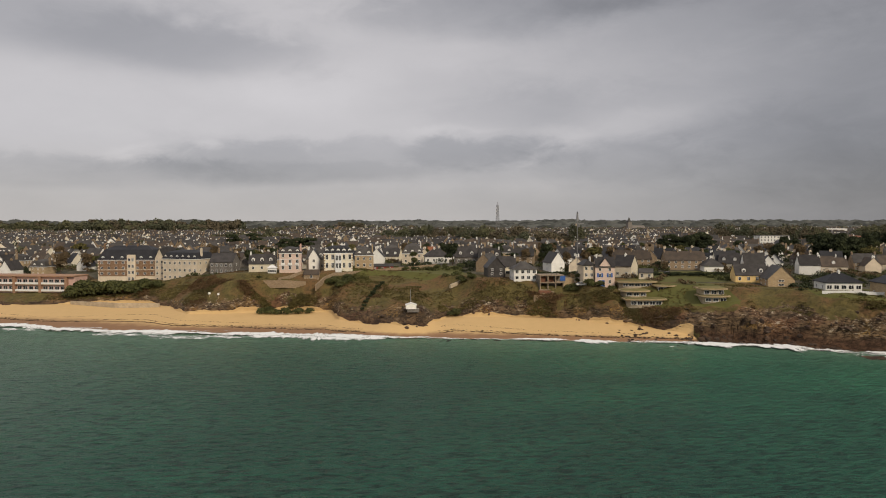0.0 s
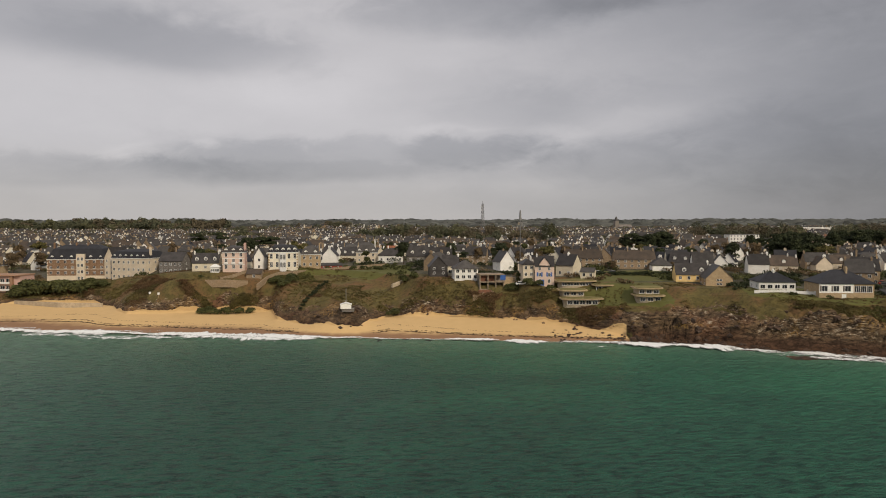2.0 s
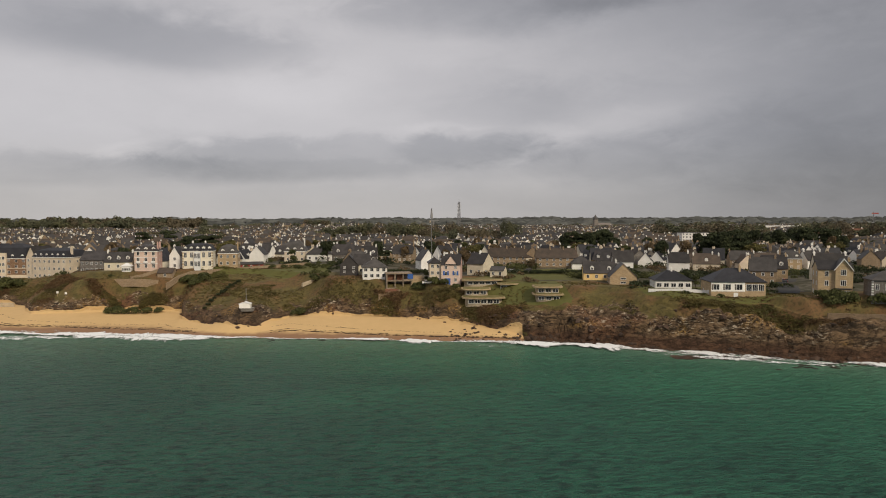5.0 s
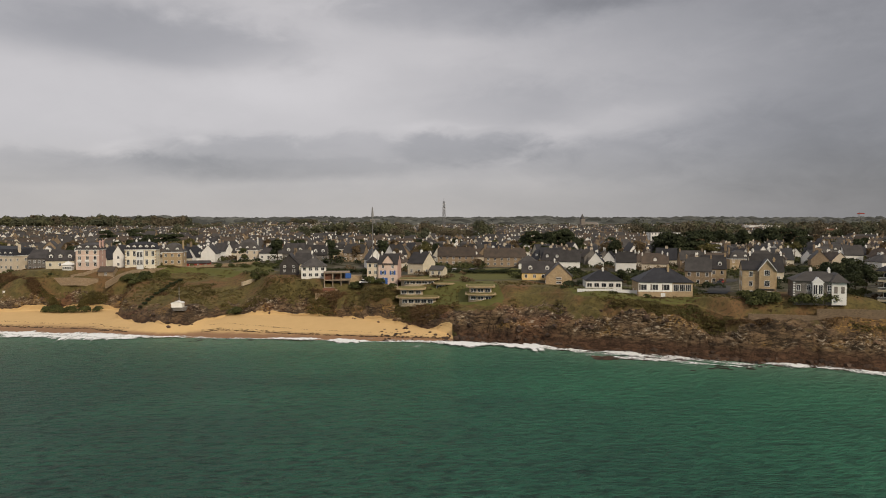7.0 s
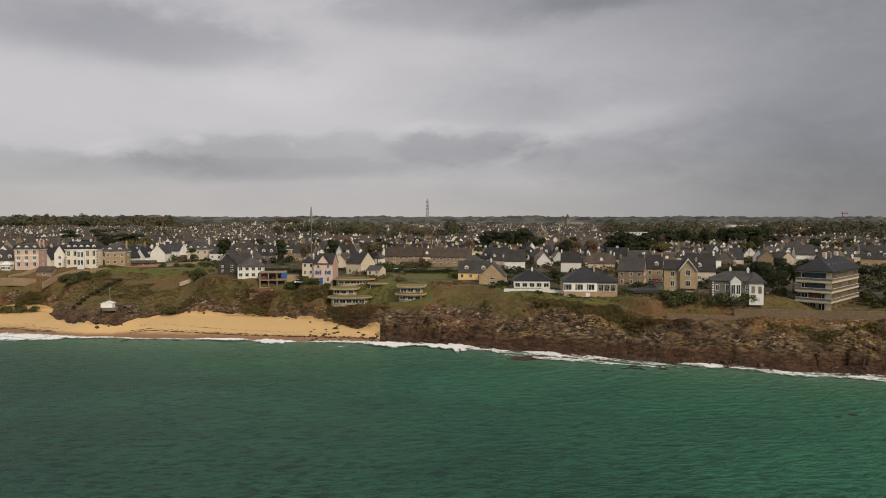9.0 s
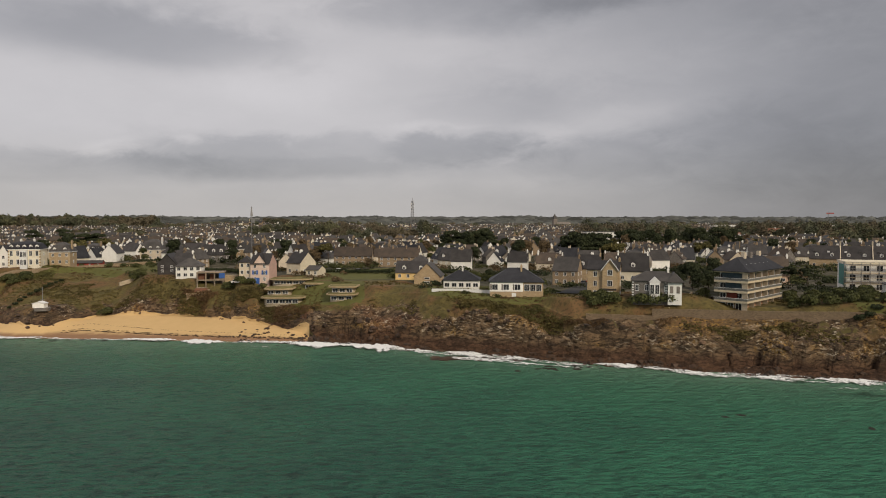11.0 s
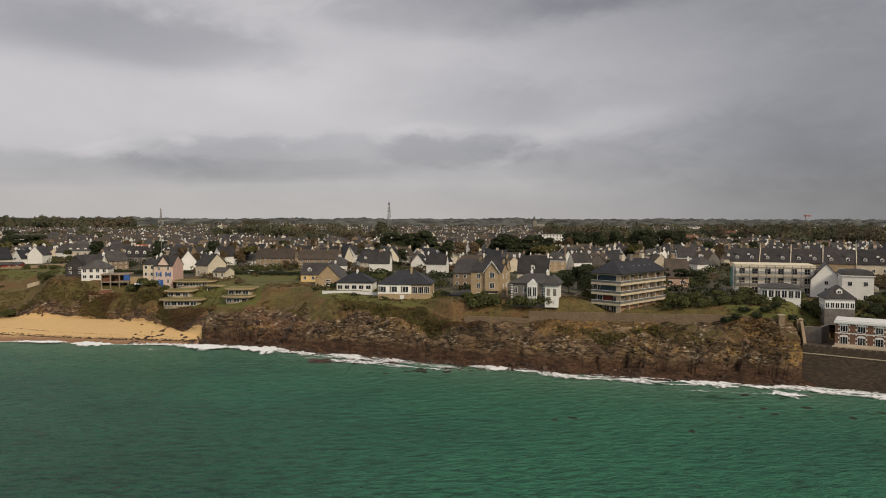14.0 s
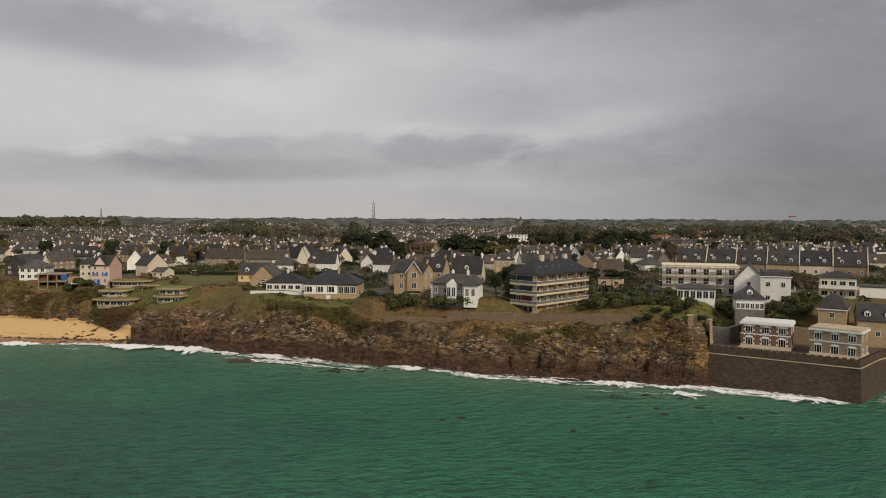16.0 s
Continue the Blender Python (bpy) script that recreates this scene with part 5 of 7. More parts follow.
for k in range(6):
    for qx in (-0.1, 9.3):
        part("quoin", boxes((qx, qx + 0.55, -0.1, 0.2, 0.2 + 0.75 * k, 0.55 + 0.75 * k)), FRAME, b)
for wx in (5.6, 7.0):
    window(b, wx, -1.0, 0.8, 1.2, 2.8, bars=1)


def apartment_block():
    """Four storeys with continuous balconies round two sides, slate roof above."""
    rz = math.degrees(math.atan2(19, 23.3))
    L, D = 26.0, 4.6
    h = tagged(empty("apartment_block", 245.3, 174.2, 14.6, rz - 1), "four-storey apartment block with continuous balconies and slate roof", "building")
    part("wall", boxes((1.6, L, 1.6, D + 4, -2, 11.4)), PEACH_WALL, h)
    fl = 2.85
    part("ground_floor", boxes((1.5, L + 0.1, 1.5, 1.62, -0.5, 2.5)), ORANGE, h, "orange-brown ground floor")
    for k in range(5):
        z = k * fl
        part("slab", boxes((0, L + 0.6, 0, D + 5, z - 0.3, z + (0.3 if 0 < k < 4 else 0.0))), BALUSTER, h, "pale cream balcony slab")
        if k < 4:
            for i in range(11):
                xx = 2.6 + i * 2.2
                if (i + k) % 4 != 3:
                    window(h, xx, 1.6, z + 0.1, 1.5, 2.2)
            for i in range(3):
                window(h, 1.6, 3.0 + i * 2.3, z + 0.1, 1.8, 2.2, -90)
            for i in range(6):
                part("partition", boxes((i * 5.0 + 0.2, i * 5.0 + 0.4, 0.15, 1.6, z, z + fl - 0.28)), CONCRETE, h)
        if 0 < k < 4:
            part("balustrade", boxes((0, L + 0.6, 0.0, 0.06, z + 0.3, z + 0.95)), RAIL_GLASS, h, "smoked glass balustrade")
            part("balustrade", boxes((0.0, 0.06, 0.08, D + 5, z + 0.3, z + 0.95)), RAIL_GLASS, h)
            part("handrail", boxes((-0.04, 0.1, 0.12, D + 5, z + 0.95, z + 1.03)), FRAME, h)
            part("handrail", boxes((-0.05, L + 0.65, -0.04, 0.1, z + 0.95, z + 1.03)), FRAME, h)
    part("roof", roof_hip(L + 0.4, D + 5, 11.5, 15.4, inset=4.0), SLATE_BLACK, h)
    for cx, cy in ((7.5, 4.0), (12.0, 4.0), (20, 4.5)):
        part("chimney", boxes((cx, cx + 1.5, cy, cy + 0.9, 13, 16.6)), CONCRETE_DARK if cx == 12.0 else PALE, h)
    for i in range(6):
        part("rooflight", prism(bmesh.new(), [(3.6 + i * 3.2, 13.0), (4.6 + i * 3.2, 13.0), (4.1 + i * 3.2, 13.5)], 2.0, 3.2), FRAME, h)
    part("sun_blind", boxes((1.36, 1.42, 3.4, 6.4, fl + 0.6, 2 * fl - 0.5)), RED_BLIND, h, "faded red blind")
    part("sun_blind", boxes((1.36, 1.42, 2.4, 6.8, 2 * fl + 0.4, 3 * fl - 0.5)), BLUE_GLASS, h, "blue glass screen")
    part("sun_blind", boxes((1.36, 1.42, 2.0, 7.8, 3 * fl + 0.4, 4 * fl - 0.5)), BLUE_GLASS, h, "blue glass screen")
    return h


BALUSTER = material("cream_balcony", (0.62, 0.52, 0.36), (0.50, 0.41, 0.28), 0.7, 0.6, 5.0)
RAIL_GLASS = material("smoked_glass_rail", (0.20, 0.19, 0.17), (0.11, 0.11, 0.10), 0.3, 1.2, 6.0)
RED_BLIND = material("faded_red_blind", (0.20, 0.045, 0.03), (0.12, 0.03, 0.02), 0.8, 0.5, 4.0)
PEACH_WALL = material("peach_render", (0.34, 0.24, 0.155), (0.24, 0.165, 0.105), 0.85, 0.4, 4.0)
BLUE_GLASS = material("blue_glass", (0.060, 0.088, 0.105), (0.035, 0.055, 0.068), 0.2, 0.5, 3.0)
apartment_block()
house("house", "peach cottage with a tall mossy slate roof", 282.6, 227, 17.6, -25, 8.5, 10, 3.4, 9.6, wall=PEACH, roof=SLATE_BROWN, floors=1, cols=2, chimneys=((0.97, 0.5),), ww=1.6, wh=1.2)


def scaffolded():
    """A pale flat-roofed hotel wrapped in scaffolding."""
    x0, y0, x1, y1 = 294.5, 200, 315.3, 190.3
    rz = math.degrees(math.atan2(y1 - y0, x1 - x0))
    w, H = math.hypot(x1 - x0, y1 - y0), 9.2
    h = tagged(empty("scaffolded_building", x0, y0, 17.2, rz), "pale flat-roofed building wrapped in scaffolding", "building")
    part("wall", boxes((0, w, 0, 12, -2, H)), WHITE, h)
    part("parapet", boxes((-0.3, w + 0.3, -0.4, 12.3, H, H + 0.8)), CREAM, h)
    for k in (3.0, 6.1):
        part("string_course", boxes((-0.1, w + 0.1, -0.25, 0.0, k, k + 0.35)), PALE, h)
    windows(h, w, H, 3, 6, ww=1.8, wh=2.0)
    for i in range(11):
        xx = -1 + i * (w + 2) / 10
        for y in (-1.0, -2.0):
            part("pole", boxes((xx - 0.05, xx + 0.05, y - 0.05, y + 0.05, -1.5, H + 0.7)), METAL, h)
    for k in range(5):
        z = 0.8 + 2.0 * k
        part("deck", boxes((-1, w + 1, -2.0, -1.0, z, z + 0.1)), CONCRETE, h)
        part("guard_rail", boxes((-1, w + 1, -2.06, -2.0, z + 1.0, z + 1.08)), METAL, h)
    part("netting", boxes((-1.1, -1.04, -2, 5, 2.5, H)), TARP, h, "green scaffold netting")
    return h


scaffolded()
c = house("conservatory", "white conservatory with tall windows on a garden terrace", 285.2, 170.6, 19.2, -27, 10.0, 7, 3.2, 4.5, kind="hip", wall=FRAME, roof=SLATE_GREY, floors=1, cols=6, side_cols=3, ww=1.4, wh=2.3, first=0.5)
c2 = house("house", "small house with steep dark pyramid roof and white gallery", 295.6, 158.2, 16.6, -24, 7.0, 7, 4.1, 7.6, kind="hip", wall=FRAME, roof=SLATE, floors=1, cols=6, side_cols=3, first=1.7, ww=1.0, wh=1.5)
part("lower_wall", boxes((-0.05, 7.05, -0.05, 7.05, -3, 1.3)), STONE_DARK, c2)
dormer(c2, 3.5, 0.9, 5.0, 1.2, 1.2)
wh = house("house", "white house with flat slate roof and tall windows", 313.2, 175, 17.4, -31, 8.0, 10, 8.0, 9.6, kind="mansard", wall=WHITE, roof=SLATE_GREY, floors=2, cols=2, side_cols=0, ww=1.2)
for k in (0.4, 3.4):
    part("balcony_slab", boxes((8.0, 9.4, 1.0, 9.0, k, k + 0.2)), CONCRETE, wh)
    part("balcony_rail", boxes((9.34, 9.4, 1.0, 9.0, k + 0.2, k + 1.1)), FRAME, wh)
    for wy in (2.2, 5.0, 7.6):
        window(wh, 8.0, wy, k + 0.3, 1.3, 2.0, 90)
house("house", "white gabled house with grey slate roof", 312.5, 188, 18.4, -32, 8.5, 10, 4.6, 9.6, kind="front", wall=WHITE, roof=SLATE_GREY, floors=2, cols=1, side_cols=2)


def terrace():
    """The granite sea wall that carries two houses above the water, with battered faces and a pale coping."""
    h = tagged(empty("sea_wall", 0, 0, 0), "weathered granite sea wall with pale coping, rising from the surf", "wall", kind="structure")
    top = [(283.5, 149.7), (308.2, 128.2), (320.5, 137.2), (345, 150), (320, 172), (286, 158)]
    out = [(282.6, 149.1), (308.6, 127.5), (321.4, 136.6), (346, 149), (320, 172), (286, 158)]
    bm = bmesh.new()
    a, b = [bm.verts.new((*p, -3)) for p in out], [bm.verts.new((*p, 9.6)) for p in top]
    bm.faces.new(b)
    for i in range(6):
        j = (i + 1) % 6
        bm.faces.new((a[i], a[j], b[j], b[i]))
    part("wall_face", bm, SEAWALL, h)
    for i in range(3):
        p, q = Vector((*top[i], 0)), Vector((*top[i + 1], 0))
        L = (q - p).length
        ang = math.degrees(math.atan2(q.y - p.y, q.x - p.x))
        rows = [(0, L, 0, 0.45, 9.55, 9.75)] + [(k * 1.6 + 0.3, k * 1.6 + 1.3, 0, 0.45, 9.75, 10.1) for k in range(int(L / 1.6))]
        o = part("parapet", boxes(*rows), SEAWALL, h, "notched stone parapet")
        o.matrix_basis = pose(p.x, p.y, 0, 0, 0, ang)
        o = part("coping", boxes((-0.1, L + 0.1, -0.26, 0.3, 7.9, 8.12)), CONCRETE, h, "pale coping stone line")
        o.matrix_basis = pose(p.x, p.y, 0, 0, 0, ang)
    return h


terrace()


def belle(label, x, y, z, rz, w, d, H, wall, cols, group):
    """A flat-roofed two-storey seaside house with a white cornice and tall arched windows."""
    h = tagged(empty("villa", x, y, z, rz), label, "house", group)
    part("wall", boxes((0, w, 0, d, -1.5, H)), wall, h)
    part("terrace_step", boxes((-0.6, w * 0.8, -1.1, -0.12, -1.5, -0.1)), CONCRETE, h, "pale terrace steps")
    part("cornice", boxes((-0.35, w + 0.35, -0.35, d + 0.35, H - 0.55, H - 0.1)), FRAME, h, "white moulded cornice")
    part("roof", boxes((-0.1, w + 0.1, -0.1, d + 0.1, H - 0.1, H + 0.25)), CONCRETE if wall is not BRICK else FRAME, h)
    part("string_course", boxes((-0.1, w + 0.1, -0.1, 0.1, H * 0.5, H * 0.5 + 0.25)), FRAME, h)
    part("plinth", boxes((-0.12, w + 0.12, -0.12, d + 0.12, -0.6, 0.5)), PALE, h)
    for i in range(cols):
        cx = w * (i + 0.5) / cols
        for zz, hh in ((0.4, 1.9), (H * 0.5 + 0.45, 1.6)):
            window(h, cx, 0, zz, 1.7, hh, bars=2)
            bm = bmesh.new()
            pts = [(0.95 * math.cos(t), 0.45 * math.sin(t)) for t in np.linspace(0, math.pi, 9)]
            prism(bm, pts, -0.1, 0.06)
            o = part("arch", bm, FRAME, h)
            o.location = (cx, 0, zz + hh)
        for k in range(5 if wall is BRICK else 0):
            for s in (-1.25, 1.0):
                part("quoin", boxes((cx + s, cx + s + 0.25, -0.06, 0.1, 0.6 + k * 1.1, 1.1 + k * 1.1)), FRAME if wall is BRICK else PALE, h)
    windows(h, d, H, 2, 2, y=w, turn=90, ww=1.3, first=0.7)
    windows(h, d, H, 2, 2, y=0, turn=-90, ww=1.3, first=0.7)
    return h


belle("red-brick seaside villa with white quoins and flat cornice", 291.4, 148.4, 10.0, -40, 11.2, 8, 6.1, BRICK, 3, "villas on the sea wall")
belle("brown stone seaside villa with arched white windows and flat roof", 302.8, 138.0, 9.8, -50, 10.6, 8, 6.2, STONE, 3, "villas on the sea wall")
house("house", "stone house with domed slate roof and small side wing", 314.6, 151.5, 12.6, -42, 6.4, 8, 6.2, 9.8, kind="mansard", wall=STONE_PALE, roof=SLATE, floors=2, cols=1, side_cols=0)
house("house", "low wing with dark slate roof and white dormer", 321.5, 146, 11.5, -34, 9, 9, 5.0, 8.6, kind="gable", wall=STONE_PALE, roof=SLATE, floors=1, cols=1, side_cols=0, dormers=2)
bh = house("house", "white house with glazed balcony and roof terrace", 334.4, 178, 18.2, -34, 9.5, 9, 6.4, 8.2, kind="hip", wall=VILLA_CREAM, roof=SLATE, floors=2, cols=4, ww=1.7)
part("balcony_slab", boxes((-0.4, 9.9, -1.5, 0.0, 2.9, 3.15)), CONCRETE, bh)
part("balcony_rail", boxes((-0.4, 9.9, -1.5, -1.42, 3.15, 4.0)), FRAME, bh)
for k in range(4):
    part("balcony_post", boxes((0.1 + 3.0 * k, 0.3 + 3.0 * k, -1.4, -1.2, -1.0, 2.9)), CONCRETE, bh)
house("building", "long white low building with flat roof", 346, 176, 16.0, -30, 24, 9, 5.6, 6.4, kind="flat", wall=WHITE, roof=SLATE_GREY, floors=1, cols=0, side_cols=0)


def party_row(label, xl, yl, xr, yr, z, n):
    """A terrace of gabled houses with raised party walls."""
    rz = math.degrees(math.atan2(yr - yl, xr - xl))
    L = math.hypot(xr - xl, yr - yl) / n
    for i in range(n):
        h = house("terraced_house", label, xl + (xr - xl) * i / n, yl + (yr - yl) * i / n, z, rz, L - 0.35, 11, 4.6, 10.2, kind="gable", wall=(STONE_PALE, PALE, STONE)[i % 3], roof=SLATE, floors=1, cols=3,
                  side_cols=0, group="terraced row", dormers=2)
        bm = prism(bmesh.new(), [(-0.4, -2), (11.4, -2), (11.4, 5.0), (5.5, 10.9), (-0.4, 5.0)], L - 0.35, L, axis="x")
        part("party_wall", bm, PALE, h, "raised pale party wall")
        for k in range(2):
            part("rooflight", boxes((1.5 + k * L * 0.45, 2.5 + k * L * 0.45, 2.2, 3.0, 7.2, 7.9)), FRAME if (i + k) % 2 else SLATE_GREY, h)
        chimney(h, L - 0.2, 5.5, 9.5, 12.2, mt=PALE)


party_row("terraced house with big slate roof and raised party wall", 344, 290, 406, 246, 18.4, 6)


# ---- smaller structures ----
def wall_run(name, label, pts, z0, z1, mt, thick=0.5, rail=False):
    """A wall that follows points on the ground."""
    h = tagged(empty(name, 0, 0, 0), label, "wall")
    for (ax, ay, az_), (bx, by, bz) in zip(pts, pts[1:]):
        L, ang = math.hypot(bx - ax, by - ay), math.degrees(math.atan2(by - ay, bx - ax))
        bm = bmesh.new()
        prism(bm, [(0, az_ + z0), (L + 0.1, bz + z0), (L + 0.1, bz + z1), (0, az_ + z1)], 0, thick)
        o = part("wall_section", bm, mt, h)
        o.matrix_basis = pose(ax, ay, 0, 0, 0, ang)
    return h


wall_run("garden_wall", "long rubble garden wall along the cliff top", [(202.9, 187.0, 13.3), (208, 185.7, 13.25), (214, 184.0, 13.2), (220.9, 182.0, 13.1)], -3.2, 0, GARDEN_STONE)
wall_run("garden_wall", "higher rubble wall below an apartment block", [(220.9, 182.0, 15.1), (231, 178.6, 15.2), (241.5, 175.0, 15.3), (250, 171.3, 15.4), (258, 168.0, 15.6), (268, 164.4, 15.9), (277, 159.6, 15.8), (284, 158.6, 15.6)], -3.6, 0, GARDEN_STONE)
wall_run("garden_wall", "stone wall climbing beside a grassy bank", [(226.5, 183, 14.4), (231.5, 186, 15.2), (240, 196, 17.4)], -2.4, 0.9, STONE_PALE)
wall_run("garden_wall", "white rail fence before a bungalow", [(160.5, 217.5, 17.6), (170, 215.5, 17.7), (180, 212.5, 17.3)], -0.6, 0.45, FRAME, 0.15)
wall_run("retaining_wall", "pale rubble retaining wall below terraced gardens", [(-52, 301.5, 15.6), (-45, 299.6, 15.8), (-38, 298.2, 15.9), (-31, 297.2, 16.0), (-22, 297.4, 15.4)], -2.6, 0.7, STONE)
wall_run("retaining_wall", "brown stone wall stepping up to a pink villa", [(-34, 299.8, 16.6), (-29, 300.6, 17.6), (-24, 303.2, 19.4), (-17, 304.5, 19.8)], -2.2, 0.9, STONE)
wall_run("garden_wall", "long pale garden wall beside a lawn and red shed", [(-4, 306.5, 18.6), (4, 314, 18.8), (12, 322, 18.9), (26, 330, 19.4), (38, 338, 19.8)], -1.6, 0.9, STONE)
wall_run("retaining_wall", "stepped stone wall below a ruined house", [(-17, 292.5, 14.4), (-14, 300, 17.2), (-10, 305, 18.6), (12, 318, 18.6)], -2, 0.6, STONE)
wall_run("retaining_wall", "low concrete promenade wall behind the beach", [(-135, 331.5, 3.4), (-111, 321, 3.4), (-90, 317, 3.4)], -1, 1.6, CONCRETE, 0.6)
wall_run("garden_wall", "pale garden wall beside a lawn", [(128, 262, 15.8), (146, 262, 16.2), (160, 262, 16.6)], -1, 1.0, WHITE, 0.4)
wall_run("garden_wall", "brown stone wall behind a seaside villa", [(299.5, 157.5, 14.6), (306, 152, 14.2), (312, 147.6, 13.8)], -4.5, 0, STONE, 0.5)
wall_run("garden_wall", "stone wall above a hillside garden", [(198, 203, 14.6), (203.5, 200, 14.6), (205.5, 195, 14.6)], -2, 1.2, STONE)
for gx, gy, gz in ((281.6, 155.8, 14.9), (287.0, 156.4, 13.6)):
    g = tagged(empty("gate_pier", gx, gy, gz - 3, -20), "tall square rubble gate pier on the cliff edge", "pier", "piers on the cliff wall")
    part("shaft", boxes((-0.7, 0.7, -0.7, 0.7, 0, 4.7)), STONE, g)
    part("cap", boxes((-0.85, 0.85, -0.85, 0.85, 4.7, 5.0)), CONCRETE, g)
wall_run("retaining_wall", "rubble wall descending from the cliff to the sea wall", [(287.0, 156.0, 15.4), (285.6, 153.2, 13.0), (284.2, 150.4, 10.4)], -6.0, 0, STONE, 0.7)
wall_run("retaining_wall", "tall brown rubble wall behind a sea terrace", [(286.6, 155.6, 13.8), (290.6, 152.6, 13.8), (296, 157, 13.8)], -6.0, 0, STONE_DARK, 0.6)


def hut():
    h = tagged(empty("beach_hut", 20.1, 253.2, 9.3, 0), "small white hut with shallow gable on the rock", "hut")
    part("plinth", boxes((0.5, 5.0, 0.1, 3.2, -1.5, -0.3)), STONE_DARK, h, "stained concrete plinth")
    part("wall", prism(bmesh.new(), [(0, -0.3), (3.9, -0.3), (3.9, 1.2), (1.95, 1.8), (0, 1.2)], 0, 3.0), WHITE, h)
    part("roof", prism(bmesh.new(), [(-0.25, 1.15), (1.95, 1.85), (4.15, 1.15), (4.15, 1.3), (1.95, 2.02), (-0.25, 1.3)], -0.2, 3.2), FRAME, h)
    m = tagged(empty("flag_mast", 22.0, 256.8, 8.2, 0), "thin pale steel mast behind a white hut", "mast")
    part("pole", boxes((-0.09, 0.09, -0.09, 0.09, 0, 8.0)), METAL, m)
    part("yard", boxes((-0.7, 0.7, -0.04, 0.04, 3.4, 3.5)), METAL, m)


hut()


def lattice(name, label, x, y, z, H, base, top):
    """A square lattice tower with four legs and crossed braces."""
    h = tagged(empty(name, x, y, z, 20), label, "tower")
    n = 12
    bm = bmesh.new()

    def strut(p, q, r):
        p, q = Vector(p), Vector(q)
        d = (q - p).normalized()
        s = d.orthogonal().normalized() * r
        t = d.cross(s).normalized() * r
        a = [bm.verts.new(p + k) for k in (s, t, -s, -t)]
        b = [bm.verts.new(q + k) for k in (s, t, -s, -t)]
        for i in range(4):
            bm.faces.new((a[i], a[(i + 1) % 4], b[(i + 1) % 4], b[i]))
    for i in range(n):
        z0, z1 = H * i / n, H * (i + 1) / n
        w0, w1 = base + (top - base) * i / n, base + (top - base) * (i + 1) / n
        c0 = [(sx_ * w0, sy_ * w0, z0) for sx_, sy_ in ((-1, -1), (1, -1), (1, 1), (-1, 1))]
        c1 = [(sx_ * w1, sy_ * w1, z1) for sx_, sy_ in ((-1, -1), (1, -1), (1, 1), (-1, 1))]
        for k in range(4):
            strut(c0[k], c1[k], 0.26), strut(c0[k], c1[(k + 1) % 4], 0.12), strut(c0[(k + 1) % 4], c1[k], 0.12), strut(c1[k], c1[(k + 1) % 4], 0.12)
    part("lattice", bm, METAL, h)
    for k in (0.62, 0.75, 0.86):
        part("antenna", boxes((-top - 1.4, -top - 0.4, -1, 1, H * k, H * k + 3.2)), FRAME, h)
        part("antenna", boxes((top + 0.4, top + 1.2, -1, 1, H * k + 1, H * k + 4)), FRAME, h)
    part("tip", boxes((-0.25, 0.25, -0.25, 0.25, H, H + 5)), METAL, h)
    return h


lattice("telecom_tower", "tall grey lattice telecom tower beyond the town", 228, 1288, 20, 56, 3.2, 1.2)


def crane(x, y, z, H, jib, rz, label, paint, wide=0.1):
    h = tagged(empty("tower_crane", x, y, z, rz), label, "crane")
    part("mast", boxes((-wide, wide, -wide, wide, 0, H)), METAL, h)
    part("jib", boxes((-jib * 0.3, jib, -0.14, 0.14, H - 1.1, H - 0.8 + 5 * (wide - 0.1))), paint, h)
    part("apex", prism(bmesh.new(), [(-0.5, H), (0.5, H), (0.1, H + 4), (-0.1, H + 4)], -0.3, 0.3), METAL, h)
    part("counterweight", boxes((-jib * 0.3, -jib * 0.2, -0.4, 0.4, H - 2.0, H - 1.1)), CONCRETE, h)
    part("cab", boxes((0.28, 1.1, -0.4, 0.4, H - 2.6, H - 1.2)), METAL, h)
    return h


crane(93.0, 279, 18, 24.0, 3.2, 20, "slim grey tower crane standing among roofs", METAL)
crane(1121, 1350, 20, 34, 26, 30, "distant tower crane with a red jib", RED, 0.5)


def church(x, y, z):
    h = tagged(empty("church", x, y, z, 10), "distant grey stone church with pointed spire", "church")
    part("nave", prism(bmesh.new(), [(0, -2), (14, -2), (14, 8), (7, 14), (0, 8)], 0, 34, axis="x"), CONCRETE_DARK, h)
    part("tower", boxes((-9, 0, 2.5, 11.5, -2, 21)), CONCRETE_DARK, h)
    bm = bmesh.new()
    a = [bm.verts.new(p) for p in ((-9, 2.5, 21), (0, 2.5, 21), (0, 11.5, 21), (-9, 11.5, 21))]
    t = bm.verts.new((-4.5, 7, 33))
    for i in range(4):
        bm.faces.new((a[i], a[(i + 1) % 4], t))
    bm.faces.new(a[::-1])
    part("spire", bm, SLATE_GREY, h)


church(572, 1500, 21)
TILE_DULL = material("dull_tile", (0.19, 0.085, 0.050), (0.12, 0.062, 0.040), 0.8, 0.3, 3.0, vary=0.2)
house("apartment_building", "white four-storey flats with rows of square windows", 316.4, 528, 20.5, -4, 24, 11, 10, 10.4, kind="flat", wall=WHITE, roof=SLATE_GREY, floors=4, cols=9, side_cols=2)
house("institution", "long building with red tiled roof behind trees", 455, 610, 19.5, -12, 38, 12, 6, 9, wall=CREAM, roof=TILE_DULL, floors=2, cols=12, chimneys=((0.1, 0.5), (0.5, 0.5), (0.9, 0.5)))
house("institution", "second red-roofed wing with white gables", 545, 660, 19.5, -12, 44, 12, 8, 12, wall=CREAM, roof=TILE_DULL, floors=2, cols=12, chimneys=((0.4, 0.5), (0.6, 0.5)))
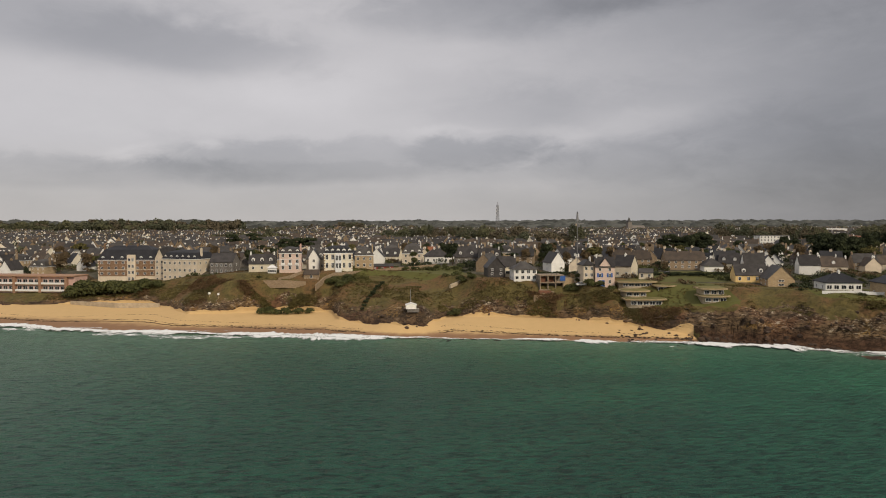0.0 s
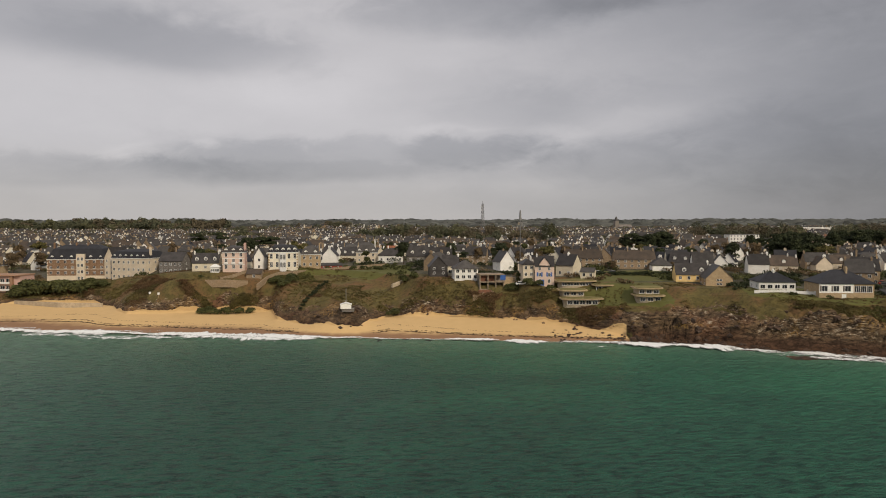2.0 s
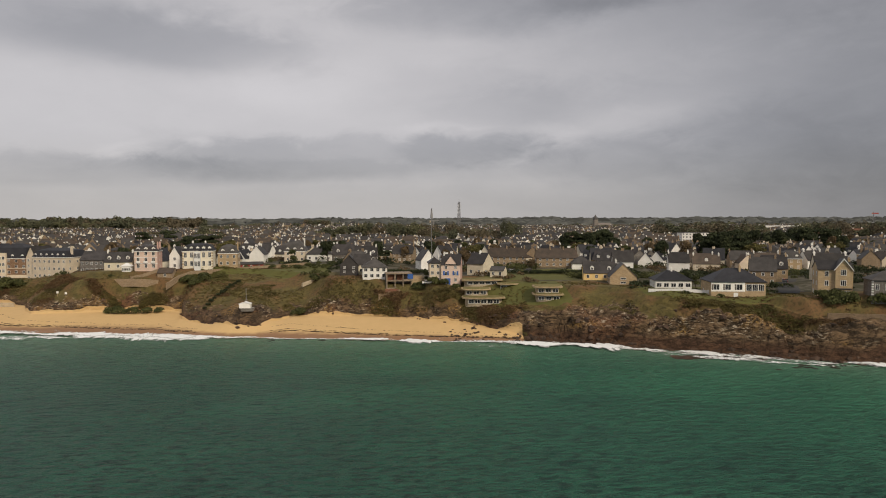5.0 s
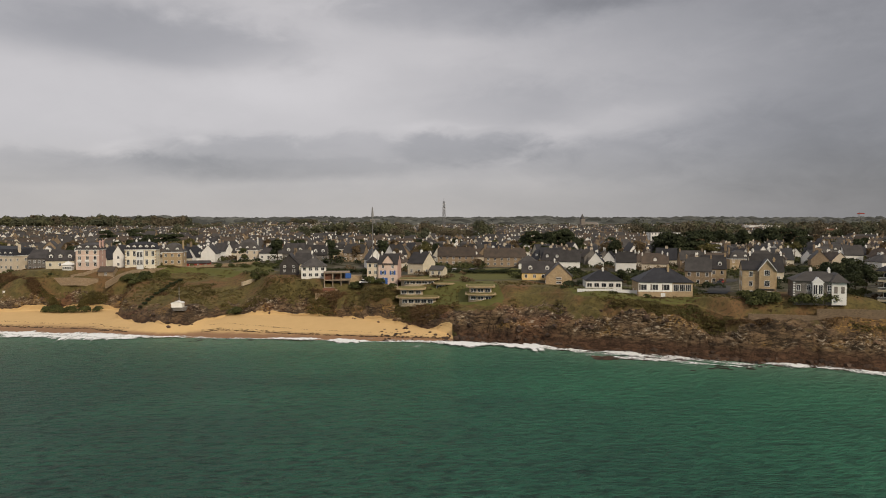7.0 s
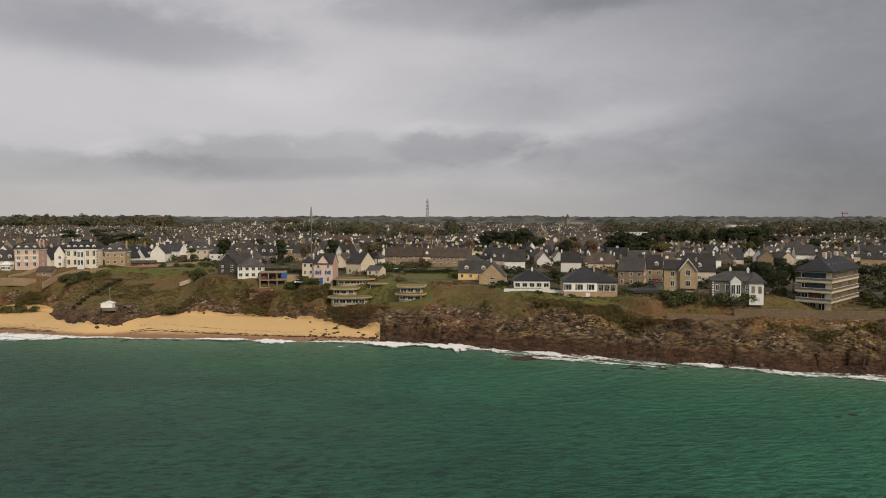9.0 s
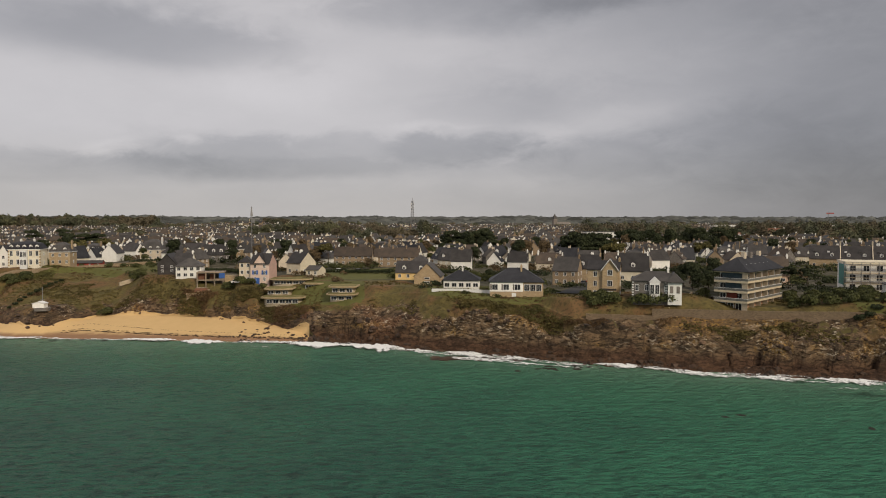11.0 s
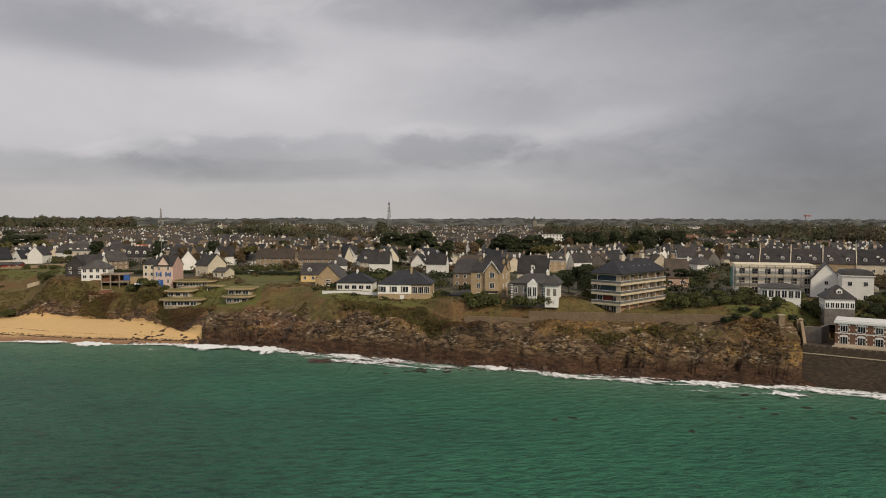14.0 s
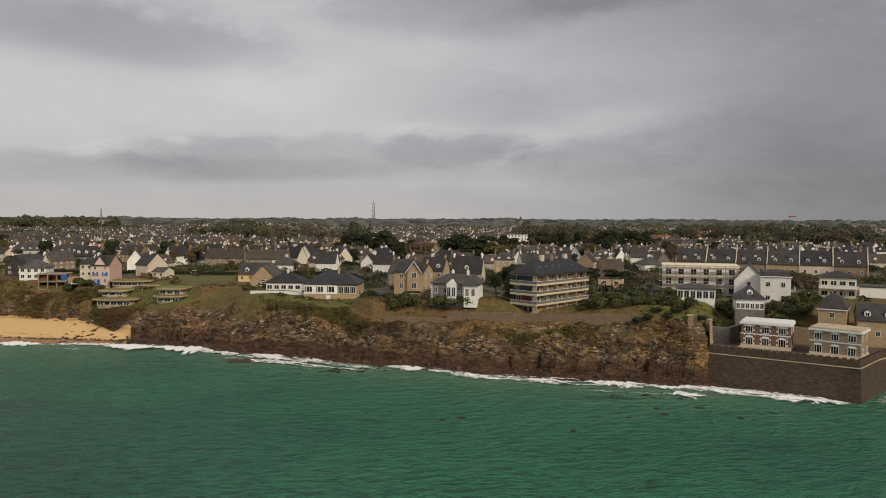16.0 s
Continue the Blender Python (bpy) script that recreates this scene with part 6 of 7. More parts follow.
house("warehouse", "long low white warehouse roof in the distance", 760, 1150, 22, -8, 70, 30, 8, 10, kind="flat", wall=WHITE, roof=WHITE, floors=1, cols=0, side_cols=0)
house("warehouse", "distant white flat-roofed hall", 1010, 1250, 22, -8, 60, 30, 9, 11, kind="flat", wall=WHITE, roof=WHITE, floors=1, cols=0, side_cols=0)
house("water_tower", "white domed hall among far roofs", -245, 800, 20, 0, 9, 7, 6, 10, kind="mansard", wall=WHITE, roof=SLATE_GREY, floors=1, cols=0, side_cols=0)

house("house", "white cottage with a bright orange-red tiled roof", 32.8, 430, 19.0, -18, 11, 8, 3.4, 7.2, wall=WHITE, roof=TILE_RED, floors=1, cols=3, chimneys=((0.03, 0.5),))
wall_run("garden_wall", "pale stone steps wall climbing a grassy bank", [(40, 283, 14.6), (44, 287, 15.8), (48, 291, 17.0)], -0.8, 0.7, CONCRETE, 0.8)
for bx, by in ((-62.7, 297.5), (-58.5, 295.5)):
    sb = tagged(empty("notice_board", bx, by, ground_z(bx, by), 0), "small white notice board on a post", "sign", "boards on the slope")
    part("post", boxes((-0.06, 0.06, -0.06, 0.06, -0.5, 1.4)), TIMBER, sb)
    part("board", boxes((-0.45, 0.45, -0.1, -0.06, 1.2, 2.1)), FRAME, sb)


def car(label, x, y, rz, paint):
    """A small parked car: body with sloped cabin, glass and four wheels."""
    h = tagged(empty("car", x, y, ground_z(x, y) + 0.3, rz), label, "car", "parked cars")
    part("body", prism(bmesh.new(), [(-2.1, 0.35), (2.1, 0.35), (2.15, 0.8), (1.2, 0.95), (-1.9, 1.0), (-2.15, 0.8)], -0.85, 0.85), paint, h)
    part("cabin", prism(bmesh.new(), [(-1.7, 0.98), (1.0, 0.95), (0.4, 1.48), (-1.3, 1.5)], -0.76, 0.76), GLASS, h, "dark glass cabin")
    part("roof", boxes((-1.25, 0.35, -0.74, 0.74, 1.48, 1.54)), paint, h)
    for wx in (-1.3, 1.35):
        for wy in (-0.86, 0.72):
            pts = [(wx + 0.32 * math.cos(t), 0.32 + 0.32 * math.sin(t)) for t in np.linspace(0, 6.283, 11)[:-1]]
            part("wheel", prism(bmesh.new(), pts, wy, wy + 0.16), DARK_METAL, h)
    return h


car("dark hatchback parked in a steep lane", 216.0, 229, 58, DARK_METAL)
car("dark red car parked beside a lane", 220.5, 236, 58, RED)
car("white car parked above the cliff wall", 90.0, 262.0, 0, FRAME)
car("pale car on a garden drive", 128.0, 285.0, 10, FRAME)
car("grey car on a garden drive", 136.0, 287.0, 10, METAL)

# the lane that climbs between the villas
bm = bmesh.new()
lane = [(203, 207), (208, 214), (216, 228), (226, 245), (238, 262)]
left_, right_ = [], []
for i, (lx, ly) in enumerate(lane):
    zz = ground_z(lx, ly) + 0.25
    left_.append(bm.verts.new((lx - 3.0, ly + 1.6, zz))), right_.append(bm.verts.new((lx + 3.0, ly - 1.6, zz)))
for i in range(len(lane) - 1):
    bm.faces.new((left_[i], right_[i], right_[i + 1], left_[i + 1]))
me = bpy.data.meshes.new("road")
bm.to_mesh(me), bm.free()
me.materials.append(ASPHALT)
tagged(new("road", me), "narrow grey asphalt lane climbing from the cliff", "road", kind="structure")


# ---- the town behind ----
FRONT = [(ob.matrix_world.translation.x, ob.matrix_world.translation.y) for ob in scene.objects if ob.type == "EMPTY" and ob.name.split(".")[0] not in ("garden_wall", "retaining_wall", "sea_wall", "gate_pier")]
WOODS = [(145, 655, 66, 36), (60, 770, 60, 26), (205, 415, 17, 9), (-470, 1400, 200, 50), (-834, 1690, 70, 30), (-150, 745, 12, 8), (-105, 735, 14, 8), (-178, 1140, 40, 14), (565, 490, 60, 26), (535, 625, 60, 35), (390, 592, 44, 28),
         (430, 700, 60, 40), (700, 780, 120, 50), (590, 713, 60, 36), (655, 610, 60, 40), (335, 458, 44, 18), (390, 468, 24, 12), (-47, 472, 12, 8), (95, 332, 20, 12), (255, 345, 12, 9)]


def in_woods(x, y):
    return any(((x - a) / c) ** 2 + ((y - b) / d) ** 2 < 1 for a, b, c, d in WOODS)


def town():
    """Near houses as things of their own, copied from a few built once; the far ones as one mass."""
    specs = [("white rendered house with slate roof and tall gable chimneys", "gable", WHITE, SLATE, 9, 7.5, 4.6, 8.8, 2, 3, 0), ("cream house with dark slate roof and dormers", "gable", CREAM, SLATE, 10, 8, 3.2, 7.8, 1, 3, 2),
             ("stone house with weathered slate roof", "gable", STONE, SLATE_GREY, 11, 7.5, 4.6, 8.6, 2, 4, 0), ("white bungalow with grey hipped roof", "hip", WHITE, SLATE_GREY, 11, 8.5, 2.9, 6.4, 1, 4, 0),
             ("grey stone house with brown roof and white chimneys", "gable", STONE_DARK, SLATE_BROWN, 10, 7.5, 4.4, 8.2, 2, 3, 1), ("white house with steep gable to the street", "front", WHITE, SLATE, 7, 9, 4.6, 9.4, 2, 2, 0),
             ("pale house with brown mossy roof", "gable", PALE, SLATE_BROWN, 12, 7.5, 3.4, 7.2, 1, 4, 1), ("cream house with tall front gable and dark roof", "front", VILLA_CREAM, SLATE_BLACK, 7.5, 10, 3.6, 9.0, 2, 2, 0),
             ("brown stone house with tall slate mansard", "mansard", STONE_PALE, SLATE_GREY, 9, 8, 5.6, 9.4, 2, 3, 2), ("white cottage with black slate roof", "gable", WHITE, SLATE_BLACK, 8, 7, 3.0, 7.2, 1, 2, 1)]
    protos = []
    PLAIN_PANES.append(1)
    for k, (label, kind, wall, roof, w, d, e, r, fl, cols, dm) in enumerate(specs):
        p = house("house", label, 0, 0, 0, 0, w, d, e, r, kind=kind, wall=wall, roof=roof, floors=fl, cols=cols, side_cols=1 if k in (0, 5, 9) else 0, dormers=dm,
                  chimneys=((0.03, 0.5), (0.97, 0.5)) if k % 2 == 0 else ((0.5 if kind in ("hip", "front") else 0.97, 0.5),), chim_mat=(WHITE, PALE, STONE)[k % 3])
        protos.append(p)
    PLAIN_PANES.clear()
    used = [0] * len(protos)
    spots = []
    y = 300.0
    while y < 1800:
        step = 14.5 + (y - 300) * 0.010
        x = -0.52 * y - 60 + rng.uniform(0, step)
        while x < 195 + 0.86 * y:
            px_, py_ = x + rng.uniform(-4, 4), y + rng.uniform(-5, 5)
            x += step * rng.uniform(0.85, 1.35)
            if py_ < lerp(EDGE, px_) + 26 or in_woods(px_, py_) or rng.random() < 0.10:
                continue
            if any(abs(px_ - a - 4) < 14 and abs(py_ - b - 3) < 13 for a, b in FRONT):
                continue
            if px_ < -50 and py_ < 392 and px_ > -190 or -70 < px_ < 145 and py_ < 305 or 5 < px_ < 60 and py_ < 340 or 120 < px_ < 150 and py_ < 305:
                continue
            spots.append((px_, py_))
        y += step * 1.02
    verts, faces, index = [], [], []
    mats = [WHITE, SLATE_GREY, SLATE, VILLA_CREAM, STONE, SLATE_BROWN]
    placed = 0
    for px_, py_ in spots:
        rz = rng.choice([-18, -18, 72, 8, -40, 50, 80, -75]) + rng.normal(0, 6)
        z = ground_z(px_, py_)
        if py_ < 560 and placed < 298:
            k = int(rng.integers(len(protos)))
            m = pose(px_, py_, z, 0, 0, rz)
            if used[k]:
                copy_thing(protos[k], m)
            else:
                protos[k].matrix_basis = m
            used[k] += 1
            placed += 1
            continue
        w, d, e, r = rng.uniform(7.5, 13), rng.uniform(6.5, 8.5), rng.uniform(2.8, 5.2), 0
        r = e + d * rng.uniform(0.48, 0.66)
        c, s = math.cos(radians(rz)), math.sin(radians(rz))
        b = len(verts)
        wallm, roofm = int(rng.choice([0, 3, 3, 4, 4, 4]) if py_ > 700 else rng.choice([0, 0, 3, 4, 4])), int(rng.choice([1, 1, 2, 5]))
        loc = [(0, 0, -2), (w, 0, -2), (w, d, -2), (0, d, -2), (0, 0, e), (w, 0, e), (w, d, e), (0, d, e), (0, d / 2, r), (w, d / 2, r)]
        loc += [(-.2, -.3, e - .1), (w + .2, -.3, e - .1), (w + .2, d / 2, r + .15), (-.2, d / 2, r + .15), (w + .2, d + .3, e - .1), (-.2, d + .3, e - .1)]
        fs = [(0, 1, 5, 4), (2, 3, 7, 6), (1, 2, 6, 9, 5), (3, 0, 4, 8, 7), (10, 11, 12, 13), (13, 12, 14, 15)]
        ix = [wallm] * 4 + [roofm] * 2
        for cx in (0.3, w - 0.3)[: int(rng.integers(0, 3))]:
            q = len(loc)
            loc += [(cx + a, d / 2 + g, hh) for hh in (r - 1, r + 0.9) for a, g in ((-.3, -.5), (.3, -.5), (.3, .5), (-.3, .5))]
            fs += [(q, q + 1, q + 5, q + 4), (q + 1, q + 2, q + 6, q + 5), (q + 2, q + 3, q + 7, q + 6), (q + 3, q, q + 4, q + 7), (q + 4, q + 5, q + 6, q + 7)]
            ix += [int(rng.choice([0, 4, 4]))] * 5
        for i in range(3):
            q = len(loc)
            wx = w * (i + 0.5) / 3
            loc += [(wx - .5, -.04, 1.0), (wx + .5, -.04, 1.0), (wx + .5, -.04, 2.3), (wx - .5, -.04, 2.3)]
            fs.append((q, q + 1, q + 2, q + 3))
            ix.append(6)
            if i != 1 and rng.random() < 0.45:
                q, zz = len(loc), e + (r - e) * 0.55
                loc += [(wx + a_, g_, h_) for h_ in (zz - 1.1, zz + 0.3) for a_, g_ in ((-.6, d * .17), (.6, d * .17), (.6, d * .4), (-.6, d * .4))]
                fs += [(q, q + 1, q + 5, q + 4), (q + 1, q + 2, q + 6, q + 5), (q + 3, q, q + 4, q + 7), (q + 4, q + 5, q + 6, q + 7)]
                ix += [0, 0, 0, roofm]
        verts += [(px_ + c * a - s * g, py_ + s * a + c * g, z + hh) for a, g, hh in loc]
        faces += [tuple(b + i for i in f) for f in fs]
        index += ix
    me = mesh_from("far_houses", verts, faces, mats + [GLASS], index=index)
    tagged(new("far_houses", me), "far slate-roofed town houses with white gables and chimneys", "houses", kind="stuff")
    for k, n in enumerate(used):
        if not n:
            protos[k].matrix_basis = pose(-300 + 20 * k, 600, 18)


town()


# ---- plants ----
def leaf_cloud(blobs, count, size, seed, flat=0.0):
    """Many small leaf clumps over the skins of some lumps: vertices and faces."""
    r = np.random.default_rng(seed)
    vol = np.array([b[3] * b[4] * b[5] for b in blobs]) ** (2 / 3)
    pick = r.choice(len(blobs), count, p=vol / vol.sum())
    B = np.array(blobs)[pick]
    d = r.normal(size=(count, 3))
    d /= np.linalg.norm(d, axis=1)[:, None]
    d[:, 2] = np.where(d[:, 2] < -0.35, -d[:, 2], d[:, 2])
    rad = r.uniform(0.72, 1.06, count)[:, None]
    c = B[:, :3] + d * B[:, 3:6] * rad
    n = d + r.normal(size=(count, 3)) * 0.55
    n /= np.linalg.norm(n, axis=1)[:, None]
    t = np.cross(n, r.normal(size=(count, 3)))
    t /= np.linalg.norm(t, axis=1)[:, None]
    u = np.cross(n, t)
    s = (size * r.uniform(0.6, 1.4, count))[:, None]
    v = np.stack([c - t * s, c + u * s * 0.6 - n * s * 0.15, c + t * s, c - u * s * 0.6 + n * s * 0.2], 1).reshape(-1, 3)
    f = np.arange(count * 4).reshape(-1, 4)
    return v, f


def tree_mesh(kind, seed):
    r = np.random.default_rng(seed)
    blobs = []
    if kind == "pine":
        for k in range(9):
            a, q = r.uniform(0, 6.28), r.uniform(0.5, 3.6)
            blobs.append((q * math.cos(a), q * math.sin(a), r.uniform(6.2, 8.6) - q * 0.25, r.uniform(1.3, 2.3), r.uniform(1.3, 2.3), r.uniform(0.7, 1.2)))
        count, size = 2200, 0.30
    elif kind == "bush":
        for k in range(5):
            a, q = r.uniform(0, 6.28), r.uniform(0, 1.1)
            blobs.append((q * math.cos(a), q * math.sin(a), r.uniform(0.5, 1.0), r.uniform(0.7, 1.2), r.uniform(0.7, 1.2), r.uniform(0.6, 1.0)))
        count, size = 900, 0.17
    else:
        for k in range(12):
            a, q, zz = r.uniform(0, 6.28), r.uniform(0.2, 2.6), r.uniform(2.6, 7.8)
            q *= 1 - abs(zz - 4.8) / 5.5
            blobs.append((q * math.cos(a), q * math.sin(a), zz, r.uniform(1.1, 2.0), r.uniform(1.1, 2.0), r.uniform(1.0, 1.6)))
        count, size = 2200, 0.29
    v, f = leaf_cloud(blobs, count, size, seed)
    bm = bmesh.new()
    top = 1.0 if kind == "bush" else 6.0
    ring_old = None
    for k in range(5):
        zz = top * k / 4 - 0.6
        rr = (0.08 if kind == "bush" else 0.28) * (1 - 0.16 * k)
        ring = [bm.verts.new((rr * math.cos(t) + 0.06 * k, rr * math.sin(t) + 0.04 * k * k / 4, zz)) for t in np.linspace(0, 6.283, 7)[:-1]]
        if ring_old:
            for i in range(6):
                bm.faces.new((ring_old[i], ring_old[(i + 1) % 6], ring[(i + 1) % 6], ring[i]))
        ring_old = ring
    for b in blobs[:6]:
        p, q = Vector((0.1, 0.05, top * 0.6)), Vector(b[:3])
        s = Vector((0.07, 0, 0))
        e = [bm.verts.new(p + s), bm.verts.new(p - s), bm.verts.new(q)]
        bm.faces.new(e)
        s2 = Vector((0, 0.07, 0))
        bm.faces.new([bm.verts.new(p + s2), bm.verts.new(p - s2), bm.verts.new(q)])
    return v, f, bm


def tree_proto(kind, leaf, seed, label):
    v, f, bm = tree_mesh(kind, seed)
    h = empty("bush" if kind == "bush" else "tree", 0, 0, 0)
    tagged(h, label, "bush" if kind == "bush" else "tree", "bushes" if kind == "bush" else "trees of the town")
    part("trunk", bm, BARK, h)
    part("crown", mesh_from("crown", v.tolist(), f.tolist(), [leaf]), None, h)
    return h


def scatter(proto, spots):
    """Copies of a plant at (x, y, size), the first being the plant itself."""
    spots_m = []
    for i, (x, y, s) in enumerate(spots):
        m = pose(x, y, ground_z(x, y) - 0.1, 0, 0, (i * 77) % 360) @ Matrix.Diagonal((s, s, s * (0.9 + 0.05 * (i % 5)), 1))
        spots_m.append(m)
    for m in spots_m[1:]:
        copy_thing(proto, m)
    proto.matrix_basis = spots_m[0]


def wood_spots(n, areas, lo, hi, seed):
    r = np.random.default_rng(seed)
    out = []
    for a, b, c, d in areas:
        for k in range(n):
            t, q = r.uniform(0, 6.28), math.sqrt(r.uniform(0, 1))
            out.append((a + c * q * math.cos(t), b + d * q * math.sin(t), r.uniform(lo, hi)))
    return out


def town_trees(n, seed, lo, hi, y0=330, y1=640):
    r = np.random.default_rng(seed)
    out = []
    while len(out) < n:
        y = r.uniform(y0, y1)
        x = r.uniform(-0.45 * y, 180 + 0.75 * y)
        if y > lerp(EDGE, x) + 30 and not any(abs(x - a - 6) < 9 and abs(y - b - 4) < 7 for a, b in FRONT):
            out.append((x, y, r.uniform(lo, hi)))
    return out


near_woods = [(205, 415, 17, 9), (335, 458, 44, 18), (390, 468, 24, 12), (255, 345, 12, 9)]
scatter(tree_proto("pine", LEAF_DARK, 11, "dark spreading maritime pine"), [(-47, 470, 1.7), (-40, 474, 1.6), (-54, 468, 1.5), (-90, 545, 1.6), (-101, 520, 1.5), (75, 330, 0.9), (276, 215, 0.9), (284, 204, 0.8), (281, 210, 0.8)] + wood_spots(10, near_woods, 1.0, 1.9, 3))
scatter(tree_proto("broad", LEAF_DARK, 12, "dark evergreen oak with dense rounded crown"), [(252, 222, 1.0), (258, 216, 0.9), (246, 214, 0.9), (250, 205, 0.8), (262, 225, 1.0), (184, 240, 0.7), (268, 212, 0.8)]
        + [(244, 200, 0.8), (247, 210, 1.0), (256, 208, 0.9), (240, 205, 0.8)] + wood_spots(14, near_woods, 0.9, 1.8, 5) + town_trees(52, 21, 0.7, 1.4, 325, 480))
scatter(tree_proto("broad", LEAF_GREEN, 13, "green leafy garden tree"), [(178, 232, 0.6), (182, 228, 0.5), (90, 268, 0.5), (270, 200, 0.6), (241, 190, 0.6)] + town_trees(45, 22, 0.6, 1.1, 325, 480))
scatter(tree_proto("broad", LEAF_AUTUMN, 14, "half-bare brown autumn tree"), [(140, 300, 0.6), (168, 300, 0.5), (95, 330, 0.8), (85, 345, 0.9), (105, 340, 0.8), (115, 335, 0.8), (322, 200, 0.6), (335, 190, 0.6)] + town_trees(52, 23, 0.7, 1.3, 325, 480))
scatter(tree_proto("pine", LEAF_OLIVE, 15, "olive-green pine with open crown"), town_trees(22, 24, 0.9, 1.4, 325, 480))
near_bush = [(206.5, 190.6, 1.9), (209.5, 190.4, 2.2), (212, 189.6, 2.0), (219, 187.2, 2.0), (222, 186.2, 2.2), (225, 185.2, 2.1), (227.6, 184.0, 1.8), (292.5, 157.5, 1.9), (305, 158, 1.8), (309, 160, 2.0), (312.5, 158, 1.6), (306.5, 154, 1.4), (317, 161, 2.0), (301, 153.5, 1.3), (322, 166, 2.2), (326, 170, 2.0), (318, 167, 1.8), (311, 165, 1.5), (289.5, 159.5, 1.6), (285, 162.5, 1.2), (297.5, 166, 2.4), (299.5, 163.5, 2.2), (281, 166, 1.2), (-137, 338, 3.2), (-132, 339, 4.0), (-126, 339, 4.2), (-120, 339, 3.9), (-114, 338, 3.6), (-108, 337, 3.2), (-102, 336, 2.8), (-96, 334, 2.4), (-10, 300, 2.2), (-7, 296, 1.8), (-4, 300, 2.0), (45, 286, 1.6), (49, 283, 1.4),
             (40, 268, 1.9), (85.5, 264.6, 1.5), (88, 264, 1.7), (92.5, 258.5, 1.6), (96, 257.5, 1.5), (100, 257, 1.3), (-40, 290.5, 1.5), (-36, 290, 1.8), (-29, 289, 1.6), (-24, 289.5, 1.7), (-20, 290.5, 1.4), (-33, 289.5, 1.2), (205.5, 193, 1.6), (211, 194.5, 1.5)] + [(258 + 1.45 * k, 173 - 0.62 * k + 2.4 * (k % 3), 0.9 + 0.3 * (k % 4)) for k in range(18)]
scatter(tree_proto("bush", LEAF_GREEN, 16, "dense rounded green garden shrub"), near_bush + [(264 + 2.1 * k, 184 - 0.9 * k + 4 * (k % 3), 0.9 + 0.25 * (k % 4)) for k in range(16)]
        + [(150 + 3 * k, 262 + (k % 4) * 3, 0.8) for k in range(10)] + [(10 + 4 * k, 322 + (k % 3) * 7, 0.9 + 0.1 * (k % 4)) for k in range(14)])
scatter(tree_proto("bush", LEAF_DARK, 17, "dark clipped hedge shrub"), [(60 + 2.2 * k, 300 + 0.4 * (k % 3), 1.1) for k in range(24)] + [(120 + 2.0 * k, 284 + (k % 2), 1.0) for k in range(30)] + [(270 + 2.4 * k, 162 - k + (k % 3), 1.0) for k in range(8)]
        + [(297 + 2.2 * k, 160 + 2.0 * (k % 3), 1.0 + 0.2 * (k % 4)) for k in range(9)] + [(302, 168, 1.6), (305, 165, 1.4), (301, 164, 1.3)] + [(3 + 0.8 * k, 272 + 2.6 * k, 0.6 + 0.12 * (k % 3)) for k in range(11)])


def gardens():
    """Hedges, shrubs and rough growth between the houses on the plateau."""
    r = np.random.default_rng(45)
    n = 11000
    x = r.uniform(-200, 470, n)
    y = lerp(EDGE, x) + r.uniform(4, 300, n)
    patch = fbm(x, y, 14, 3)
    free = np.array([not any(-1.5 < px_ - a < 13 and -2.5 < py_ - b < 10 for a, b in FRONT) for px_, py_ in zip(x, y)])
    keep = free & (patch > 0.05) & ~((y < lerp(EDGE, x) + 14) & ((patch < 0.3) | (x > 196)))
    x, y, kind = x[keep], y[keep], fbm(x[keep] + 40, y[keep] + 70, 25, 3)
    z = height(x, y, False)[0]
    for name, mt, sel, label in (("hedges", LEAF_DARK, kind < -0.12, "dark garden hedges between houses"), ("shrubs", LEAF_GREEN, (kind >= -0.12) & (kind < 0.14), "green garden shrubs between houses"),
                                 ("undergrowth", LEAF_AUTUMN, kind >= 0.14, "brown autumn undergrowth between houses")):
        V, Fc, m = [], [], 0
        for i, (a, b, c) in enumerate(zip(x[sel], y[sel], z[sel])):
            s = r.uniform(0.6, 1.7) * (1.0 if b < lerp(EDGE, a) + 45 else 1.5)
            vv, ff = leaf_cloud([(a, b, c + s * 0.4, s, s * 0.8, s * 0.8), (a + s, b + r.normal(0, 0.5), c + s * 0.3, s * 0.8, s * 0.7, s * 0.6)], int(34 + 30 * s), 0.36, i)
            V.append(vv), Fc.append(ff + m)
            m += len(vv)
        me = mesh_from(name, np.concatenate(V).tolist(), np.concatenate(Fc).tolist(), [mt])
        tagged(new(name, me), label, "shrubs", kind="stuff")


gardens()


WOODS_AUTUMN = material("far_autumn_woodland", (0.140, 0.116, 0.074), (0.096, 0.082, 0.054), 0.9, 0.02, 0.2, vary=0.22, island=True, spec=0.1)
WOODS_OLIVE = material("far_olive_woodland", (0.130, 0.128, 0.068), (0.086, 0.088, 0.050), 0.9, 0.02, 0.2, vary=0.22, island=True, spec=0.1)


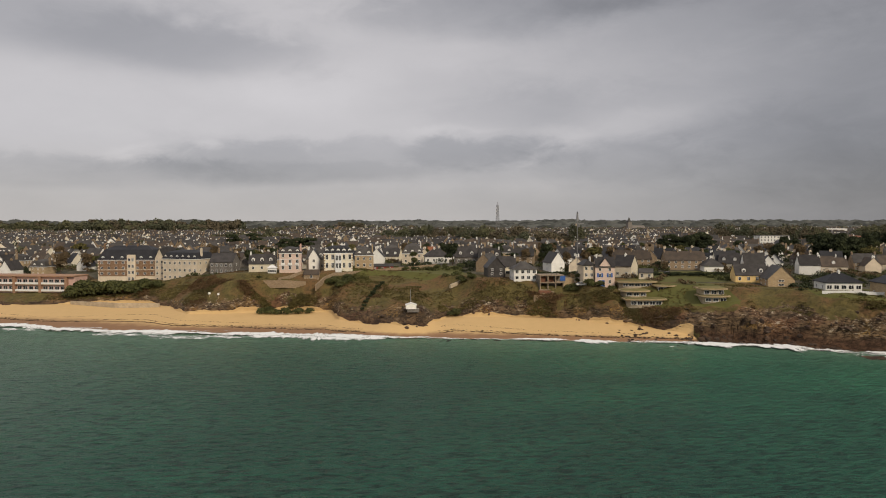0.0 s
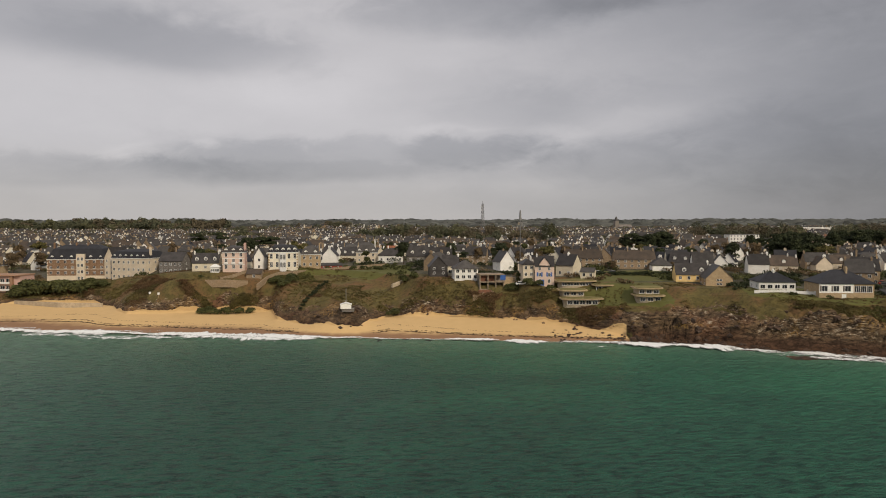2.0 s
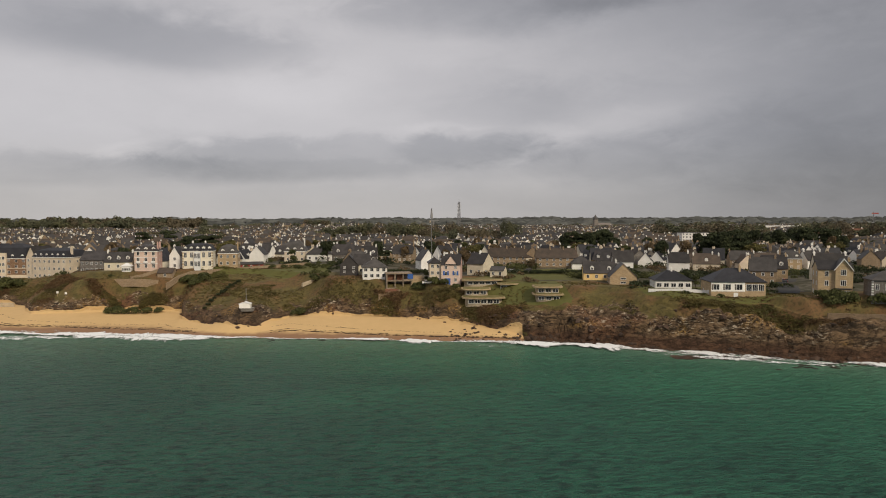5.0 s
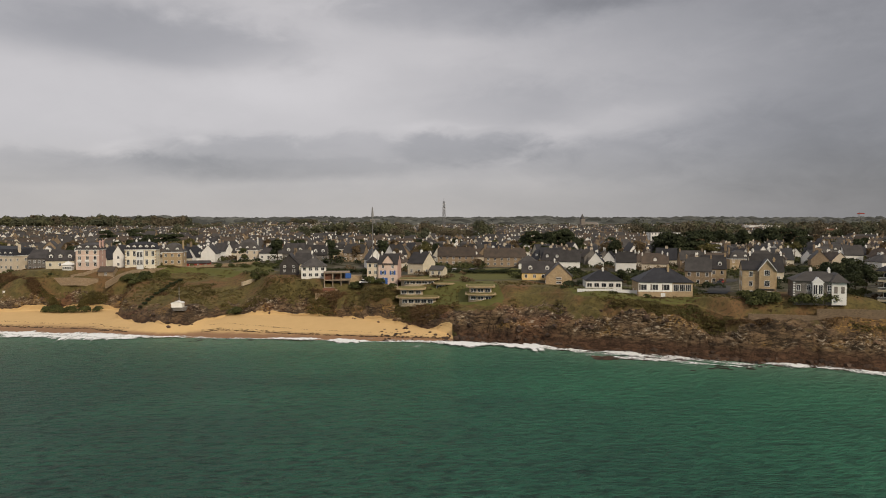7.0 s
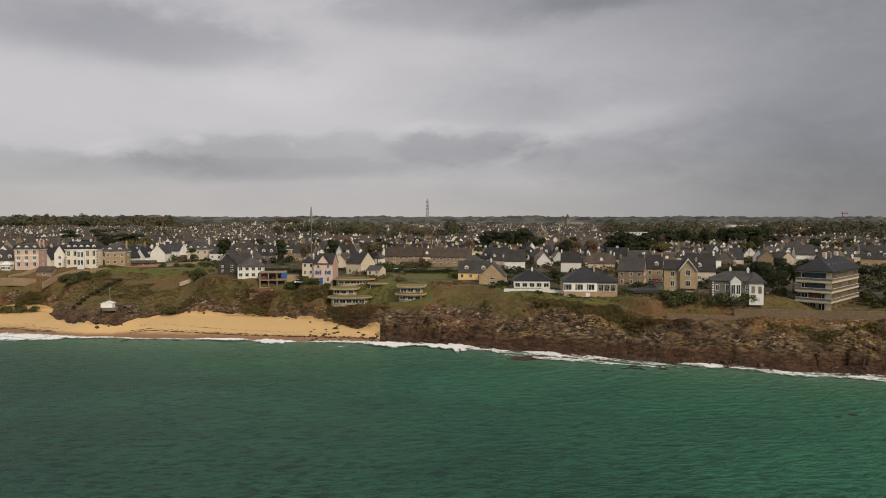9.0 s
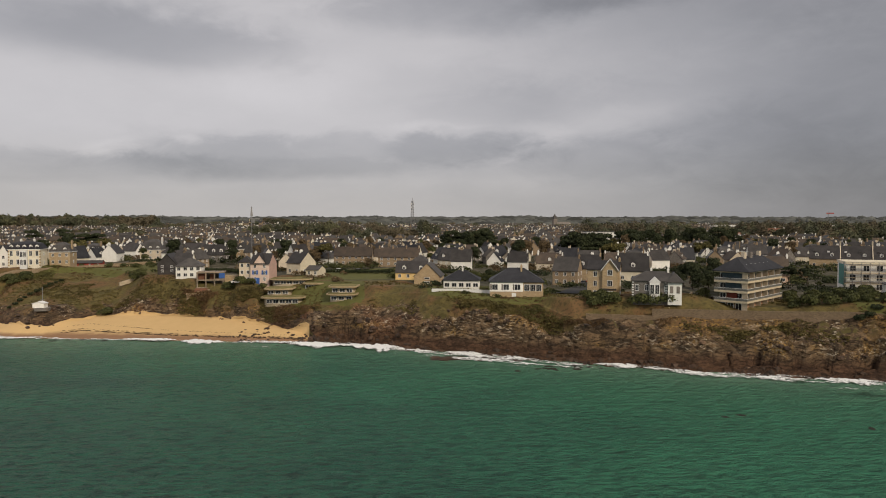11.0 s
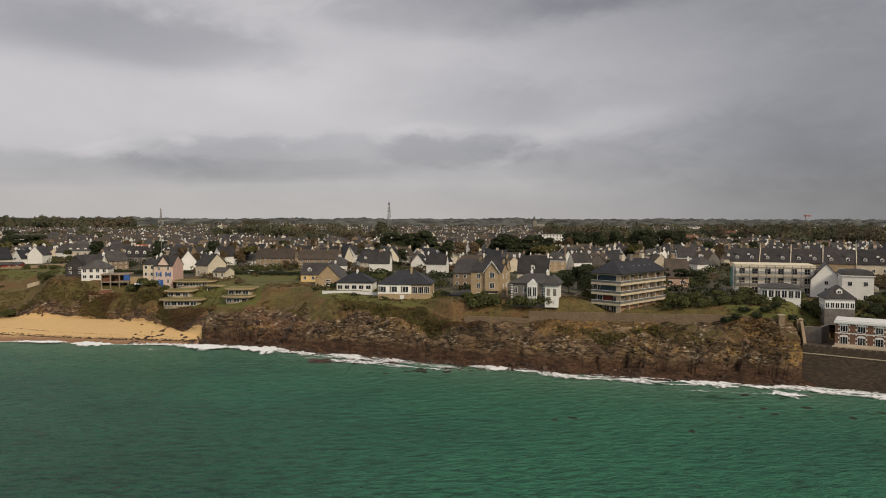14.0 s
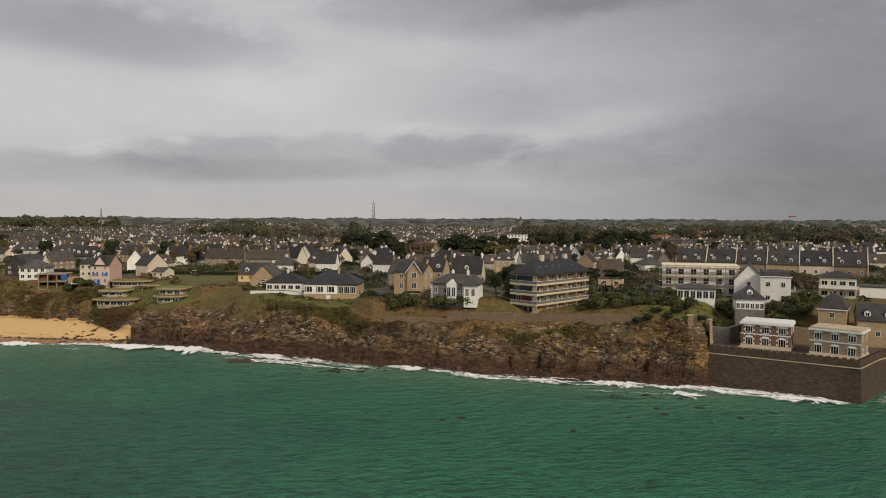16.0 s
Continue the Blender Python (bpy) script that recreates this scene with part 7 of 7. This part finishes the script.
def masses():
    """Woods beyond the town, and the wooded ridge of the horizon, its haze put into the colour."""
    r = np.random.default_rng(40)
    V, Fc = [], []

    def clump(x, y, z, w, h, n, seed, size):
        blobs = [(x + r.normal(0, w * 0.3), y + r.normal(0, w * 0.3), z + h * r.uniform(0.3, 0.7), w * r.uniform(0.3, 0.5), w * r.uniform(0.3, 0.5), h * r.uniform(0.3, 0.45)) for _ in range(4)]
        v, f = leaf_cloud(blobs, n, size, seed)
        Fc.append(f + sum(len(a) for a in V))
        V.append(v)

    def dome(x, y, z, w, h):
        """A rounded stand of far trees."""
        rows, cols = 4, 9
        v = [(x + w * math.cos(i * 6.283 / cols) * math.cos(j * 0.5) * r.uniform(0.85, 1.15), y + w * 0.6 * math.sin(i * 6.283 / cols) * math.cos(j * 0.5), z + h * math.sin(j * 0.5) * r.uniform(0.82, 1.15)) for j in range(rows) for i in range(cols)]
        f = [(j * cols + i, j * cols + (i + 1) % cols, (j + 1) * cols + (i + 1) % cols, (j + 1) * cols + i) for j in range(rows - 1) for i in range(cols)]
        Fc.append(np.array(f) + sum(len(a) for a in V))
        V.append(np.array(v))

    k = 0
    for a, b, c, d in WOODS:
        if b < 475:
            continue
        for _ in range(int(c * d / 75) + 6):
            t, q = r.uniform(0, 6.28), math.sqrt(r.uniform(0, 1))
            x, y = a + c * q * math.cos(t), b + d * q * math.sin(t)
            clump(x, y, float(plateau(x, y)), r.uniform(9, 15) * (1.6 if b > 1200 else 1.0), r.uniform(11, 21) * (1.35 if b > 1200 else 0.75 if a < 0 else 1.0), 520, 100 + k, 1.7 if b > 1200 else 0.8)
            k += 1
    for _ in range(1000):
        y = 470 + 1130 * r.random() ** 0.8
        x = r.uniform(-0.6 * y, 195 + 0.9 * y)
        clump(x, y, float(plateau(x, y)) - 1, r.uniform(6, 13) * (0.7 + y / 1600), r.uniform(5, 10) * (0.7 + y / 2400), 110, 400 + k, 0.9)
        k += 1
    for t, q in zip(r.uniform(0, 6.28, 22), r.uniform(0, 1, 22)):
        x, y = -61 + 26 * q * math.cos(t), 1600 + 20 * q * math.sin(t)
        clump(x, y, float(plateau(x, y)) - 2, 14, 15, 160, 900 + k, 1.2)
        k += 1
    for y, n in ((1640, 90), (2000, 200), (2300, 200), (2700, 210), (3100, 210), (3500, 220)):
        for x in np.linspace(-0.75 * y, 300 + 0.95 * y, n):
            xx, yy = x + r.uniform(-9, 9), y + r.uniform(-80, 80)
            s = y / 1500
            h = (r.uniform(9, 13) + 5 * max(0, math.sin(xx / 210) * math.sin(xx / 87))) * s ** 0.4
            if y < 2000:
                clump(xx, yy, float(plateau(xx, yy)) - 2, r.uniform(14, 26) * s, h, 110, 2000 + k, 2.2 * s)
            else:
                dome(xx, yy, float(plateau(xx, yy)) - 3, r.uniform(9, 30) * s, h)
            k += 1
        if y < 2000:
            shade = np.concatenate([np.full(len(f), (i * 7 + i // 5) % 3) for i, f in enumerate(Fc)])
            me = mesh_from("woods", np.concatenate(V).tolist(), np.concatenate(Fc).tolist(), [WOODLAND, WOODS_AUTUMN, WOODS_OLIVE], index=shade.tolist())
            tagged(new("woods", me), "dark woods and hedgerows behind the town", "woodland", kind="stuff")
            V.clear(), Fc.clear()
    # the ridge's haze is painted in its material
    me = mesh_from("ridge_woods", np.concatenate(V).tolist(), np.concatenate(Fc).tolist(), [RIDGE_HAZE], smooth=True)
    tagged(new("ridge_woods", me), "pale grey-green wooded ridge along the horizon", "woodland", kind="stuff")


masses()


def scrub():
    """Low growth on the cliff and its edge."""
    r = np.random.default_rng(50)
    n = 17000
    x = r.uniform(-150, 300, n)
    fy, ey = lerp(FOOT, x), lerp(EDGE, x)
    fy = np.where(x > 121, lerp(SHORE, x) + 3, fy)
    v = r.uniform(0.12, 1.25, n)
    y = fy + (ey - fy) * v
    z, sand, rock, lawn, townm = height(x, y)
    patch = fbm(x, y, 22, 3)
    bare = np.clip((x - 112) / 10, 0, 1)
    keep = (patch > 0.02 + 0.16 * (x < 0) - 0.22 * bare * (x < 199) + 0.08 * (x > 199) + 0.5 * bare * (v < 0.3)) & ((v < 0.98) | (patch > 0.16)) & (z > 4.5) & ~((x > 196) & (v > 0.8))
    x, y, z, patch = x[keep], y[keep], z[keep], fbm(x[keep] + 90, y[keep], 30, 3)
    for name, mt, sel, label in (("gorse", SCRUB_GREEN, patch > 0.30, "green gorse and ivy over the cliff"), ("scrub", SCRUB_OLIVE, (patch <= 0.30) & (patch > -0.05), "olive scrub on the cliff slope"),
                                 ("bracken", SCRUB_BROWN, patch <= -0.05, "dead brown bracken on the slope")):
        V, Fc, m = [], [], 0
        for i, (a, b, c) in enumerate(zip(x[sel], y[sel], z[sel])):
            s = 0.35 + 1.1 * r.random() ** 2.2
            blobs = [(a, b, c - s * 0.1, s * 1.3, s, s * 0.6), (a + r.normal(0, s), b + r.normal(0, s), c - s * 0.1, s, s * 0.7, s * 0.45)]
            vv, ff = leaf_cloud(blobs, int(26 + 34 * s), 0.19, i)
            V.append(vv), Fc.append(ff + m)
            m += len(vv)
        me = mesh_from(name, np.concatenate(V).tolist(), np.concatenate(Fc).tolist(), [mt])
        tagged(new(name, me), label, "scrub", kind="stuff")


scrub()


def tussocks():
    """Rough grass tufts over the slopes and the cliff edge."""
    r = np.random.default_rng(55)
    n = 16000
    x = r.uniform(-150, 300, n)
    fy, ey = lerp(FOOT, x), lerp(EDGE, x)
    fy = np.where(x > 121, lerp(SHORE, x) + 3, fy)
    v = r.uniform(0.25, 1.0, n)
    y = np.where(r.random(n) < 0.62, fy + (ey - fy) * v, ey + r.uniform(0, 22, n))
    z, sand, rock, lawn, townm = height(x, y)
    keep = (z > 4.5) & (fbm(x + 20, y, 9, 3) > -0.1 + 0.25 * (rock > 0.6)) & np.array([not any(-1 < a - p < 13 and -2 < b - q < 10 for p, q in FRONT) for a, b in zip(x, y)])
    x, y, z, kind = x[keep], y[keep], z[keep], fbm(x[keep] + 190, y[keep], 18, 3)
    for name, mt, sel, label in (("rough_grass", SCRUB_OLIVE, kind > -0.1, "olive tussocks of rough grass on the slope"), ("dead_grass", SCRUB_BROWN, kind <= -0.1, "brown dead grass on the slope")):
        V, Fc, m = [], [], 0
        for i, (a, b, c) in enumerate(zip(x[sel], y[sel], z[sel])):
            s = r.uniform(0.3, 0.8)
            vv, ff = leaf_cloud([(a, b, c, s, s, s * 0.45)], 13, 0.2, i)
            V.append(vv), Fc.append(ff + m)
            m += len(vv)
        tagged(new(name, mesh_from(name, np.concatenate(V).tolist(), np.concatenate(Fc).tolist(), [mt])), label, "grass", kind="stuff")


tussocks()


# ---- rocks, reef and wrack ----
def rocks():
    r = np.random.default_rng(60)
    base = bmesh.new()
    bmesh.ops.create_icosphere(base, subdivisions=1, radius=1.0)
    bv = np.array([v.co[:] for v in base.verts])
    bf = np.array([[v.index for v in f.verts] for f in base.faces])
    base.free()

    def lump(V, Fc, x, y, z, s, flat):
        v = bv * (1 + r.uniform(-0.28, 0.28, (len(bv), 1))) * np.array([s * r.uniform(0.7, 1.5), s * r.uniform(0.7, 1.2), s * flat])
        a = r.uniform(0, 6.28)
        v = np.stack([v[:, 0] * math.cos(a) - v[:, 1] * math.sin(a), v[:, 0] * math.sin(a) + v[:, 1] * math.cos(a), v[:, 2]], 1) + (x, y, z)
        Fc.append(bf + sum(len(q) for q in V))
        V.append(v)

    V, Fc = [], []
    for _ in range(450):
        x = r.uniform(116, 300)
        y = lerp(SHORE, x) + r.uniform(-1.5, 3.2)
        lump(V, Fc, x, y, float(height(np.array([x]), np.array([y]))[0][0]) - 0.3, r.uniform(0.3, 1.3), r.uniform(0.5, 1.0))
    for _ in range(14):
        x = r.uniform(2, 32)
        y = lerp(FOOT, x) + r.uniform(-3, 9)
        lump(V, Fc, x, y, ground_z(x, y), r.uniform(0.3, 0.9), 0.7)
    for _ in range(60):
        x = r.uniform(96, 122)
        y = lerp(SHORE, x) + r.uniform(0, 14)
        lump(V, Fc, x, y, ground_z(x, y), r.uniform(0.3, 0.9), 0.5)
    tagged(new("boulders", mesh_from("boulders", np.concatenate(V).tolist(), np.concatenate(Fc).tolist(), [ROCK_WET])), "dark wet boulders at the foot of the cliff", "rocks", kind="stuff")
    V, Fc = [], []
    for _ in range(110):
        x = r.uniform(-80, 290)
        f, e = lerp(FOOT, x) if x < 121 else lerp(SHORE, x) + 3, lerp(EDGE, x)
        y = f + (e - f) * r.uniform(0.0, 0.35)
        if x < 112 and r.random() < 0.5:
            y = f + (e - f) * r.uniform(0.0, 0.2)
        lump(V, Fc, x, y, float(height(np.array([x]), np.array([y]))[0][0]) - 0.2, r.uniform(0.3, 0.9), r.uniform(0.5, 0.9))
    tagged(new("crags", mesh_from("crags", np.concatenate(V).tolist(), np.concatenate(Fc).tolist(), [ROCK])), "brown weathered crags jutting from the cliff", "rocks", kind="stuff")
    V, Fc = [], []
    for cx, cy, n, sp_ in ((196, 176, 30, 6), (250, 120, 3, 9), (262, 128, 3, 6), (285, 122, 2, 6), (214, 126, 2, 3), (270, 140, 8, 8), (118, 219, 20, 5), (40, 237, 14, 7)):
        for _ in range(n):
            lump(V, Fc, cx + r.normal(0, sp_), cy + r.normal(0, sp_ * 0.35), -0.02, r.uniform(0.4, 1.3), 0.12)
    tagged(new("reef", mesh_from("reef", np.concatenate(V).tolist(), np.concatenate(Fc).tolist(), [WEED])), "dark weedy reef just breaking the water", "reef", kind="stuff")
    V, Fc = [], []
    for _ in range(90):
        x = r.uniform(158, 183)
        lump(V, Fc, x, 192.5 - 0.14 * (x - 158) + r.normal(0, 1.1), 0.0, r.uniform(0.8, 2.0), 0.14)
    tagged(new("reef", mesh_from("reef", np.concatenate(V).tolist(), np.concatenate(Fc).tolist(), [ROCK_WET])), "long brown rock shelf awash off the cliff", "reef", kind="stuff")
    V, Fc = [], []
    for _ in range(2600):
        x = r.uniform(-230, 118)
        line = r.choice([0.27, 0.27, 0.27, 0.33, 0.5])
        s, f = lerp(SHORE, x), lerp(FOOT, x)
        y = s + (f - s) * line * (1 + 0.25 * math.sin(x / 17)) + r.normal(0, 0.28)
        if 5 < x < 32:
            continue
        lump(V, Fc, x, y, ground_z(x, y) + 0.02, r.uniform(0.15, 0.55) if line < 0.4 else r.uniform(0.1, 0.3), 0.16)
    tagged(new("wrack", mesh_from("wrack", np.concatenate(V).tolist(), np.concatenate(Fc).tolist(), [WRACK])), "lines of dark stranded seaweed on the sand", "seaweed", kind="stuff")


rocks()
